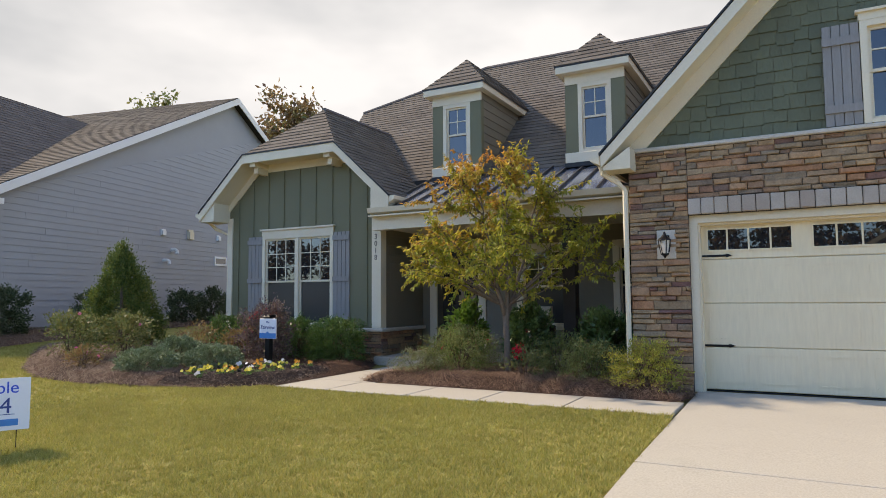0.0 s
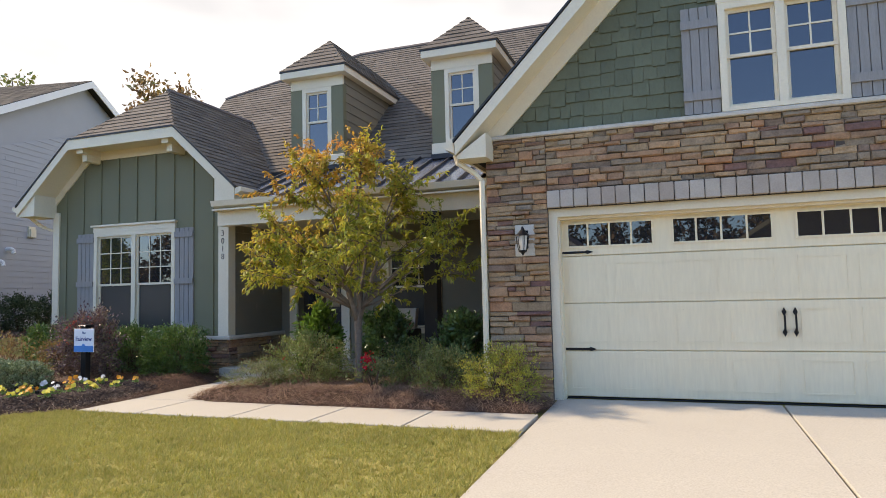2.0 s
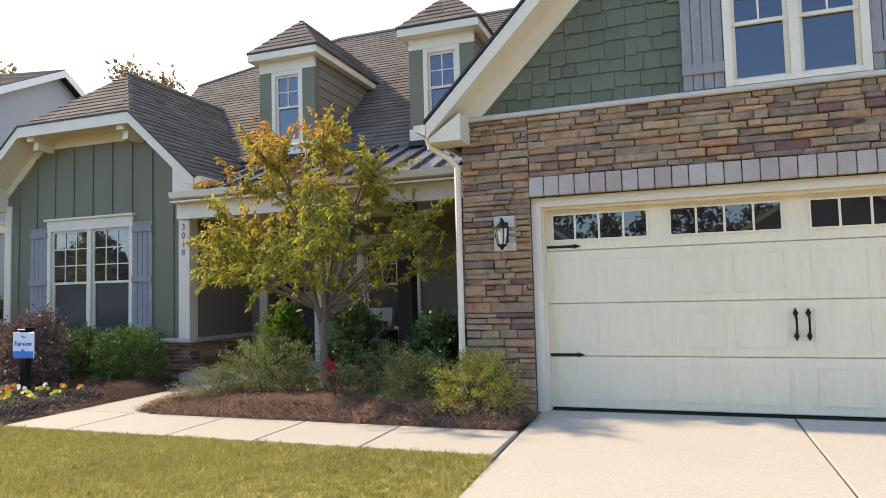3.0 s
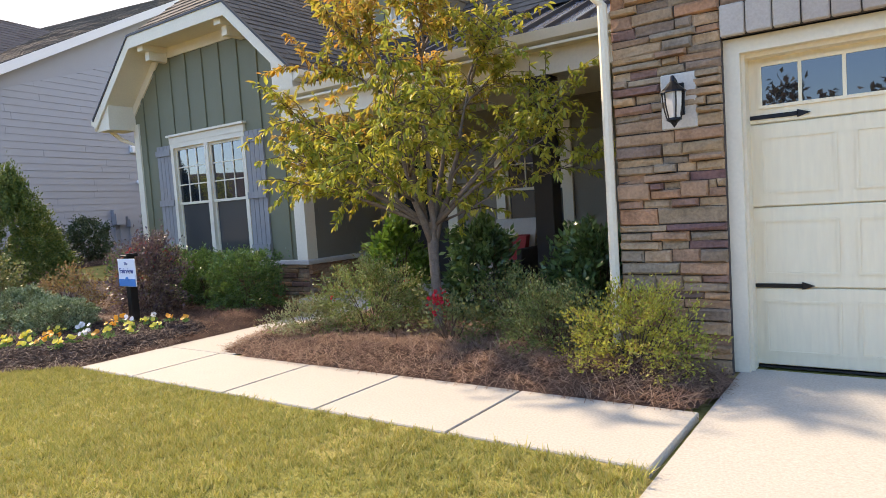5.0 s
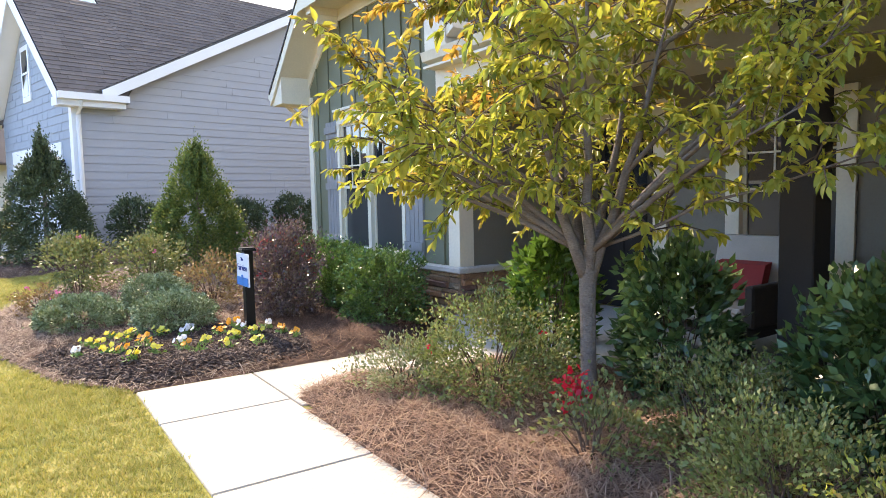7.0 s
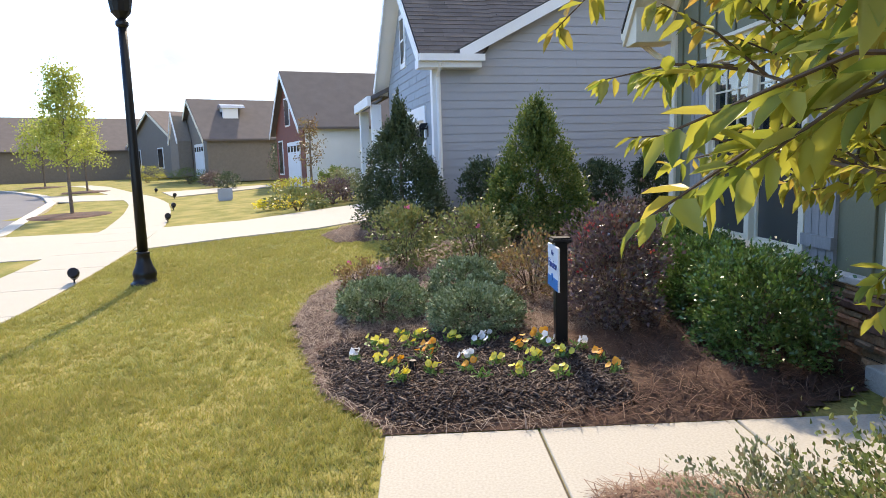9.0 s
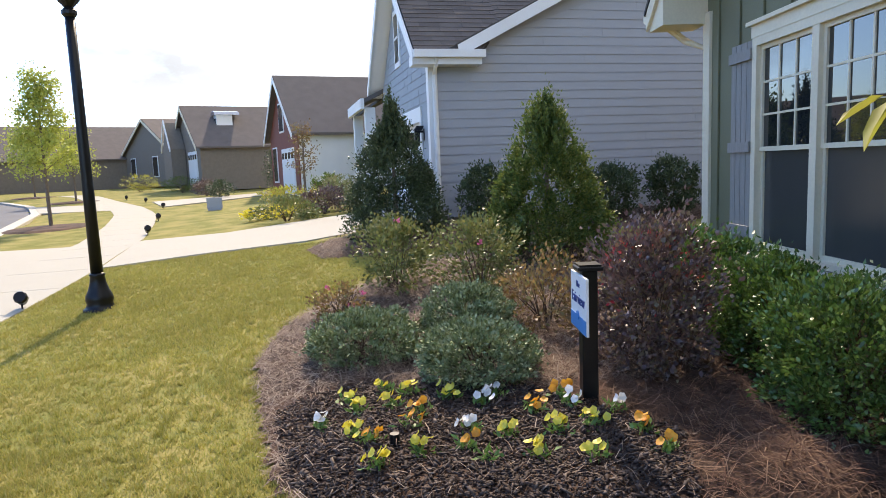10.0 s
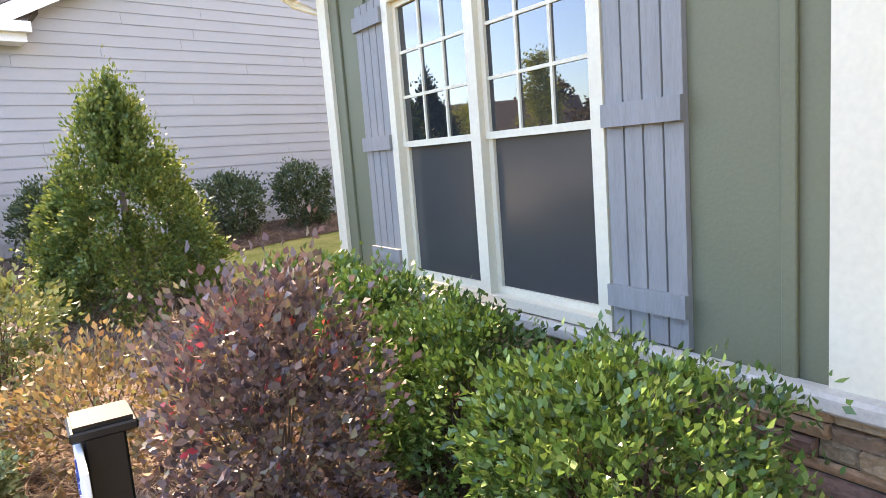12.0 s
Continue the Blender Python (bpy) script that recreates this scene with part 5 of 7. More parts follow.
part("downspout", Geo().tube([np_(0.38, 0.05, 3.58), np_(0.30, 0.06, 3.45), np_(0.07, 0.07, 3.30), np_(0.07, 0.07, 0.5)], [0.045] * 4, 8), WHITE, nb)
# porch to the other side of the garage
part("porch_roof", Geo().prism([np_(-5.6, -0.6, 3.45), np_(-8.8, -0.6, 3.45), np_(-8.8, 2.5, 4.9), np_(-5.6, 2.5, 4.9)], (0, 0, -0.12)), ROOF2, nb)
part("porch_fascia", nbox(-8.8, -0.65, 3.2, -5.5, -0.55, 3.47), WHITE, nb)
part("porch_wall", nbox(-8.8, 1.0, 0.4, -5.6, 1.2, 3.3), BLUESHAKE, nb)
for r in (-5.9, -8.6):
    part("porch_column", nbox(r - 0.14, -0.5, 0.4, r + 0.14, -0.22, 3.25), WHITE, nb)
pw = part("window", nbox(-8.2, 0.94, 1.1, -6.8, 1.0, 2.9), WHITE, nb)
part("pane", nbox(-8.08, 0.93, 1.2, -7.54, 0.945, 2.8, nbox(-7.46, 0.93, 1.2, -6.92, 0.945, 2.8)), GLASS, pw)
# vents and meters on the side wall


def nvent(b, z, w, h, d, mat, name, label):
    part(name, Geo().prism([np_(0.015, b - w / 2, z - h / 2), np_(0.015, b + w / 2, z - h / 2), np_(0.015, b + w / 2, z + h / 2), np_(0.015, b - w / 2, z + h / 2)], NR * d).prism([np_(0.015 + d, b - w / 2 + 0.02, z - h / 2), np_(0.015 + d, b + w / 2 - 0.02, z - h / 2), np_(0.015 + d, b + w / 2 - 0.02, z + h / 4), np_(0.015 + d, b - w / 2 + 0.02, z + h / 4)], NR * 0.05), mat, nb, label)


nvent(7.12, 3.50, 0.20, 0.20, 0.05, WHITE, "vent", "white wall vent hood")
nvent(8.52, 3.54, 0.26, 0.34, 0.06, CREAM, "vent_box", "yellowed wall vent box")
nvent(10.15, 3.56, 0.20, 0.20, 0.05, WHITE, "vent", "white wall vent hood")
nvent(7.53, 0.86, 0.16, 0.22, 0.06, WHITE, "outlet_box", "grey outlet box")
nvent(6.35, 1.56, 0.34, 0.42, 0.12, GREYSIDE, "meter_box", "grey utility meter box")
nvent(6.74, 1.42, 0.16, 0.30, 0.10, GREYSIDE, "meter_box", "grey utility meter box")
for b, z in ((7.60, 2.94), (7.22, 2.56)):
    part("exhaust_pipe", Geo().tube([np_(0.0, b, z), np_(0.16, b, z), np_(0.24, b - 0.02, z - 0.04), np_(0.26, b - 0.02, z - 0.14)], [0.06] * 4, 10), WHITE, nb, "white exhaust elbow")
for b in (6.25, 6.42, 6.74):
    part("conduit", Geo().tube([np_(0.05, b, 1.4), np_(0.05, b, 0.5)], [0.022, 0.022], 6), GREYSIDE, nb)
sw = part("window", Geo().prism([np_(0.01, 9.95, 2.52), np_(0.01, 10.7, 2.52), np_(0.01, 10.7, 2.86), np_(0.01, 9.95, 2.86)], NR * 0.04), WHITE, nb, "small white side window")
part("pane", Geo().prism([np_(0.05, 10.03, 2.59), np_(0.05, 10.62, 2.59), np_(0.05, 10.62, 2.79), np_(0.05, 10.03, 2.79)], NR * 0.004), GLASS, sw)


# ---- beds ----
def in_poly(x, y, poly):
    x, y = np.asarray(x), np.asarray(y)
    r = np.zeros(x.shape, bool)
    n = len(poly)
    for i in range(n):
        (x0, y0), (x1, y1) = poly[i], poly[(i + 1) % n]
        hit = ((y0 > y) != (y1 > y)) & (x < (x1 - x0) * (y - y0) / ((y1 - y0) if y1 != y0 else 1e-9) + x0)
        r ^= hit
    return r


def edge_distance(x, y, poly):
    d = np.full(np.shape(x), 1e9)
    n = len(poly)
    for i in range(n):
        (x0, y0), (x1, y1) = poly[i], poly[(i + 1) % n]
        dx, dy = x1 - x0, y1 - y0
        t = np.clip(((x - x0) * dx + (y - y0) * dy) / (dx * dx + dy * dy), 0, 1)
        d = np.minimum(d, np.hypot(x - x0 - t * dx, y - y0 - t * dy))
    return d


BED_ISLAND = [(-0.72, 9.27), (-2.0, 9.27), (-3.6, 9.27), (-4.7, 9.28), (-5.22, 9.38), (-5.35, 9.75), (-5.05, 10.4), (-4.93, 11.54), (-1.42, 11.54), (-1.42, 10.19), (-0.66, 10.19), (-0.60, 9.75)]
BED_LEFT = [(-6.045, 8.40), (-6.35, 8.22), (-6.8, 7.92), (-7.6, 7.68), (-8.9, 7.32), (-10.0, 7.34), (-10.9, 7.65), (-11.9, 8.35), (-13.2, 9.3), (-13.6, 10.6), (-12.9, 11.7), (-10.62, 11.9), (-10.56, 11.79), (-6.5, 11.79), (-6.42, 11.5), (-6.045, 10.8)]
BED_SIDE = [(-13.3, 8.1), (-13.6, 7.2), (-14.6, 6.8), (-15.6, 7.1), (-16.0, 7.9), (-17.3, 9.3), (-19.8, 20.8), (-17.6, 21.2), (-15.3, 13.0), (-14.2, 10.2)]


def bed_height(x, y, poly, h):
    e = np.clip(edge_distance(x, y, poly) / 0.35, 0, 1)
    w = 0.5 + 0.5 * np.sin(x * 3.1 + 1.3 * np.sin(y * 2.3)) * np.cos(y * 2.7)
    return ground_z(x, y) - 0.004 + e * (h + 0.05 * w)


def make_bed(poly, cell, h, label):
    xs = np.arange(min(p[0] for p in poly), max(p[0] for p in poly) + cell, cell)
    ys = np.arange(min(p[1] for p in poly), max(p[1] for p in poly) + cell, cell)
    X, Y = np.meshgrid(xs, ys, indexing="ij")
    Z = bed_height(X, Y, poly, h)
    i = np.arange(X.size).reshape(X.shape)
    q = np.stack([i[:-1, :-1], i[1:, :-1], i[1:, 1:], i[:-1, 1:]], -1).reshape(-1, 4)
    cx, cy = (X[:-1, :-1] + cell / 2).ravel(), (Y[:-1, :-1] + cell / 2).ravel()
    q = q[in_poly(cx, cy, poly)]
    used = np.unique(q)
    remap = np.zeros(X.size, int)
    remap[used] = np.arange(len(used))
    v = np.stack([X, Y, Z], -1).reshape(-1, 3)[used]
    return structure("planting_bed", raw_mesh("planting_bed", v, remap[q], STRAWBASE), STRAWBASE, label, "planting bed")


make_bed(BED_ISLAND, 0.06, 0.10, "mounded bed of brown pine straw by the walk")
make_bed(BED_LEFT, 0.07, 0.07, "curved bed of pine straw under the window")
make_bed(BED_SIDE, 0.07, 0.02, "pine straw bed along the grey house")


def straw(poly, h, n, mat, seed, avoid=None, length=(0.10, 0.24)):
    r = np.random.default_rng(seed)
    x0, x1 = min(p[0] for p in poly), max(p[0] for p in poly)
    y0, y1 = min(p[1] for p in poly), max(p[1] for p in poly)
    x, y = r.uniform(x0 - 0.03, x1 + 0.03, n * 3), r.uniform(y0 - 0.05, y1 + 0.03, n * 3)
    keep = in_poly(x, y, poly)
    if avoid is not None:
        keep &= ~avoid(x, y)
    x, y = x[keep][:n], y[keep][:n]
    m = len(x)
    z = bed_height(x, y, poly, h) + r.uniform(0.0, 0.035, m)
    a = r.uniform(0, 2 * math.pi, m)
    d = unit(np.stack([np.cos(a), np.sin(a), r.normal(0, 0.28, m)], -1))
    s = unit(np.cross(d, np.tile([0.0, 0.0, 1.0], (m, 1))))
    L, W = r.uniform(*length, m)[:, None], r.uniform(0.0022, 0.0050, m)[:, None]
    p = np.stack([x, y, z], -1)
    bend = np.stack([np.zeros(m), np.zeros(m), r.uniform(0.0, 0.03, m)], -1)
    v = np.empty((m, 6, 3))
    v[:, 0], v[:, 1] = p - d * L / 2 - s * W / 2, p - d * L / 2 + s * W / 2
    v[:, 2], v[:, 3] = p - s * W / 2 + bend, p + s * W / 2 + bend
    v[:, 4], v[:, 5] = p + d * L / 2 - s * W / 2, p + d * L / 2 + s * W / 2
    k = np.arange(m)[:, None] * 6
    q = np.concatenate([k + [0, 2, 3, 1], k + [2, 4, 5, 3]])
    return raw_mesh("pine_straw", v.reshape(-1, 3), q, mat)


flowerbed = [(-6.08, 8.46), (-6.8, 7.98), (-7.7, 7.75), (-7.95, 8.3), (-7.55, 9.5), (-6.9, 10.1), (-6.2, 9.9)]
tagged(new("pine_straw", straw(BED_ISLAND, 0.10, 26000, STRAW, 1)), "loose reddish brown pine straw mulch", "mulch", kind="stuff")
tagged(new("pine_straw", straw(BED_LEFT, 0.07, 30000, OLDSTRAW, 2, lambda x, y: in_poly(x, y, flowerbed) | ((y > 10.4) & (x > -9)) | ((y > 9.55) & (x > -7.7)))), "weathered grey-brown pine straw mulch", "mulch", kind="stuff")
# darker straw under the hedge: damp, with the shade put into its colour
tagged(new("pine_straw", straw(BED_LEFT, 0.07, 15000, SHADEDAMPSTRAW, 3, lambda x, y: in_poly(x, y, flowerbed) | (y < 9.4) | (x < -10))), "damp dark red-brown pine straw under the hedge", "mulch", kind="stuff")
tagged(new("pine_straw", straw(BED_SIDE, 0.02, 16000, OLDSTRAW, 4, None, (0.15, 0.35))), "brown pine straw along the side wall", "mulch", kind="stuff")

tagged(new("pine_straw", straw(BED_LEFT, 0.075, 1300, OLDSTRAW, 6, lambda x, y: ~in_poly(x, y, flowerbed), (0.05, 0.14))), "stray pine straw among the bark chips", "mulch", kind="stuff")

# bark chips in the flower corner
r5 = np.random.default_rng(5)
cx, cy = r5.uniform(-8.1, -6.1, 30000), r5.uniform(7.7, 10.2, 30000)
kc = in_poly(cx, cy, flowerbed) & in_poly(cx, cy, BED_LEFT)
cx, cy = cx[kc][:14000], cy[kc][:14000]
m = len(cx)
a = r5.uniform(0, 2 * math.pi, m)
d = unit(np.stack([np.cos(a), np.sin(a), r5.normal(0, 0.45, m)], -1))
s = unit(np.cross(d, unit(np.stack([r5.normal(0, 0.3, m), r5.normal(0, 0.3, m), np.ones(m)], -1))))
up = np.cross(s, d)
L, W, H = (0.004 + 0.030 * r5.random(m) ** 2.4)[:, None], (0.002 + 0.009 * r5.random(m) ** 1.6)[:, None], r5.uniform(0.002, 0.008, m)[:, None]
p = np.stack([cx, cy, bed_height(cx, cy, BED_LEFT, 0.07) + r5.uniform(0.0, 0.025, m)], -1)
v = np.stack([p - d * L - s * W, p + d * L - s * W * 0.6, p + d * L * 0.8 + s * W, p - d * L * 0.9 + s * W * 0.8], 1)
v = np.concatenate([v, v + (up * H)[:, None]], 1).reshape(-1, 3)
k = np.arange(m)[:, None] * 8
q = np.concatenate([k + f for f in ([4, 5, 6, 7], [0, 1, 5, 4], [1, 2, 6, 5], [2, 3, 7, 6], [3, 0, 4, 7])])
tagged(new("bark_chips", raw_mesh("bark_chips", v, q, CHIPS)), "dark brown bark chips round the pansies", "mulch", kind="stuff")


# ---- shrubs ----
def leaf_cloud(n, shape, seed, leaf, rough=0.22, inner=0.3, up=0.35, spread=0.9, gaps=0.0, freq=3.0, ragged=0.0, spray=38, loose=0.07):
    """Leaf quads over a body: shape(dirs) gives the surface point for each unit direction."""
    r = np.random.default_rng(seed)
    # leaves stand in sprays: each spray has its own direction and reach
    k_s = max(24, n // spray)
    tips = unit(r.normal(0, 1, (k_s, 3)))
    tips[:, 2] = np.where(tips[:, 2] < -0.85, -tips[:, 2], tips[:, 2])
    pick_s = r.integers(0, k_s, n)
    dirs = unit(tips[pick_s] + r.normal(0, 1.05 / math.sqrt(k_s), (n, 3)))
    reach = r.normal(0, 1, k_s)[pick_s]
    ph = r.uniform(0, 6.28, 6)
    lump = (np.sin(dirs[:, 0] * freq * 2.1 + ph[0]) * np.sin(dirs[:, 1] * freq * 2.3 + ph[1]) + np.sin(dirs[:, 2] * freq * 2.7 + ph[2] + dirs[:, 0] * 3) * 0.7 + 0.6 * np.sin(dirs[:, 0] * freq * 5 + ph[3]) * np.sin(dirs[:, 1] * freq * 5.3 + ph[4] + dirs[:, 2] * 6))
    depth = np.where(r.random(n) < inner, r.uniform(0.45, 0.92, n), r.uniform(0.90, 1.04, n))
    depth += np.where(r.random(n) < ragged, r.uniform(0, 0.22, n), 0)
    k = depth * (1 + rough * 0.35 * lump + loose * np.clip(reach, -2.2, 1.6))
    if gaps:
        k = np.where(lump < -gaps, k * 0.75, k)
    p = shape(dirs) * k[:, None]
    d = unit(dirs * spread + r.normal(0, 0.35, (k_s, 3))[pick_s] + r.normal(0, 0.5, (n, 3)) + np.array([0, 0, up]))
    s = unit(np.cross(d, r.normal(0, 1, (n, 3))))
    L = leaf[0] * r.uniform(0.7, 1.3, n)
    W = leaf[1] * r.uniform(0.75, 1.25, n)
    return kites(p, d, s, L, W)


def dome(rx, ry, h, power=2.0):
    def f(d):
        q = np.abs(d) ** power
        norm = (q.sum(1)) ** (1 / power)
        e = d / norm[:, None]
        return e * np.array([rx, ry, h * 0.52]) + np.array([0, 0, 0])
    return f


def cone(rad, h):
    def f(d):
        t = np.clip((d[:, 2] + 0.85) / 1.85, 0, 1) ** 1.35
        prof = np.where(t < 0.12, 0.76 + t * 2.0, np.clip(1 - np.clip((t - 0.12) / 0.88, 0, 1) ** 1.40, 0, 1) ** 0.86)
        a = np.arctan2(d[:, 1], d[:, 0])
        return np.stack([np.cos(a) * rad * prof, np.sin(a) * rad * prof, (t - 0.5) * h], -1)
    return f


def stems(h, n, seed, spread, radius=0.008):
    r = random.Random(seed)
    g = Geo()
    for k in range(n):
        a = r.uniform(0, 6.28)
        e = (math.cos(a) * spread * r.uniform(0.3, 1), math.sin(a) * spread * r.uniform(0.3, 1), h * r.uniform(0.6, 1.0))
        b = (e[0] * 0.12, e[1] * 0.12, -0.05)
        mpt = (e[0] * 0.45 + r.uniform(-0.03, 0.03), e[1] * 0.45 + r.uniform(-0.03, 0.03), e[2] * 0.5)
        g.tube([b, mpt, e], [radius, radius * 0.7, radius * 0.3], 5)
    return g


def sprinkle(th, name, size, n, leaf, mat, seed, top=0.0, label="", cluster=1, cr=0.02):
    """Flowers or coloured tips over the surface of a shrub."""
    rx, ry, h = size
    r = np.random.default_rng(seed)
    d = unit(r.normal(0, 1, (n, 3)))
    d[:, 2] = np.abs(d[:, 2]) * (1 + top)
    d = unit(d)
    c = d * np.array([rx, ry, h * 0.52]) * 1.04 + np.array([0, 0, h * 0.5])
    c = np.repeat(c, cluster, 0) + r.normal(0, cr, (n * cluster, 3)) * (cluster > 1)
    d = np.repeat(d, cluster, 0)
    dd = unit(d + r.normal(0, 0.7, d.shape) + np.array([0, 0, 0.3]))
    s = unit(np.cross(dd, r.normal(0, 1, dd.shape)))
    v, q = kites(c, dd, s, np.full(len(c), leaf[0]) * r.uniform(0.7, 1.2, len(c)), np.full(len(c), leaf[1]))
    if cluster == 1:
        part(name, raw_mesh(name, v, q, mat), mat, th, label, local=True)["kind"] = "stuff"
        return
    for k in range(n):
        vk = v[k * cluster * 4:(k + 1) * cluster * 4]
        part(name, raw_mesh(name, vk, np.arange(cluster * 4).reshape(-1, 4), mat), mat, th, label, local=True)


def build_shrub(name, label, at, size, n, leaf, mat, seed, power=2.0, category="shrub", group="", bare=0.0, **kw):
    rx, ry, h = size
    x, y = at
    z = float(ground_z(x, y)) + 0.03
    th = thing(name, label, category, (x, y, z), group)
    v, q = leaf_cloud(n, dome(rx, ry, h, power), seed, leaf, **kw)
    v = v + np.array([0, 0, h * 0.50 + bare])
    v[:, 2] = np.maximum(v[:, 2], 0.015)
    part("foliage", raw_mesh("foliage", v, q, mat), mat, th, local=True)
    part("branchwork", stems(h * 0.85, 16, seed, min(rx, ry) * 0.75), TWIG, th, local=True)["kind"] = "stuff"
    return th


# hedge under the window
HEDGE = dict(power=3.6, rough=0.16, inner=0.35, up=0.5, spread=0.8, ragged=0.12)
build_shrub("hedge_shrub", "dense clipped glossy green privet below the window", (-6.98, 11.08), (0.48, 0.36, 0.74), 14500, (0.036, 0.020), LEAF_HEDGE, 101, group="privet hedge", **HEDGE)
build_shrub("hedge_shrub", "dense clipped glossy green privet below the window", (-7.98, 11.16), (0.41, 0.34, 0.73), 12500, (0.036, 0.020), LEAF_HEDGE, 102, group="privet hedge", **HEDGE)
build_shrub("hedge_shrub", "dense clipped glossy green privet below the window", (-8.85, 11.2), (0.42, 0.34, 0.72), 6000, (0.050, 0.026), LEAF_HEDGE, 103, group="privet hedge", **HEDGE)
build_shrub("hedge_shrub", "dense clipped glossy green privet by the wall corner", (-9.75, 11.2), (0.48, 0.36, 0.70), 6000, (0.050, 0.026), LEAF_HEDGE, 104, group="privet hedge", **HEDGE)
# purple loropetalum
lor = (0.39, 0.36, 0.94)
t = build_shrub("loropetalum_shrub", "purple-leaved loropetalum beside the sign post", (-8.02, 10.30), lor, 8000, (0.040, 0.026), LEAF_PURPLE, 111, power=2.9, rough=0.5, loose=0.10, inner=0.5, up=0.6, ragged=0.45, freq=4.2)
sprinkle(t, "young_growth", lor, 170, (0.040, 0.024), LEAF_REDTIP, 112, 0.7, "red young leaves")
# bronze shrub, roses, junipers
build_shrub("nandina_shrub", "bronze and yellow open shrub behind the sign", (-9.15, 9.80), (0.43, 0.38, 0.60), 1700, (0.045, 0.024), LEAF_BRONZE, 121, rough=0.4, inner=0.5, ragged=0.6)
build_shrub("nandina_shrub", "bronze and yellow open shrub behind the sign", (-8.7, 10.45), (0.38, 0.34, 0.58), 1500, (0.045, 0.024), LEAF_BRONZE, 122, rough=0.4, inner=0.5, ragged=0.6)
rose = (0.46, 0.42, 0.78)
t = build_shrub("rose_bush", "open green rose bush with a few pink flowers", (-10.75, 8.45), rose, 2600, (0.05, 0.030), LEAF_ROSE, 131, rough=0.4, inner=0.5, ragged=0.6, group="rose bushes")
sprinkle(t, "bloom", rose, 1, (0.036, 0.032), PETAL_PINK, 132, 0.5, "pink flower", 8, 0.014)
t = build_shrub("rose_bush", "open green rose bush with a few pink flowers", (-10.6, 9.35), rose, 2400, (0.05, 0.030), LEAF_ROSE, 133, rough=0.4, inner=0.5, ragged=0.6, group="rose bushes")
sprinkle(t, "bloom", rose, 1, (0.036, 0.032), PETAL_PINK, 134, 0.5, "pink flower", 8, 0.014)
small_rose = (0.26, 0.24, 0.36)
t = build_shrub("rose_bush", "low rose bush with magenta flowers at the lawn edge", (-9.75, 7.95), small_rose, 700, (0.04, 0.024), LEAF_BRONZE, 135, rough=0.5, inner=0.5, ragged=0.8, group="rose bushes")
sprinkle(t, "bloom", small_rose, 3, (0.036, 0.032), PETAL_PINK, 136, 1.2, "magenta flower", 8, 0.014)
JUN = dict(rough=0.22, freq=4.0, inner=0.25, up=0.5, spread=0.9, ragged=0.04, power=2.7, spray=40, loose=0.05)
build_shrub("juniper", "low rounded grey-green juniper cushion", (-8.58, 8.25), (0.42, 0.39, 0.36), 13000, (0.030, 0.018), LEAF_JUNIPER, 141, group="juniper cushions", **JUN)
build_shrub("juniper", "low rounded grey-green juniper cushion", (-8.0, 9.10), (0.42, 0.38, 0.38), 13500, (0.030, 0.018), LEAF_JUNIPER, 142, group="juniper cushions", **JUN)
build_shrub("juniper", "low rounded grey-green juniper cushion", (-8.88, 9.08), (0.36, 0.33, 0.46), 11500, (0.030, 0.018), LEAF_JUNIPER, 143, group="juniper cushions", **JUN)


# cone shaped hollies
def holly(label, at, rad, h, n, leaf, mat, seed):
    x, y = at
    th = thing("holly_tree", label, "tree", (x, y, float(ground_z(x, y))), "cone hollies")
    v, q = leaf_cloud(n, cone(rad, h), seed, leaf, rough=0.24, inner=0.45, up=0.5, spread=0.8, freq=4.0, ragged=0.2, spray=90, loose=0.06)
    v = v + np.array([0, 0, h * 0.5 + 0.06])
    part("crown", raw_mesh("crown", v, q, mat), mat, th, local=True)
    part("trunk", Geo().tube([(0, 0, -0.05), (0, 0, h * 0.5), (0, 0, h * 0.95)], [0.05, 0.03, 0.008], 8), BARK, th, local=True)
    return th


holly("cone-shaped green holly with yellow-green tips", (-12.25, 10.42), 0.80, 2.04, 36000, (0.048, 0.027), LEAF_HOLLY, 151)
holly("dark green cone-shaped holly beside the driveway", (-14.75, 8.32), 0.80, 2.12, 30000, (0.050, 0.028), LEAF_DARKCONE, 152)
for k, (x, y, hh) in enumerate(((-15.75, 9.95, 0.95), (-16.05, 12.4, 0.92), (-16.35, 13.7, 0.98), (-16.9, 16.0, 1.0), (-17.2, 17.4, 1.05), (-17.6, 19.0, 1.0))):
    build_shrub("rounded_shrub", "dark green rounded shrub against the grey wall", (x, y), (0.47, 0.45, hh), 5500, (0.06, 0.032), LEAF_DARKCONE, 160 + k, power=2.4, rough=0.25, inner=0.4, ragged=0.35, group="shrubs along the grey wall")

# island bed
CAM = dict(rough=0.28, inner=0.45, up=0.3, spread=0.8, ragged=0.4, power=2.3)
build_shrub("camellia_shrub", "dark glossy camellia in front of the porch", (-2.0, 11.08), (0.40, 0.34, 0.88), 4200, (0.075, 0.038), LEAF_CAMELLIA, 171, group="porch shrubs", **CAM)
build_shrub("camellia_shrub", "dark glossy camellia in front of the porch", (-3.22, 11.14), (0.33, 0.31, 0.96), 3800, (0.075, 0.038), LEAF_CAMELLIA, 172, group="porch shrubs", **CAM)
build_shrub("camellia_shrub", "fresh green upright shrub in front of the porch", (-4.28, 11.04), (0.29, 0.28, 1.06), 2600, (0.085, 0.040), LEAF_BAY, 173, group="porch shrubs", **CAM)
AB = dict(rough=0.42, loose=0.13, spray=24, inner=0.4, up=0.6, spread=0.8, ragged=0.45)
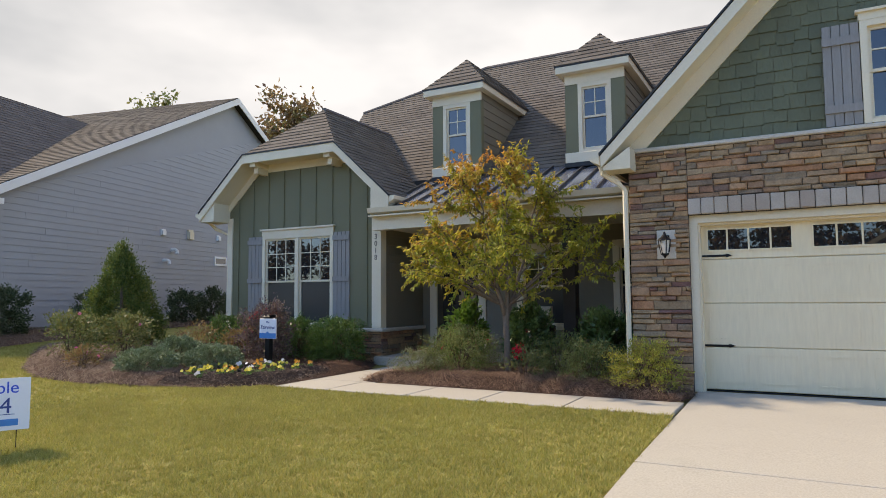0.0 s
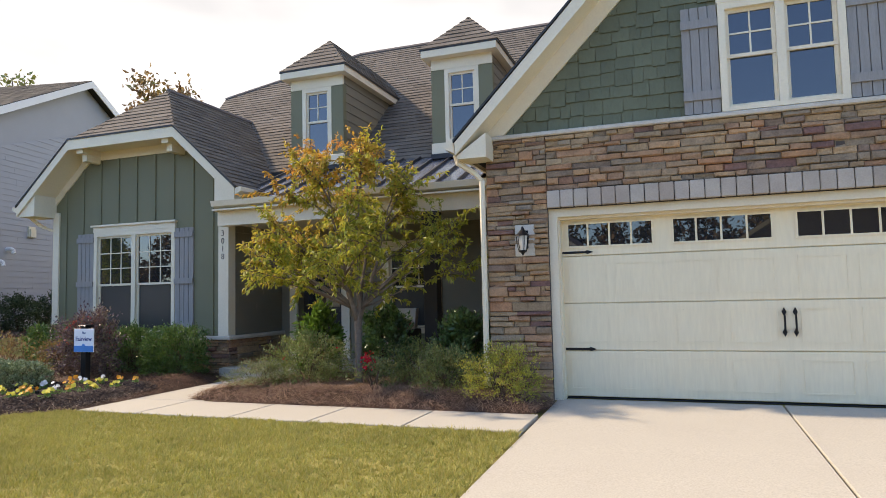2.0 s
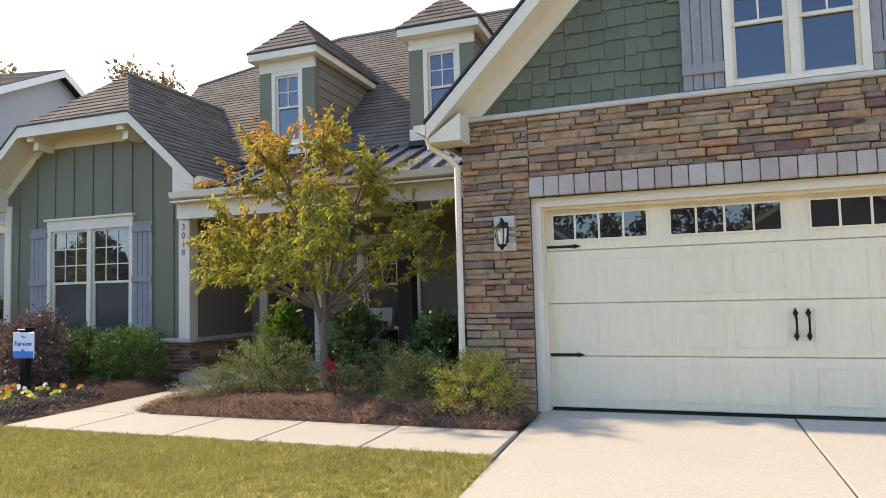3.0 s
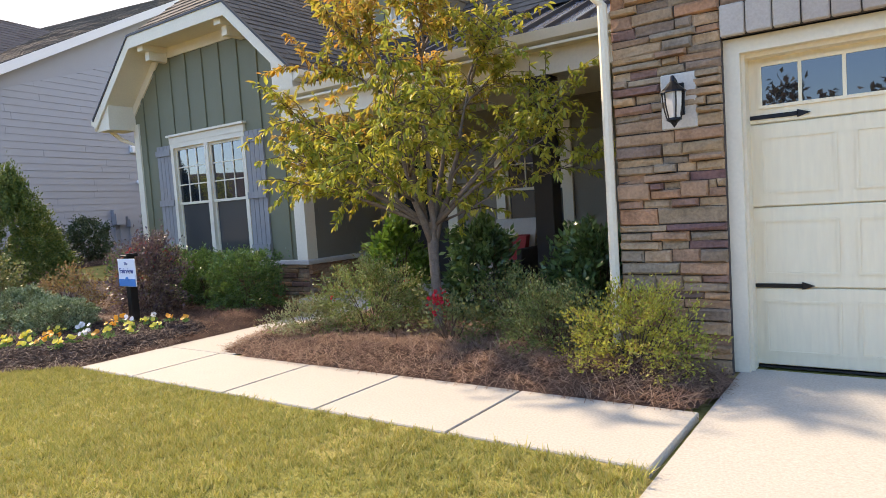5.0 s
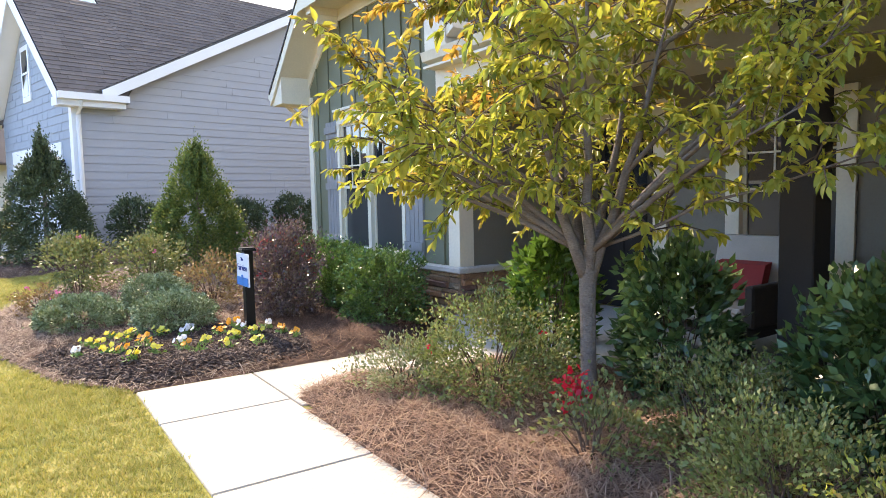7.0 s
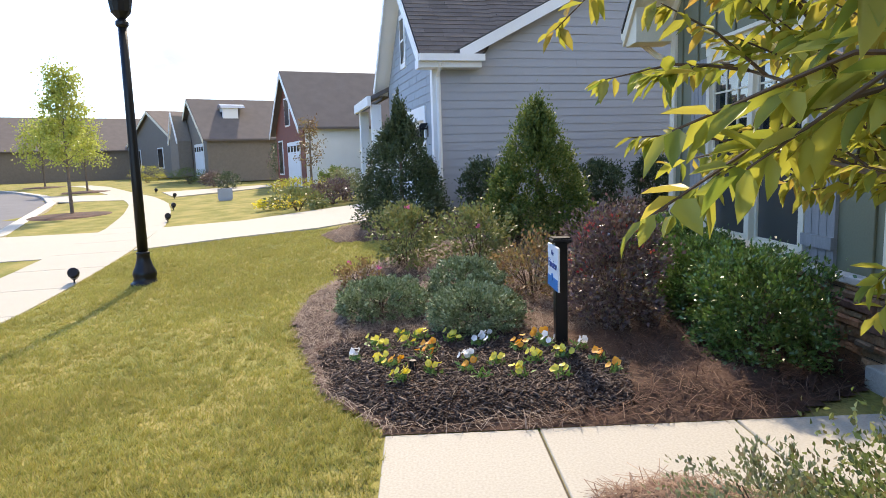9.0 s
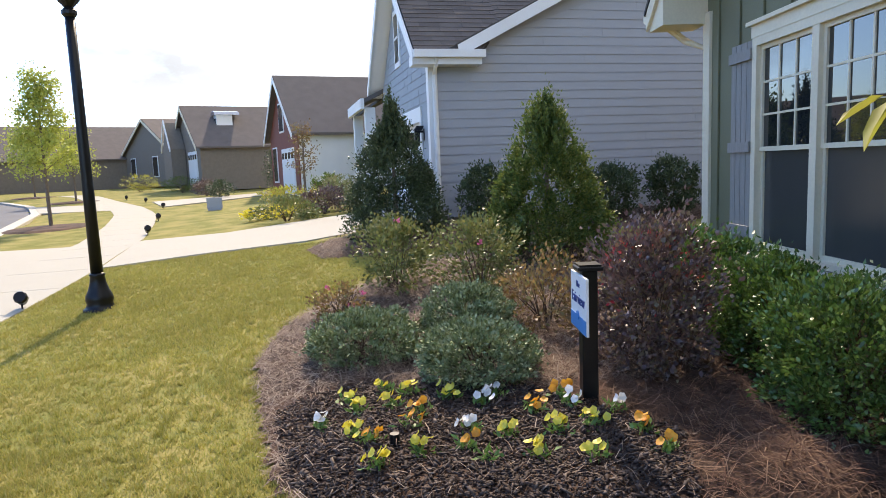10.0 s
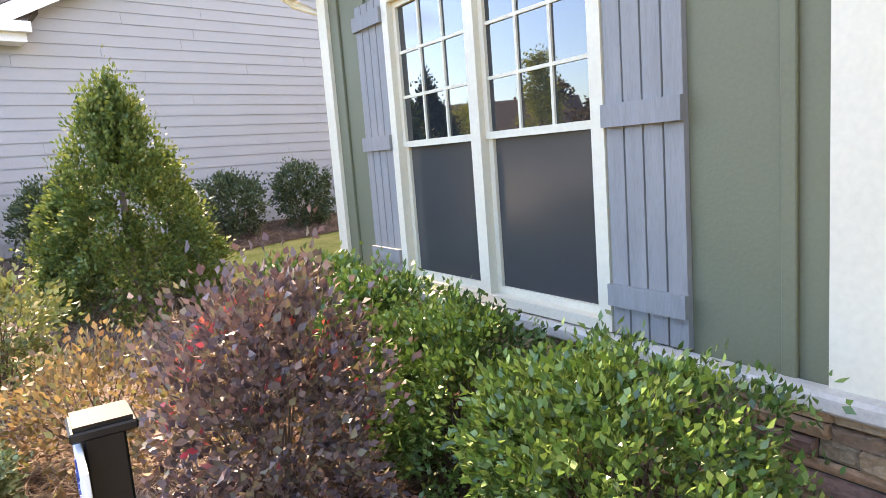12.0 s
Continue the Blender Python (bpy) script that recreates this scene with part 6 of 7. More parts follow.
build_shrub("abelia_shrub", "airy golden-green abelia at the driveway corner", (-1.16, 9.76), (0.42, 0.35, 0.56), 6500, (0.027, 0.015), LEAF_YELLOW, 181, group="abelia shrubs", **AB)
build_shrub("abelia_shrub", "airy green abelia with pale flowers", (-1.92, 10.02), (0.38, 0.34, 0.52), 5000, (0.027, 0.015), LEAF_ABELIA, 182, group="abelia shrubs", **AB)
build_shrub("abelia_shrub", "airy green abelia behind the straw", (-2.5, 10.5), (0.36, 0.34, 0.58), 4600, (0.027, 0.015), LEAF_ABELIA, 183, group="abelia shrubs", **AB)
knock = (0.52, 0.44, 0.68)
t = build_shrub("rose_bush", "loose green rose shrub with tiny red flowers", (-4.02, 10.25), knock, 9500, (0.028, 0.016), LEAF_ABELIA, 184, group="rose bushes", **AB)
sprinkle(t, "bloom", knock, 2, (0.025, 0.022), PETAL_RED, 185, 0.2, "small red flower", 6, 0.012)
build_shrub("abelia_shrub", "pale silvery low shrub at the walk corner", (-4.58, 9.92), (0.36, 0.32, 0.38), 3600, (0.028, 0.014), LEAF_PALE, 186, group="abelia shrubs", **AB)
redrose = (0.30, 0.26, 0.46)
t = build_shrub("rose_bush", "small rose bush with a red flower cluster", (-2.88, 9.98), redrose, 900, (0.036, 0.02), LEAF_ROSE, 187, group="rose bushes", **AB)
blooms = np.random.default_rng(188)
bc = blooms.normal(0, 1, (70, 3)) * np.array([0.038, 0.038, 0.06]) + np.array([-0.05, -0.05, 0.45])
bd = unit(blooms.normal(0, 1, (70, 3)))
v, q = kites(bc, bd, unit(np.cross(bd, blooms.normal(0, 1, (70, 3)))), np.full(70, 0.04), np.full(70, 0.036))
part("bloom", raw_mesh("bloom", v, q, PETAL_RED), PETAL_RED, t, "red flower cluster", local=True)

# ---- the turning tree in the island bed ----
tree = thing("cherry_tree", "young tree with green, gold and orange autumn leaves", "tree", (-3.38, 10.42, 0.02))
rt = random.Random(77)
TB = Vector((-3.33, 10.44, 0))
FORK = Vector((-3.34, 10.46, 1.03))
trunk_line = [(0, 0, -0.03, 0.085), (0, 0, 0.04, 0.066), (0.004, 0.0, 0.14, 0.058), (0.010, 0.0, 0.35, 0.053), (0.002, 0.006, 0.60, 0.051), (-0.008, 0.012, 0.82, 0.053), (-0.010, 0.018, 0.96, 0.060), (-0.010, 0.020, 1.06, 0.056), (-0.008, 0.022, 1.14, 0.030)]
part("trunk", Geo().tube([TB + Vector(q[:3]) for q in trunk_line], [q[3] * 0.9 for q in trunk_line], 14), BARK, tree, "grey-brown trunk, pale on the sunny side", smooth=True)
limbs, twig_lines = [], []
# five leaders from the fork, each bending up and out
leaders = []
for k in range(5):
    ang = k * 2 * math.pi / 5 + 0.5 + rt.uniform(-0.2, 0.2)
    reach, top = (0.42, 2.40) if k < 4 else (0.10, 2.80)
    e = FORK + Vector((math.cos(ang) * reach, math.sin(ang) * reach, top - 1.0 + rt.uniform(-0.2, 0.2)))
    m1 = FORK + Vector((math.cos(ang) * reach * 0.62, math.sin(ang) * reach * 0.62, 0.55))
    s0 = FORK + Vector((math.cos(ang) * 0.01, math.sin(ang) * 0.01, -0.10))
    pts = [s0 * (1 - t) ** 2 + m1 * 2 * t * (1 - t) + e * t * t for t in (0, 0.15, 0.3, 0.45, 0.6, 0.75, 0.9, 1.0)]
    pts = [p + Vector((rt.uniform(-0.02, 0.02), rt.uniform(-0.02, 0.02), 0)) * (i > 0) for i, p in enumerate(pts)]
    leaders.append(pts)
    part("limb", Geo().tube(pts, [0.038 * (1 - 0.82 * i / 7) for i in range(8)], 9), BARK, tree, smooth=True)
for pts in leaders:
    for j in range(16):
        i = rt.choice((2, 3, 4, 5, 6))
        b = pts[i].lerp(pts[i + 1], rt.random())
        out = Vector((rt.gauss(0, 0.8), rt.gauss(0, 0.8), rt.gauss(0.35, 0.4))).normalized()
        ln = rt.uniform(0.25, 0.5)
        twig_lines.append((b, b + out * ln * 0.5 + Vector((0, 0, 0.03)), b + out * ln + Vector((0, 0, -0.04))))
N_L = 22
for k in range(N_L):
    ang = k * 2.399 + rt.uniform(-0.25, 0.25)
    f = (k + 0.5) / N_L
    zt = 1.60 + 1.78 * f
    rad = 1.62 * (1 - f) ** 0.62 + 0.10
    tipp = Vector((-3.42 + math.cos(ang) * rad, 10.40 + math.sin(ang) * rad * 0.92, zt + rt.uniform(-0.1, 0.1)))
    lead = min(leaders, key=lambda q: (q[-1] - tipp).length_squared)
    below = [p for p in lead if p.z < tipp.z - 0.25] or [lead[0]]
    start = below[min(len(below) - 1, rt.choice((1, 2, 3)) if f < 0.5 else len(below) - 1)]
    mid = start.lerp(tipp, 0.45) + Vector((0, 0, 0.08 + 0.10 * f))
    pts = [start * (1 - t) ** 2 + mid * 2 * t * (1 - t) + tipp * t * t for t in (0, 0.15, 0.3, 0.45, 0.6, 0.75, 0.9, 1.0)]
    pts = [p + Vector((rt.uniform(-0.03, 0.03), rt.uniform(-0.03, 0.03), rt.uniform(-0.02, 0.02))) * (0 if i == 0 else 1) for i, p in enumerate(pts)]
    r0 = rt.uniform(0.010, 0.018)
    part("limb", Geo().tube(pts, [r0 * (1 - 0.85 * i / 7) for i in range(8)], 6), BARK, tree, smooth=True)
    for j in range(22):
        t = rt.uniform(0.18, 1.0)
        i = min(int(t * 7), 6)
        b = pts[i].lerp(pts[i + 1], t * 7 - i)
        out = (tipp - start).normalized() * 0.6 + Vector((rt.gauss(0, 0.7), rt.gauss(0, 0.7), rt.gauss(0.15, 0.45)))
        out.normalize()
        ln = rt.uniform(0.22, 0.50)
        e = b + out * ln + Vector((0, 0, -0.04))
        twig_lines.append((b, b + out * ln * 0.5 + Vector((0, 0, 0.03)), e))
# one long side shoot to the porch side
for e in (Vector((-1.95, 10.55, 2.12)), Vector((-2.05, 10.35, 1.78)), Vector((-1.9, 10.75, 2.35)), Vector((-4.95, 10.1, 2.0)), Vector((-4.9, 10.25, 1.62)), Vector((-4.10, 9.42, 1.80)), Vector((-4.22, 9.50, 1.60)), Vector((-4.05, 9.50, 1.95)), Vector((-4.3, 9.85, 1.5)), Vector((-4.55, 9.9, 1.8))):
    s0 = FORK + Vector((0, 0, 0.05))
    mid = s0.lerp(e, 0.5) + Vector((0, 0, 0.12))
    pts = [s0 * (1 - t) ** 2 + mid * 2 * t * (1 - t) + e * t * t for t in (0, 0.2, 0.4, 0.6, 0.8, 1.0)]
    part("limb", Geo().tube(pts, [0.022, 0.019, 0.015, 0.011, 0.007, 0.003], 6), BARK, tree, smooth=True)
    for j in range(12):
        t = rt.uniform(0.5, 1.0)
        i = min(int(t * 5), 4)
        b = pts[i].lerp(pts[i + 1], t * 5 - i)
        out = ((e - s0).normalized() * 0.7 + Vector((rt.gauss(0, 0.5), rt.gauss(0, 0.5), rt.gauss(0.2, 0.4)))).normalized()
        twig_lines.append((b, b + out * 0.15 + Vector((0, 0, 0.02)), b + out * 0.32))
tg = Geo()
for a, b, c in twig_lines:
    tg.tube([a, b, c], [0.005, 0.0035, 0.0015], 4, close=False)
part("twig_work", tg, TWIG, tree)["kind"] = "stuff"
lr = np.random.default_rng(78)
A = np.array([[tuple(p) for p in t] for t in twig_lines])
per = 26
tt = lr.uniform(0.12, 1.05, (len(A), per))
P = (A[:, None, 0] * ((1 - tt) ** 2)[..., None] + A[:, None, 1] * (2 * tt * (1 - tt))[..., None] + A[:, None, 2] * (tt ** 2)[..., None]).reshape(-1, 3)
along = np.repeat(unit(A[:, 2] - A[:, 0]), per, 0)
D = unit(along * 0.55 + lr.normal(0, 0.55, P.shape) + np.array([0, 0, -0.55]))
Sd = unit(np.cross(D, np.array([0, 0, 1.0]) + lr.normal(0, 0.35, P.shape)))
LL = lr.uniform(0.045, 0.088, len(P))
UP = np.cross(Sd, D)
n = len(P)
V = np.empty((n, 6, 3))
W2 = (LL * lr.uniform(0.17, 0.23, n))[:, None]
L1 = LL[:, None]
V[:, 0] = P
V[:, 1] = P + D * L1 * 0.32 + Sd * W2 + UP * W2 * 0.5
V[:, 2] = P + D * L1 * 0.70 + Sd * W2 * 0.72 + UP * W2 * 0.2
V[:, 3] = P + D * L1 - UP * L1 * 0.10
V[:, 4] = P + D * L1 * 0.70 - Sd * W2 * 0.72 + UP * W2 * 0.2
V[:, 5] = P + D * L1 * 0.32 - Sd * W2 + UP * W2 * 0.5
kk = np.arange(n)[:, None] * 6
part("crown", raw_mesh("crown", V.reshape(-1, 3), np.concatenate([kk + [0, 1, 2, 3], kk + [0, 3, 4, 5]]), LEAF_TREE), LEAF_TREE, tree, "green leaves turning gold and orange")

# ---- pansies ----
PANSIES = ((-7.25, 8.14, "w"), (-7.61, 8.27, "y"), (-6.63, 8.48, "y"), (-6.76, 8.69, "y"), (-6.70, 9.29, "y"), (-6.69, 9.94, "o"), (-7.17, 9.83, "w"), (-7.26, 9.34, "o"), (-7.55, 8.86, "y"), (-6.67, 9.02, "g"), (-6.91, 8.43, "o"), (-6.67, 9.55, "y"),
           (-7.45, 8.52, "y"), (-7.30, 8.66, "o"), (-7.62, 8.62, "y"), (-7.12, 8.62, "o"), (-7.35, 9.05, "w"), (-7.05, 8.98, "w"), (-6.98, 9.15, "y"), (-7.30, 9.62, "w"), (-7.05, 9.62, "y"), (-7.48, 9.15, "w"), (-7.02, 8.30, "y"), (-6.92, 9.85, "o"), (-6.95, 9.38, "y"), (-7.40, 8.30, "y"), (-6.86, 8.92, "o"), (-7.42, 9.55, "o"), (-7.75, 8.45, "y"))
for k, (x, y, c) in enumerate(PANSIES):
    r = np.random.default_rng(300 + k)
    x, y = x + float(r.normal(0, 0.02)), y + float(r.normal(0, 0.02))
    z = float(bed_height(np.array([x]), np.array([y]), BED_LEFT, 0.07)[0])
    col = {"y": "yellow", "o": "orange", "w": "white", "g": "green, out of flower,"}[c]
    th = thing("pansy", "small %s pansy plant in dark bark mulch" % col, "flower", (x, y, z), "pansies in the bed")
    m = 34
    d = unit(r.normal(0, 1, (m, 3)) + np.array([0, 0, 0.9]))
    s = unit(np.cross(d, r.normal(0, 1, (m, 3))))
    p = r.normal(0, 1, (m, 3)) * np.array([0.03, 0.03, 0.012]) + np.array([0, 0, 0.02])
    v, q = kites(p, d, s, r.uniform(0.035, 0.065, m), r.uniform(0.016, 0.026, m))
    v[:, 2] = np.maximum(v[:, 2], -0.005)
    part("leaves", raw_mesh("leaves", v, q, LEAF_PANSY), LEAF_PANSY, th, local=True)
    if c == "g":
        continue
    pm = {"y": PETAL_Y, "o": PETAL_O, "w": PETAL_W}[c]
    for b in range(int(r.integers(4, 8))):
        cx, cy, cz = float(r.normal(0, 0.032)), float(r.normal(0, 0.032)), float(r.uniform(0.06, 0.10))
        face = unit(np.array([[r.normal(0.3, 0.5), r.normal(-0.5, 0.4), 0.7]]))[0]
        u = unit(np.cross(face, [[0.1, 0.2, 1.0]]))[0]
        w = np.cross(face, u)
        vs, fs = [], []
        for j in range(5):
            a = j * 2 * math.pi / 5 + 0.3
            o = u * math.cos(a) + w * math.sin(a)
            t2 = -u * math.sin(a) + w * math.cos(a)
            c0 = np.array([cx, cy, cz])
            base = len(vs)
            vs += [c0, c0 + o * 0.017 + t2 * 0.016 + face * 0.004, c0 + o * 0.027 + face * 0.003 * j, c0 + o * 0.017 - t2 * 0.016 + face * 0.004]
            fs.append([base, base + 1, base + 2, base + 3])
        part("flower", raw_mesh("flower", np.array(vs), np.array(fs), pm), pm, th, "%s petals" % col, local=True)

# ---- signs ----
post = thing("sign_post", "black square post with a small white and blue sign", "sign", (-7.38, 9.71, 0.0))
PX, PYY = -7.38, 9.71
part("post", Geo().box(PX - 0.047, PYY - 0.047, -0.02, PX + 0.047, PYY + 0.047, 0.92, 0.006), BLACK, post)
part("cap", Geo().box(PX - 0.075, PYY - 0.075, 0.92, PX + 0.075, PYY + 0.075, 0.945, 0.005).prism([(PX - 0.065, PYY - 0.065, 0.945), (PX + 0.065, PYY - 0.065, 0.945), (PX + 0.065, PYY + 0.065, 0.945), (PX - 0.065, PYY + 0.065, 0.945)], (0, 0, 0.012)), BLACK, post, "flat black post cap")
sx0, sx1, sy = -7.535, -7.165, PYY - 0.062
panel = part("sign_panel", Geo().box(sx0, sy - 0.004, 0.565, sx1, sy + 0.012, 0.90, 0.002), SIGNWHITE, post, "white sign panel")
part("band", Geo().box(sx0 + 0.002, sy - 0.007, 0.568, sx1 - 0.002, sy - 0.004, 0.655), SIGNBLUE, panel, "blue band with a pale wave")
part("emblem", Geo().tube([((sx0 + sx1) / 2, sy - 0.012, 0.655), ((sx0 + sx1) / 2, sy - 0.006, 0.655)], [0.028, 0.028], 14), SIGNBLUE, panel)
lettering("letters", "The", 0.050, pose((sx0 + sx1) / 2, sy - 0.006, 0.825, 90), INK, panel, "dark blue letters")
lettering("letters", "Fairview", 0.092, pose((sx0 + sx1) / 2, sy - 0.006, 0.725, 90), INK, panel, "dark blue letters")

yx, yy = -5.74, 4.83
yz = float(ground_z(yx, yy))
ysign = thing("yard_sign", "white corrugated yard sign with blue lettering on wire legs", "sign", (yx, yy, yz))
YM = pose(yx, yy, yz - 0.13, 0, 0, 60)


def ypart(name, geo, mat, parent, label=""):
    geo.v = [tuple(YM @ Vector(p)) for p in geo.v]
    return part(name, geo, mat, parent, label)


yp = ypart("sign_panel", Geo().box(-0.61, -0.004, 0.30, 0.0, 0.004, 0.77), SIGNWHITE, ysign, "white panel")
for x in (-0.48, -0.10):
    ypart("wire_leg", Geo().tube([(x, 0.006, -0.05), (x, 0.006, 0.60)], [0.004, 0.004], 6), BLACK, ysign)
ypart("wire_leg", Geo().tube([(-0.48, 0.006, 0.12), (-0.10, 0.006, 0.12)], [0.004, 0.004], 6), BLACK, ysign)
lettering("letters", "able", 0.15, YM @ pose(-0.21, -0.006, 0.635, 90), BLUEINK, yp, "bold blue letters")
lettering("letters", "54", 0.20, YM @ pose(-0.24, -0.006, 0.455, 90), INK, yp, "hand-drawn dark numerals")
ypart("rule", Geo().box(-0.56, -0.006, 0.44, -0.12, -0.004, 0.446), INK, yp)
ypart("mark", Geo().box(-0.34, -0.006, 0.34, -0.09, -0.004, 0.40), SIGNBLUE, yp, "blue printed mark")
ypart("mark", Geo().box(-0.44, -0.006, 0.33, -0.37, -0.004, 0.41), LEAF_PANSY, yp, "green printed mark")

# ---- lamp post and ground spots ----
lxp, lyp = -11.80, 4.69
lzp = float(ground_z(lxp, lyp)) - 0.03
lampp = thing("street_lamp", "black fluted street lamp post with a flared base", "lamp", (lxp, lyp, lzp))
part("base", Geo().lathe([(0.20, 0.0), (0.20, 0.03), (0.17, 0.05), (0.15, 0.10), (0.165, 0.15), (0.155, 0.20), (0.12, 0.27), (0.095, 0.36), (0.085, 0.44), (0.095, 0.46), (0.075, 0.48)], 20, (lxp, lyp, lzp)), BLACK, lampp, smooth=True)
part("pole", Geo().lathe([(0.072, 0.46), (0.066, 1.5), (0.058, 2.6), (0.055, 3.6)], 16, (lxp, lyp, lzp)), BLACK, lampp, smooth=True)
part("collar", Geo().lathe([(0.06, 3.55), (0.085, 3.58), (0.085, 3.62), (0.05, 3.66)], 16, (lxp, lyp, lzp)), BLACK, lampp)
part("lantern", Geo().lathe([(0.05, 3.66), (0.13, 3.75), (0.17, 4.0), (0.10, 4.1), (0.15, 4.14), (0.05, 4.3), (0.0, 4.4)], 12, (lxp, lyp, lzp)), BLACK, lampp)
for k, (x, y) in enumerate(((-12.3, 3.43), (-20.4, 1.83), (-25.1, 0.28), (-31.4, -1.95), (-36.2, -4.6), (-39.6, -7.0))):
    z = float(ground_z(x, y)) - 0.03
    th = thing("ground_spotlight", "small black landscape spotlight on a stake beside the sidewalk", "spotlight", (x, y, z), "landscape spotlights")
    part("stake", Geo().tube([(x, y, z - 0.03), (x, y, z + 0.10)], [0.012, 0.012], 6), BLACK, th)
    part("head", Geo().tube([(x - 0.10, y - 0.05, z + 0.10), (x - 0.02, y, z + 0.16), (x + 0.10, y + 0.05, z + 0.20), (x + 0.13, y + 0.06, z + 0.215)], [0.05, 0.075, 0.085, 0.07], 10), BLACK, th)
th = thing("path_light", "small black path light stake among the pansies", "spotlight", (-6.88, 8.55, 0.02))
part("stake", Geo().tube([(-6.88, 8.55, 0.0), (-6.88, 8.55, 0.15)], [0.012, 0.012], 6), BLACK, th)
part("head", Geo().tube([(-6.88, 8.55, 0.13), (-6.88, 8.55, 0.18)], [0.03, 0.026], 10), BLACK, th)


# ---- houses down the street ----
def simple_house(name_label, at, turn, w, depth, wall_h, rise, wall_mat, roof_mat, side_mat, gable_front=True, garage=True, windows=()):
    """A house with gable front facing local -y; each opening is a part."""
    x, y, z = at
    th = thing("house", name_label, "house", (x, y, z), "houses along the street")
    T = pose(x, y, z, 0, 0, turn)

    def lp(name, g, mat, parent=th, label=""):
        g.v = [tuple(T @ Vector(p)) for p in g.v]
        return part(name, g, mat, parent, label)

    lp("side_wall", Geo().prism([(0, 0, -0.4), (w, 0, -0.4), (w, depth, -0.4), (0, depth, -0.4)], (0, 0, wall_h + 0.4)), side_mat)
    lp("front_wall", Geo().prism([(0, 0, 0), (w, 0, 0), (w, 0, wall_h), (w / 2, 0, wall_h + rise * 0.97), (0, 0, wall_h)], (0, -0.06, 0)), wall_mat)
    for s, e in ((1, -0.35), (-1, w + 0.35)):
        zz = wall_h - 0.35 * rise / (w / 2)
        lp("roof", Geo().prism([(e, -0.35, zz), (e, depth + 0.3, zz), (w / 2, depth + 0.3, wall_h + rise), (w / 2, -0.35, wall_h + rise)], (0, 0, 0.12)), roof_mat)
        lp("rake_board", Geo().prism([(e, -0.36, zz - 0.18), (e, -0.36, zz + 0.08), (w / 2, -0.36, wall_h + rise + 0.08), (w / 2, -0.36, wall_h + rise - 0.18)], (0, -0.03, 0)), WHITE if side_mat is not TANBRICK else CREAM)
    for a, z0, b, z1, kind in windows:
        if kind == "garage":
            d = lp("garage_door", Geo().box(a, -0.10, z0, b, -0.05, z1), WHITE)
            for k in range(4):
                q0 = a + (b - a) * (k + 0.15) / 4
                lp("pane", Geo().box(q0, -0.11, z1 - 0.5, q0 + (b - a) * 0.17, -0.10, z1 - 0.2), GLASS, d)
        else:
            f = lp("window", Geo().box(a - 0.08, -0.10, z0 - 0.08, b + 0.08, -0.05, z1 + 0.08), WHITE)
            for k in range(2):
                lp("pane", Geo().box(a + (b - a) * k / 2 + 0.02, -0.115, z0, a + (b - a) * (k + 1) / 2 - 0.02, -0.10, z1), GLASS, f)
    return th, T, lp


# brick house with white lap side
bh, bT, blp = simple_house("red brick house with white lap-sided flank and dark roof", (-40.5, 0.75, 0.52), 22, 7.0, 13.0, 2.95, 2.75, BRICK, ROOF2, WHITE, windows=[(3.2, 0.0, 6.2, 2.2, "garage"), (3.0, 3.1, 4.0, 4.4, "win"), (0.8, 0.6, 1.8, 2.3, "win")])
# taupe house with dormer
th3, _, tlp = simple_house("taupe brick house with white garage and metal-roofed dormer", (-51.6, -8.35, 1.03), 30, 7.5, 12.0, 2.45, 2.6, TANBRICK, ROOF2, TANBRICK, windows=[(4.0, 0.0, 6.6, 2.1, "garage"), (1.2, 0.6, 2.2, 2.1, "win")])
dg = tlp("dormer", Geo().box(5.0, 1.5, 3.0, 5.8, 2.5, 4.45), WHITE, th3, "white dormer under a bright metal roof")
tlp("pane", Geo().box(5.2, 1.47, 3.5, 5.6, 1.5, 4.2), GLASS, dg)
tlp("dormer_roof", Geo().prism([(4.85, 1.35, 4.42), (5.95, 1.35, 4.42), (5.8, 1.35, 4.6), (5.4, 1.35, 4.7), (5.0, 1.35, 4.6)], (0, 1.6, 0)), METALROOF, th3)
tlp("porch_gable", Geo().prism([(0.4, -0.1, 0.0), (3.2, -0.1, 0.0), (3.2, -0.1, 2.4), (1.8, -0.1, 4.2), (0.4, -0.1, 2.4)], (0, -0.9, 0)), TANBRICK, th3, "small front gable with pale trim")
for sx in (1, -1):
    tlp("porch_rake", Geo().prism([(1.8 + sx * 1.6, -1.05, 2.2), (1.8 + sx * 1.6, -1.05, 2.4), (1.8, -1.05, 4.4), (1.8, -1.05, 4.2)], (0, -0.08, 0)), WHITE, th3)
th4, _, flp = simple_house("dark grey house beyond with low brown roof", (-70, -20, 1.2), 40, 13.0, 14.0, 2.6, 3.0, TANBRICK, ROOF2, TANBRICK, windows=[(2, 0.5, 3.2, 2.2, "win"), (8, 0.5, 9.2, 2.2, "win")])
th5, _, _ = simple_house("long brown-roofed house at the bend of the street", (-66.9, -44.7, 1.0), 35, 12.0, 26.0, 2.6, 3.3, TANBRICK, ROOF2, TANBRICK, windows=[(3, 0.5, 4.4, 2.2, "win"), (12, 0.5, 13.4, 2.2, "win")])
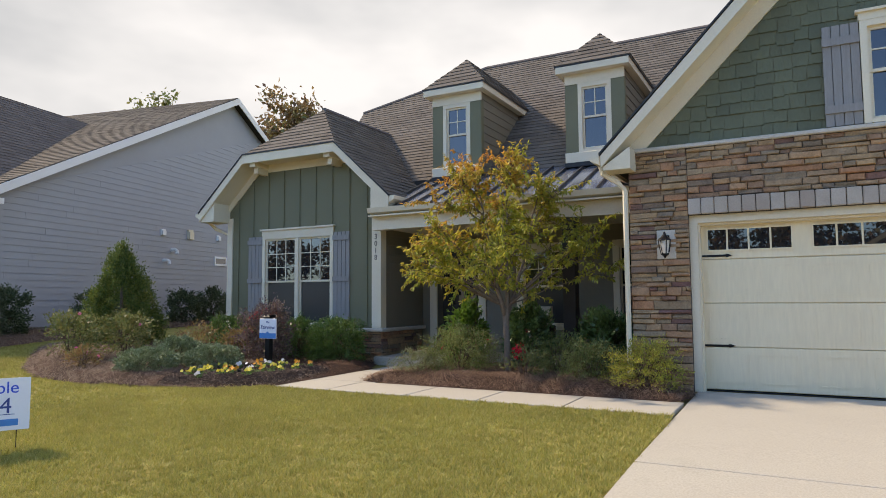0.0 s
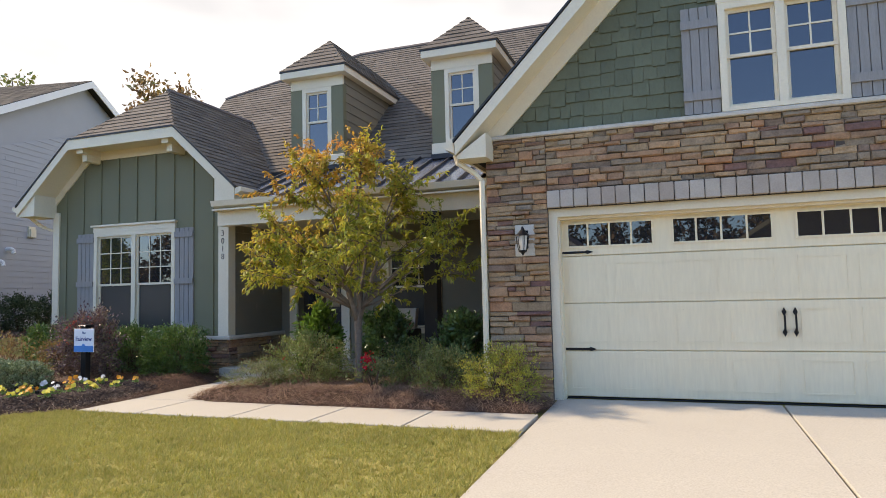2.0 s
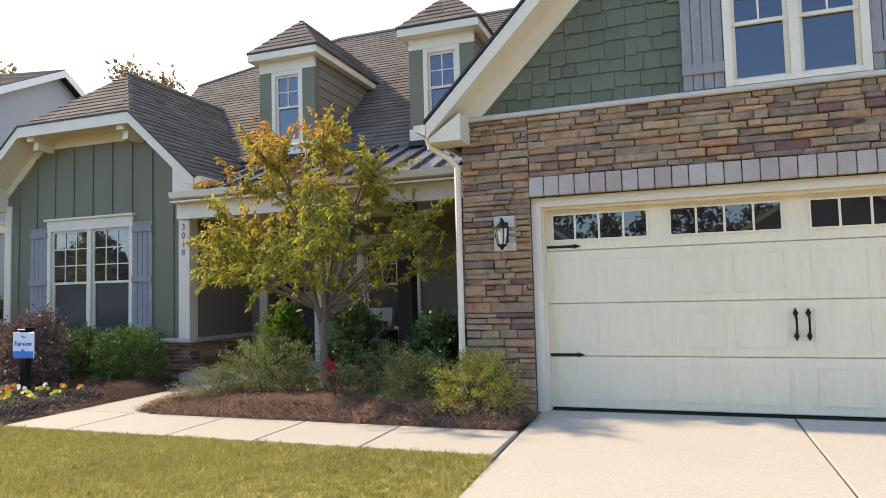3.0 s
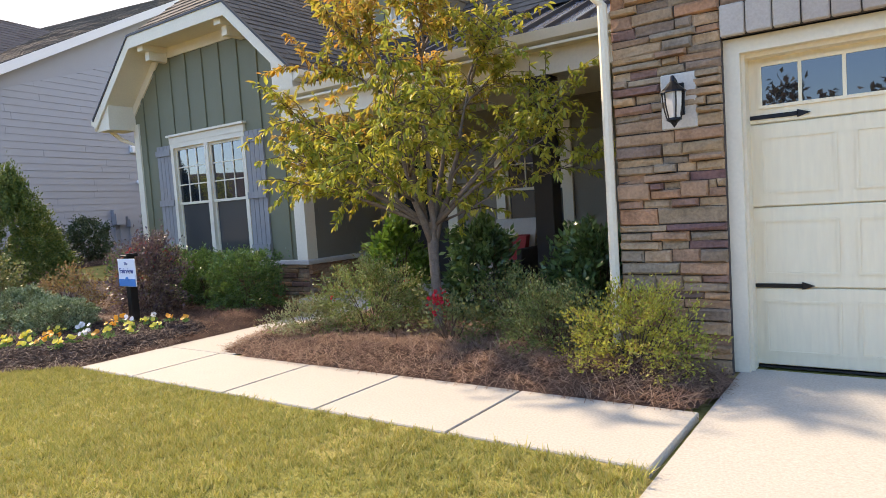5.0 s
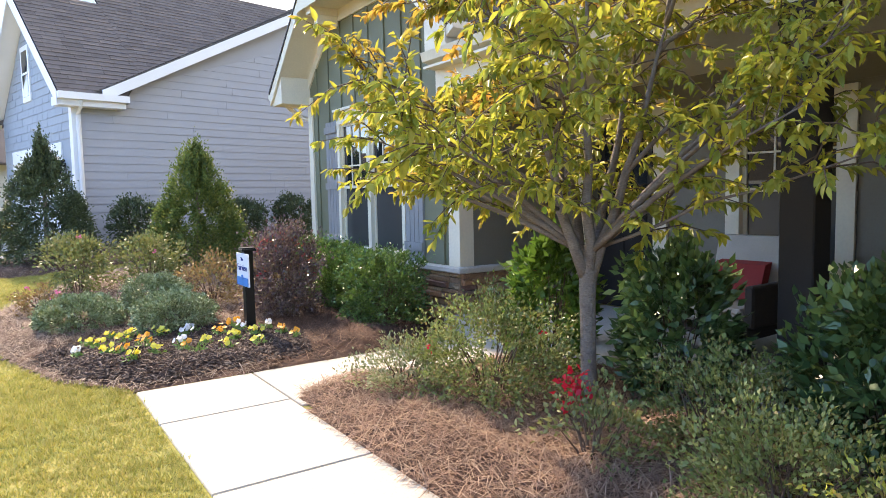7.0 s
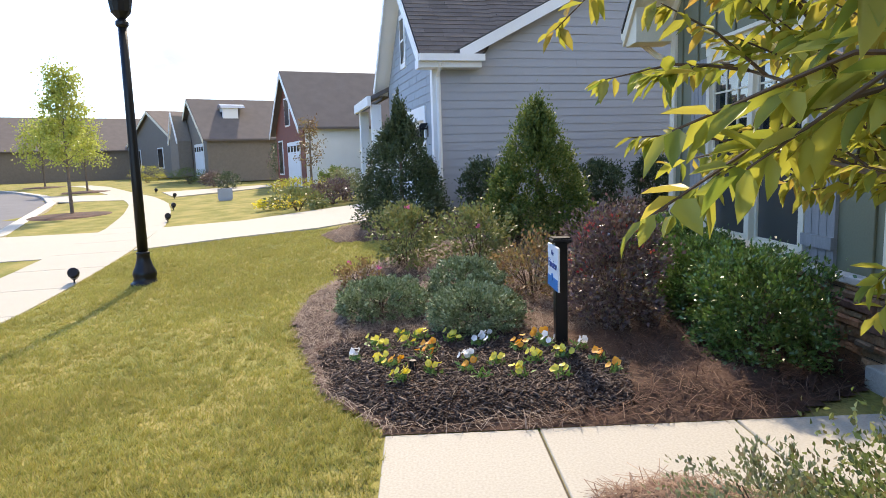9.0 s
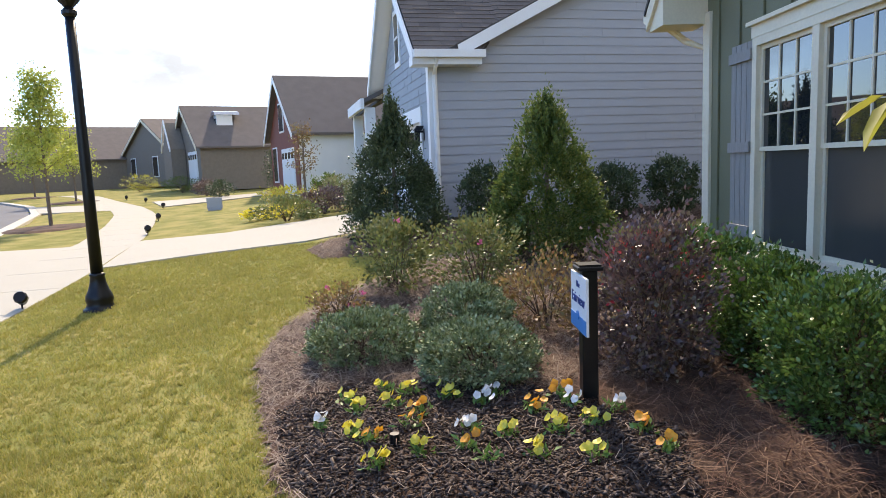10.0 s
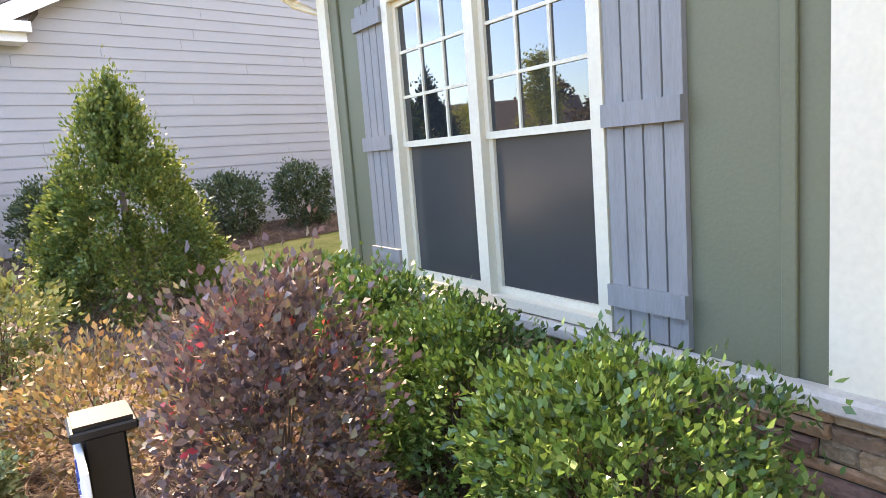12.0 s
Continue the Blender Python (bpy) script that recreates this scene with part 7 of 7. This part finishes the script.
# houses across the street, seen in the window panes
th6, _, _ = simple_house("tan house across the street with brown roof", (-20, -20, -0.2), 180, 12.0, 12.0, 2.9, 4.0, TANBRICK, ROOF2, TANBRICK, windows=[(1, 0.1, 5.8, 2.2, "garage"), (7.5, 0.7, 9.5, 2.3, "win")])
th7, _, _ = simple_house("grey house across the street with brown roof", (-3, -21, -0.2), 180, 12.0, 12.0, 2.9, 4.2, BLUESHAKE, ROOF2, GREYSIDE, windows=[(1, 0.1, 5.8, 2.2, "garage"), (7.5, 0.7, 9.5, 2.3, "win")])
th8, _, _ = simple_house("tan house across the street with wide garage", (15, -21, -0.2), 180, 13.0, 12.0, 2.9, 4.2, TANBRICK, ROOF2, TANBRICK, windows=[(1, 0.1, 5.8, 2.2, "garage"), (7.5, 0.7, 9.5, 2.3, "win")])


# ---- street trees and the woods ----
def young_tree(label, at, h, spread, n, leaf, mat, seed, group="", tip=False):
    x, y = at
    z = float(ground_z(x, y)) - 0.03
    th = thing("young_tree", label, "tree", (x, y, z), group)
    part("trunk", Geo().tube([(0, 0, -0.05), (0.02, 0, h * 0.35), (0, 0.02, h * 0.7), (0, 0, h * 0.97)], [0.06, 0.045, 0.025, 0.006], 8), BARK, th, local=True)
    r = random.Random(seed)
    g = Geo()
    ends = []
    for k in range(16):
        a, f = k * 2.4, (k + 1) / 17
        b = Vector((0, 0, h * (0.30 + 0.55 * f)))
        e = b + Vector((math.cos(a) * spread * (1 - 0.6 * f), math.sin(a) * spread * (1 - 0.6 * f), h * r.uniform(0.06, 0.18)))
        g.tube([b, b.lerp(e, 0.5) + Vector((0, 0, 0.05)), e], [0.016, 0.01, 0.004], 5)
        ends += [b.lerp(e, t) for t in (0.45, 0.65, 0.85, 1.0)]
    if tip:
        ends += [Vector((0, 0, h * t)) for t in (0.8, 0.86, 0.92, 0.97)]
    part("branchwork", g, BARK, th, local=True)
    R = np.random.default_rng(seed)
    c = np.array([tuple(e) for e in ends])[R.integers(0, len(ends), n)] + R.normal(0, spread * 0.17, (n, 3))
    d = unit(R.normal(0, 1, (n, 3)))
    s = unit(np.cross(d, R.normal(0, 1, (n, 3))))
    v, q = kites(c, d, s, R.uniform(0.6, 1.3, n) * leaf, R.uniform(0.6, 1.2, n) * leaf * 0.55)
    part("crown", raw_mesh("crown", v, q, mat), mat, th, local=True)
    return th


young_tree("young yellow-green street tree in a mulch ring", (-24.6, -2.85), 4.9, 0.85, 5200, 0.12, LEAF_STREET, 401, "street trees", True)
young_tree("young yellow-green street tree farther along the verge", (-39.5, -9.6), 4.0, 1.2, 2400, 0.15, LEAF_STREET, 402, "street trees")
young_tree("young yellow-green street tree farther along the verge", (-47, -16), 4.4, 1.6, 2200, 0.2, LEAF_STREET, 403, "street trees")
young_tree("slim autumn tree in front of the brick house", (-29.5, 4.3), 3.2, 0.6, 700, 0.11, LEAF_BRONZE, 404)
young_tree("slim bare-stemmed shrub tree by the taupe house", (-43.5, 0.2), 2.4, 0.7, 600, 0.14, LEAF_PURPLE, 405)
for x, y in ((-24.6, -2.85), (-39.5, -9.6), (-47, -16)):
    z = float(ground_z(x, y))
    ring = Geo().lathe([(1.25, -0.03), (1.1, 0.03), (0.5, 0.07), (0.0, 0.08)], 20, (x, y, z - 0.02))
    ring.v = [(a + 0.35 * (a - x), b, c) for a, b, c in ring.v]
    structure("mulch_ring", ring, STRAWBASE, "brown mulch ring round the street tree", "mulch")
# woods behind the houses: crowns as clumps of leaves
W = np.random.default_rng(500)


def wood(label, x0, x1, y0, y1, zb, zt, n, mat, leaf):
    k = n // 130
    c = np.stack([W.uniform(x0, x1, k), W.uniform(y0, y1, k), zb + (zt - zb) * W.random(k) ** 1.3], -1)
    c = c[W.integers(0, k, n)]
    rad = 1.6
    p = c + unit(W.normal(0, 1, (n, 3))) * rad * W.uniform(0.3, 1.0, n)[:, None]
    d = unit(W.normal(0, 1, (n, 3)))
    v, q = kites(p, d, unit(np.cross(d, W.normal(0, 1, (n, 3)))), W.uniform(0.7, 1.3, n) * leaf, W.uniform(0.7, 1.3, n) * leaf * 0.6)
    return tagged(new("far_woods", raw_mesh("far_woods", v, q, mat)), label, "woods", kind="stuff")


wood("mixed autumn woods across the street", -70, 60, -42, -36, 0.5, 8.0, 45000, LEAF_WOODS, 0.6)
wood("dark trees between the houses across the street", -34, -18, -27, -23, 0.3, 4.5, 6000, LEAF_HOLLY, 0.4)


def tall_tree(label, at, h, spread, n, leaf, mat, seed):
    x, y = at
    th = thing("tall_tree", label, "tree", (x, y, 0.4))
    R, r = np.random.default_rng(seed), random.Random(seed)
    g = Geo()
    ends = []
    for k in range(22):
        a, f = k * 2.4, (k + 1) / 23
        b = Vector((0, 0, h * (0.45 + 0.45 * f)))
        e = b + Vector((math.cos(a) * spread * (1.05 - 0.6 * f), math.sin(a) * spread * (1.05 - 0.6 * f), h * r.uniform(0.05, 0.16)))
        g.tube([b, b.lerp(e, 0.5) + Vector((0, 0, 0.1)), e], [0.07, 0.04, 0.012], 5)
        ends += [b.lerp(e, t) for t in (0.5, 0.75, 1.0)]
    part("trunk", Geo().tube([(0, 0, -0.5), (0.1, 0, h * 0.5), (0, 0.1, h)], [0.22, 0.15, 0.03], 8), BARK, th, local=True)
    part("branchwork", g, BARK, th, local=True)
    c = np.array([tuple(e) for e in ends])[R.integers(0, len(ends), n)] + R.normal(0, spread * 0.14, (n, 3))
    d = unit(R.normal(0, 1, (n, 3)))
    v, q = kites(c, d, unit(np.cross(d, R.normal(0, 1, (n, 3)))), R.uniform(0.6, 1.3, n) * leaf, R.uniform(0.6, 1.2, n) * leaf * 0.6)
    part("crown", raw_mesh("crown", v, q, mat), mat, th, local=True)


tall_tree("sparse green tree behind the grey house", (-38.3, 31.5), 15.2, 2.6, 2400, 0.34, LEAF_ROSE, 601)
tall_tree("bronze autumn tree behind the grey house", (-26.1, 31.6), 13.2, 2.6, 5000, 0.34, LEAF_BRONZE, 602)
# planting in the neighbours' front beds
for k, (x, y, rx, h, mat_, lab) in enumerate(((-20.6, 5.3, 0.9, 0.5, LEAF_ROSE, "low green and pink border planting"), (-21.8, 6.1, 0.8, 0.6, LEAF_PURPLE, "low purple-green border shrub"), (-23.4, 6.3, 0.7, 0.85, LEAF_PALE, "pale flowering shrub before the brick house"), (-24.6, 4.6, 1.0, 0.7, LEAF_YELLOW, "yellow-green low shrub in the front bed"), (-26.6, 5.6, 0.7, 0.9, LEAF_HOLLY, "green shrub in the front bed"), (-22.2, 4.4, 0.8, 0.22, PETAL_Y, "row of yellow pansies in the front bed"), (-41, 0.6, 0.6, 2.2, LEAF_DARKCONE, "dark column holly beside the garage"), (-38, -1.5, 0.8, 0.8, LEAF_DARKCONE, "dark rounded shrub by the taupe house"), (-40.5, -3.0, 0.8, 0.8, LEAF_PURPLE, "purple rounded shrub by the taupe house"), (-46, -6.2, 1.4, 0.9, LEAF_HOLLY, "green front border by the taupe house"), (-50, -10.5, 1.4, 1.0, LEAF_YELLOW, "yellow-green border shrubs farther on"))):
    build_shrub("border_shrub", lab, (x, y), (rx, rx * 0.8, h), 1300, (0.09, 0.05), mat_, 700 + k, rough=0.35, inner=0.4, ragged=0.4, group="neighbours' border shrubs")
ys2 = thing("lawn_sign", "small grey square sign standing on the far lawn", "sign", (-28.5, 1.07, 0.28))
part("panel", Geo().box(-28.52, 0.78, 0.34, -28.48, 1.36, 0.74, 0.01), GREYSIDE, ys2)
part("foot", Geo().box(-28.56, 0.82, 0.24, -28.44, 1.32, 0.34), GREYSIDE, ys2)

# ---- pieces of the walls, last ----
stonework(FW, [(GX0, 0.0, DX0 - 0.1, 3.15), (DX0 - 0.1, DZ + 0.32, DX1 + 0.1, 3.15), (DX1 + 0.1, 0.0, GX1, 3.15)], stone_wall, 11, 1.6)
stonework(FRONT(WY - 0.02), [(WX0, 0.0, WX1 + 0.02, CAPZ - 0.065)], base_wall, 12, 1e9)
stonework(Plane((WX1 + 0.02, WY - 0.02, 0), (0, 1, 0), (0, 0, 1)), [(0.0, 0.0, 1.5, CAPZ - 0.065)], base_wall, 13, 1e9)

shake_wall = [o for o in house.children if o.name.startswith("gable_wall")][0]
rs = random.Random(14)
SP = FRONT(GY0 + 0.02)
area = ccw([(GX0 + 0.12, 3.2), (GX1 - 0.12, 3.2), (RIDGE, 6.52)])
rest = Geo()
z = 3.2
while z < 6.5:
    x = GX0 - rs.random() * 0.2
    while x < GX1:
        w = rs.uniform(0.12, 0.27)
        drop = rs.choice((0.0, 0.0, 0.02, 0.035))
        q = inside_convex([(x + 0.005, z - drop), (x + w - 0.005, z - drop), (x + w - 0.005, z + 0.172), (x + 0.005, z + 0.172)], area)
        if z < 4.42 and len(q) > 2:
            xm = x + w / 2
            if 1.335 < xm < 2.565:
                q = []
            elif xm <= 1.335:
                q = [(min(a, 1.335), b) for a, b in q]
            else:
                q = [(max(a, 2.565), b) for a, b in q]
        if len(q) > 2 and max(a for a, b in q) - min(a for a, b in q) > 0.02:
            if x > 3.0 or z > 4.6:
                lapped(rest, SP, q, 0.016, 0.003, z - 0.03, z + 0.172)
            else:
                g = Geo()
                lapped(g, SP, q, 0.020 + rs.uniform(0, 0.010), 0.003, z - 0.03, z + 0.172)
                part("shake", g, SHAKE, shake_wall)
        x += w
    z += 0.165
part("shake_rest", rest, SHAKE_J, shake_wall)["kind"] = "stuff"

# ---- grass blades on the near lawn ----
gr = np.random.default_rng(900)


def blades(n, x0, x1, y0, y1, hmin, hmax, wid):
    x, y = gr.uniform(x0, x1, n), gr.uniform(y0, y1, n)
    keep = ~in_poly(x, y, BED_LEFT) & ~((x > -6.07) & (y > 8.37)) & ~((x > -0.64) & (x < 4.62)) & ~in_poly(x, y, BED_SIDE) & ~in_poly(x, y, [(-14.9, 3.0), (-15.35, 4.76), (-15.55, 6.7), (-17, 6.7), (-17, 3.0)])
    side = np.abs(y - np.interp(x, SIDE_X, SIDE_Y)) < 0.80
    keep &= ~side
    x, y = x[keep], y[keep]
    m = len(x)
    z = ground_z(x, y) - 0.016
    # part of the blades stand in tufts round scattered centres
    k_t = m // 26
    own = gr.integers(0, k_t, m)
    tuft = gr.random(m) < 0.5
    cx_, cy_ = x[:k_t][own], y[:k_t][own]
    x = np.where(tuft, cx_ + gr.normal(0, 0.020, m), x)
    y = np.where(tuft, cy_ + gr.normal(0, 0.020, m), y)
    z = ground_z(x, y) - 0.016
    tone = np.where(tuft, 1.2, 0.75) + 0.25 * np.sin(x * 1.7 + np.sin(y * 1.1)) * np.cos(y * 1.9 + x * 0.6)
    h = gr.uniform(hmin, hmax, m) * tone
    a = gr.uniform(0, 2 * math.pi, m)
    s = np.stack([np.cos(a), np.sin(a), np.zeros(m)], -1)
    lean = gr.normal(0, 0.55, (m, 2)) * h[:, None]
    p = np.stack([x, y, z], -1)
    v = np.empty((m, 3, 3))
    w = gr.uniform(0.6, 1.3, m)[:, None] * wid
    v[:, 0], v[:, 1] = p - s * w, p + s * w
    v[:, 2] = p + np.stack([lean[:, 0], lean[:, 1], h], -1)
    return raw_mesh("grass", v.reshape(-1, 3), np.arange(m * 3).reshape(-1, 3), BLADES)


tagged(new("grass", blades(300000, -7.5, -0.62, 3.6, 8.42, 0.018, 0.045, 0.0042)), "short mown green lawn with straw-coloured patches", "grass", kind="stuff")
tagged(new("grass", blades(290000, -15.4, -7.5, 3.3, 10.5, 0.018, 0.045, 0.0050)), "short mown green lawn beside the bed", "grass", kind="stuff")
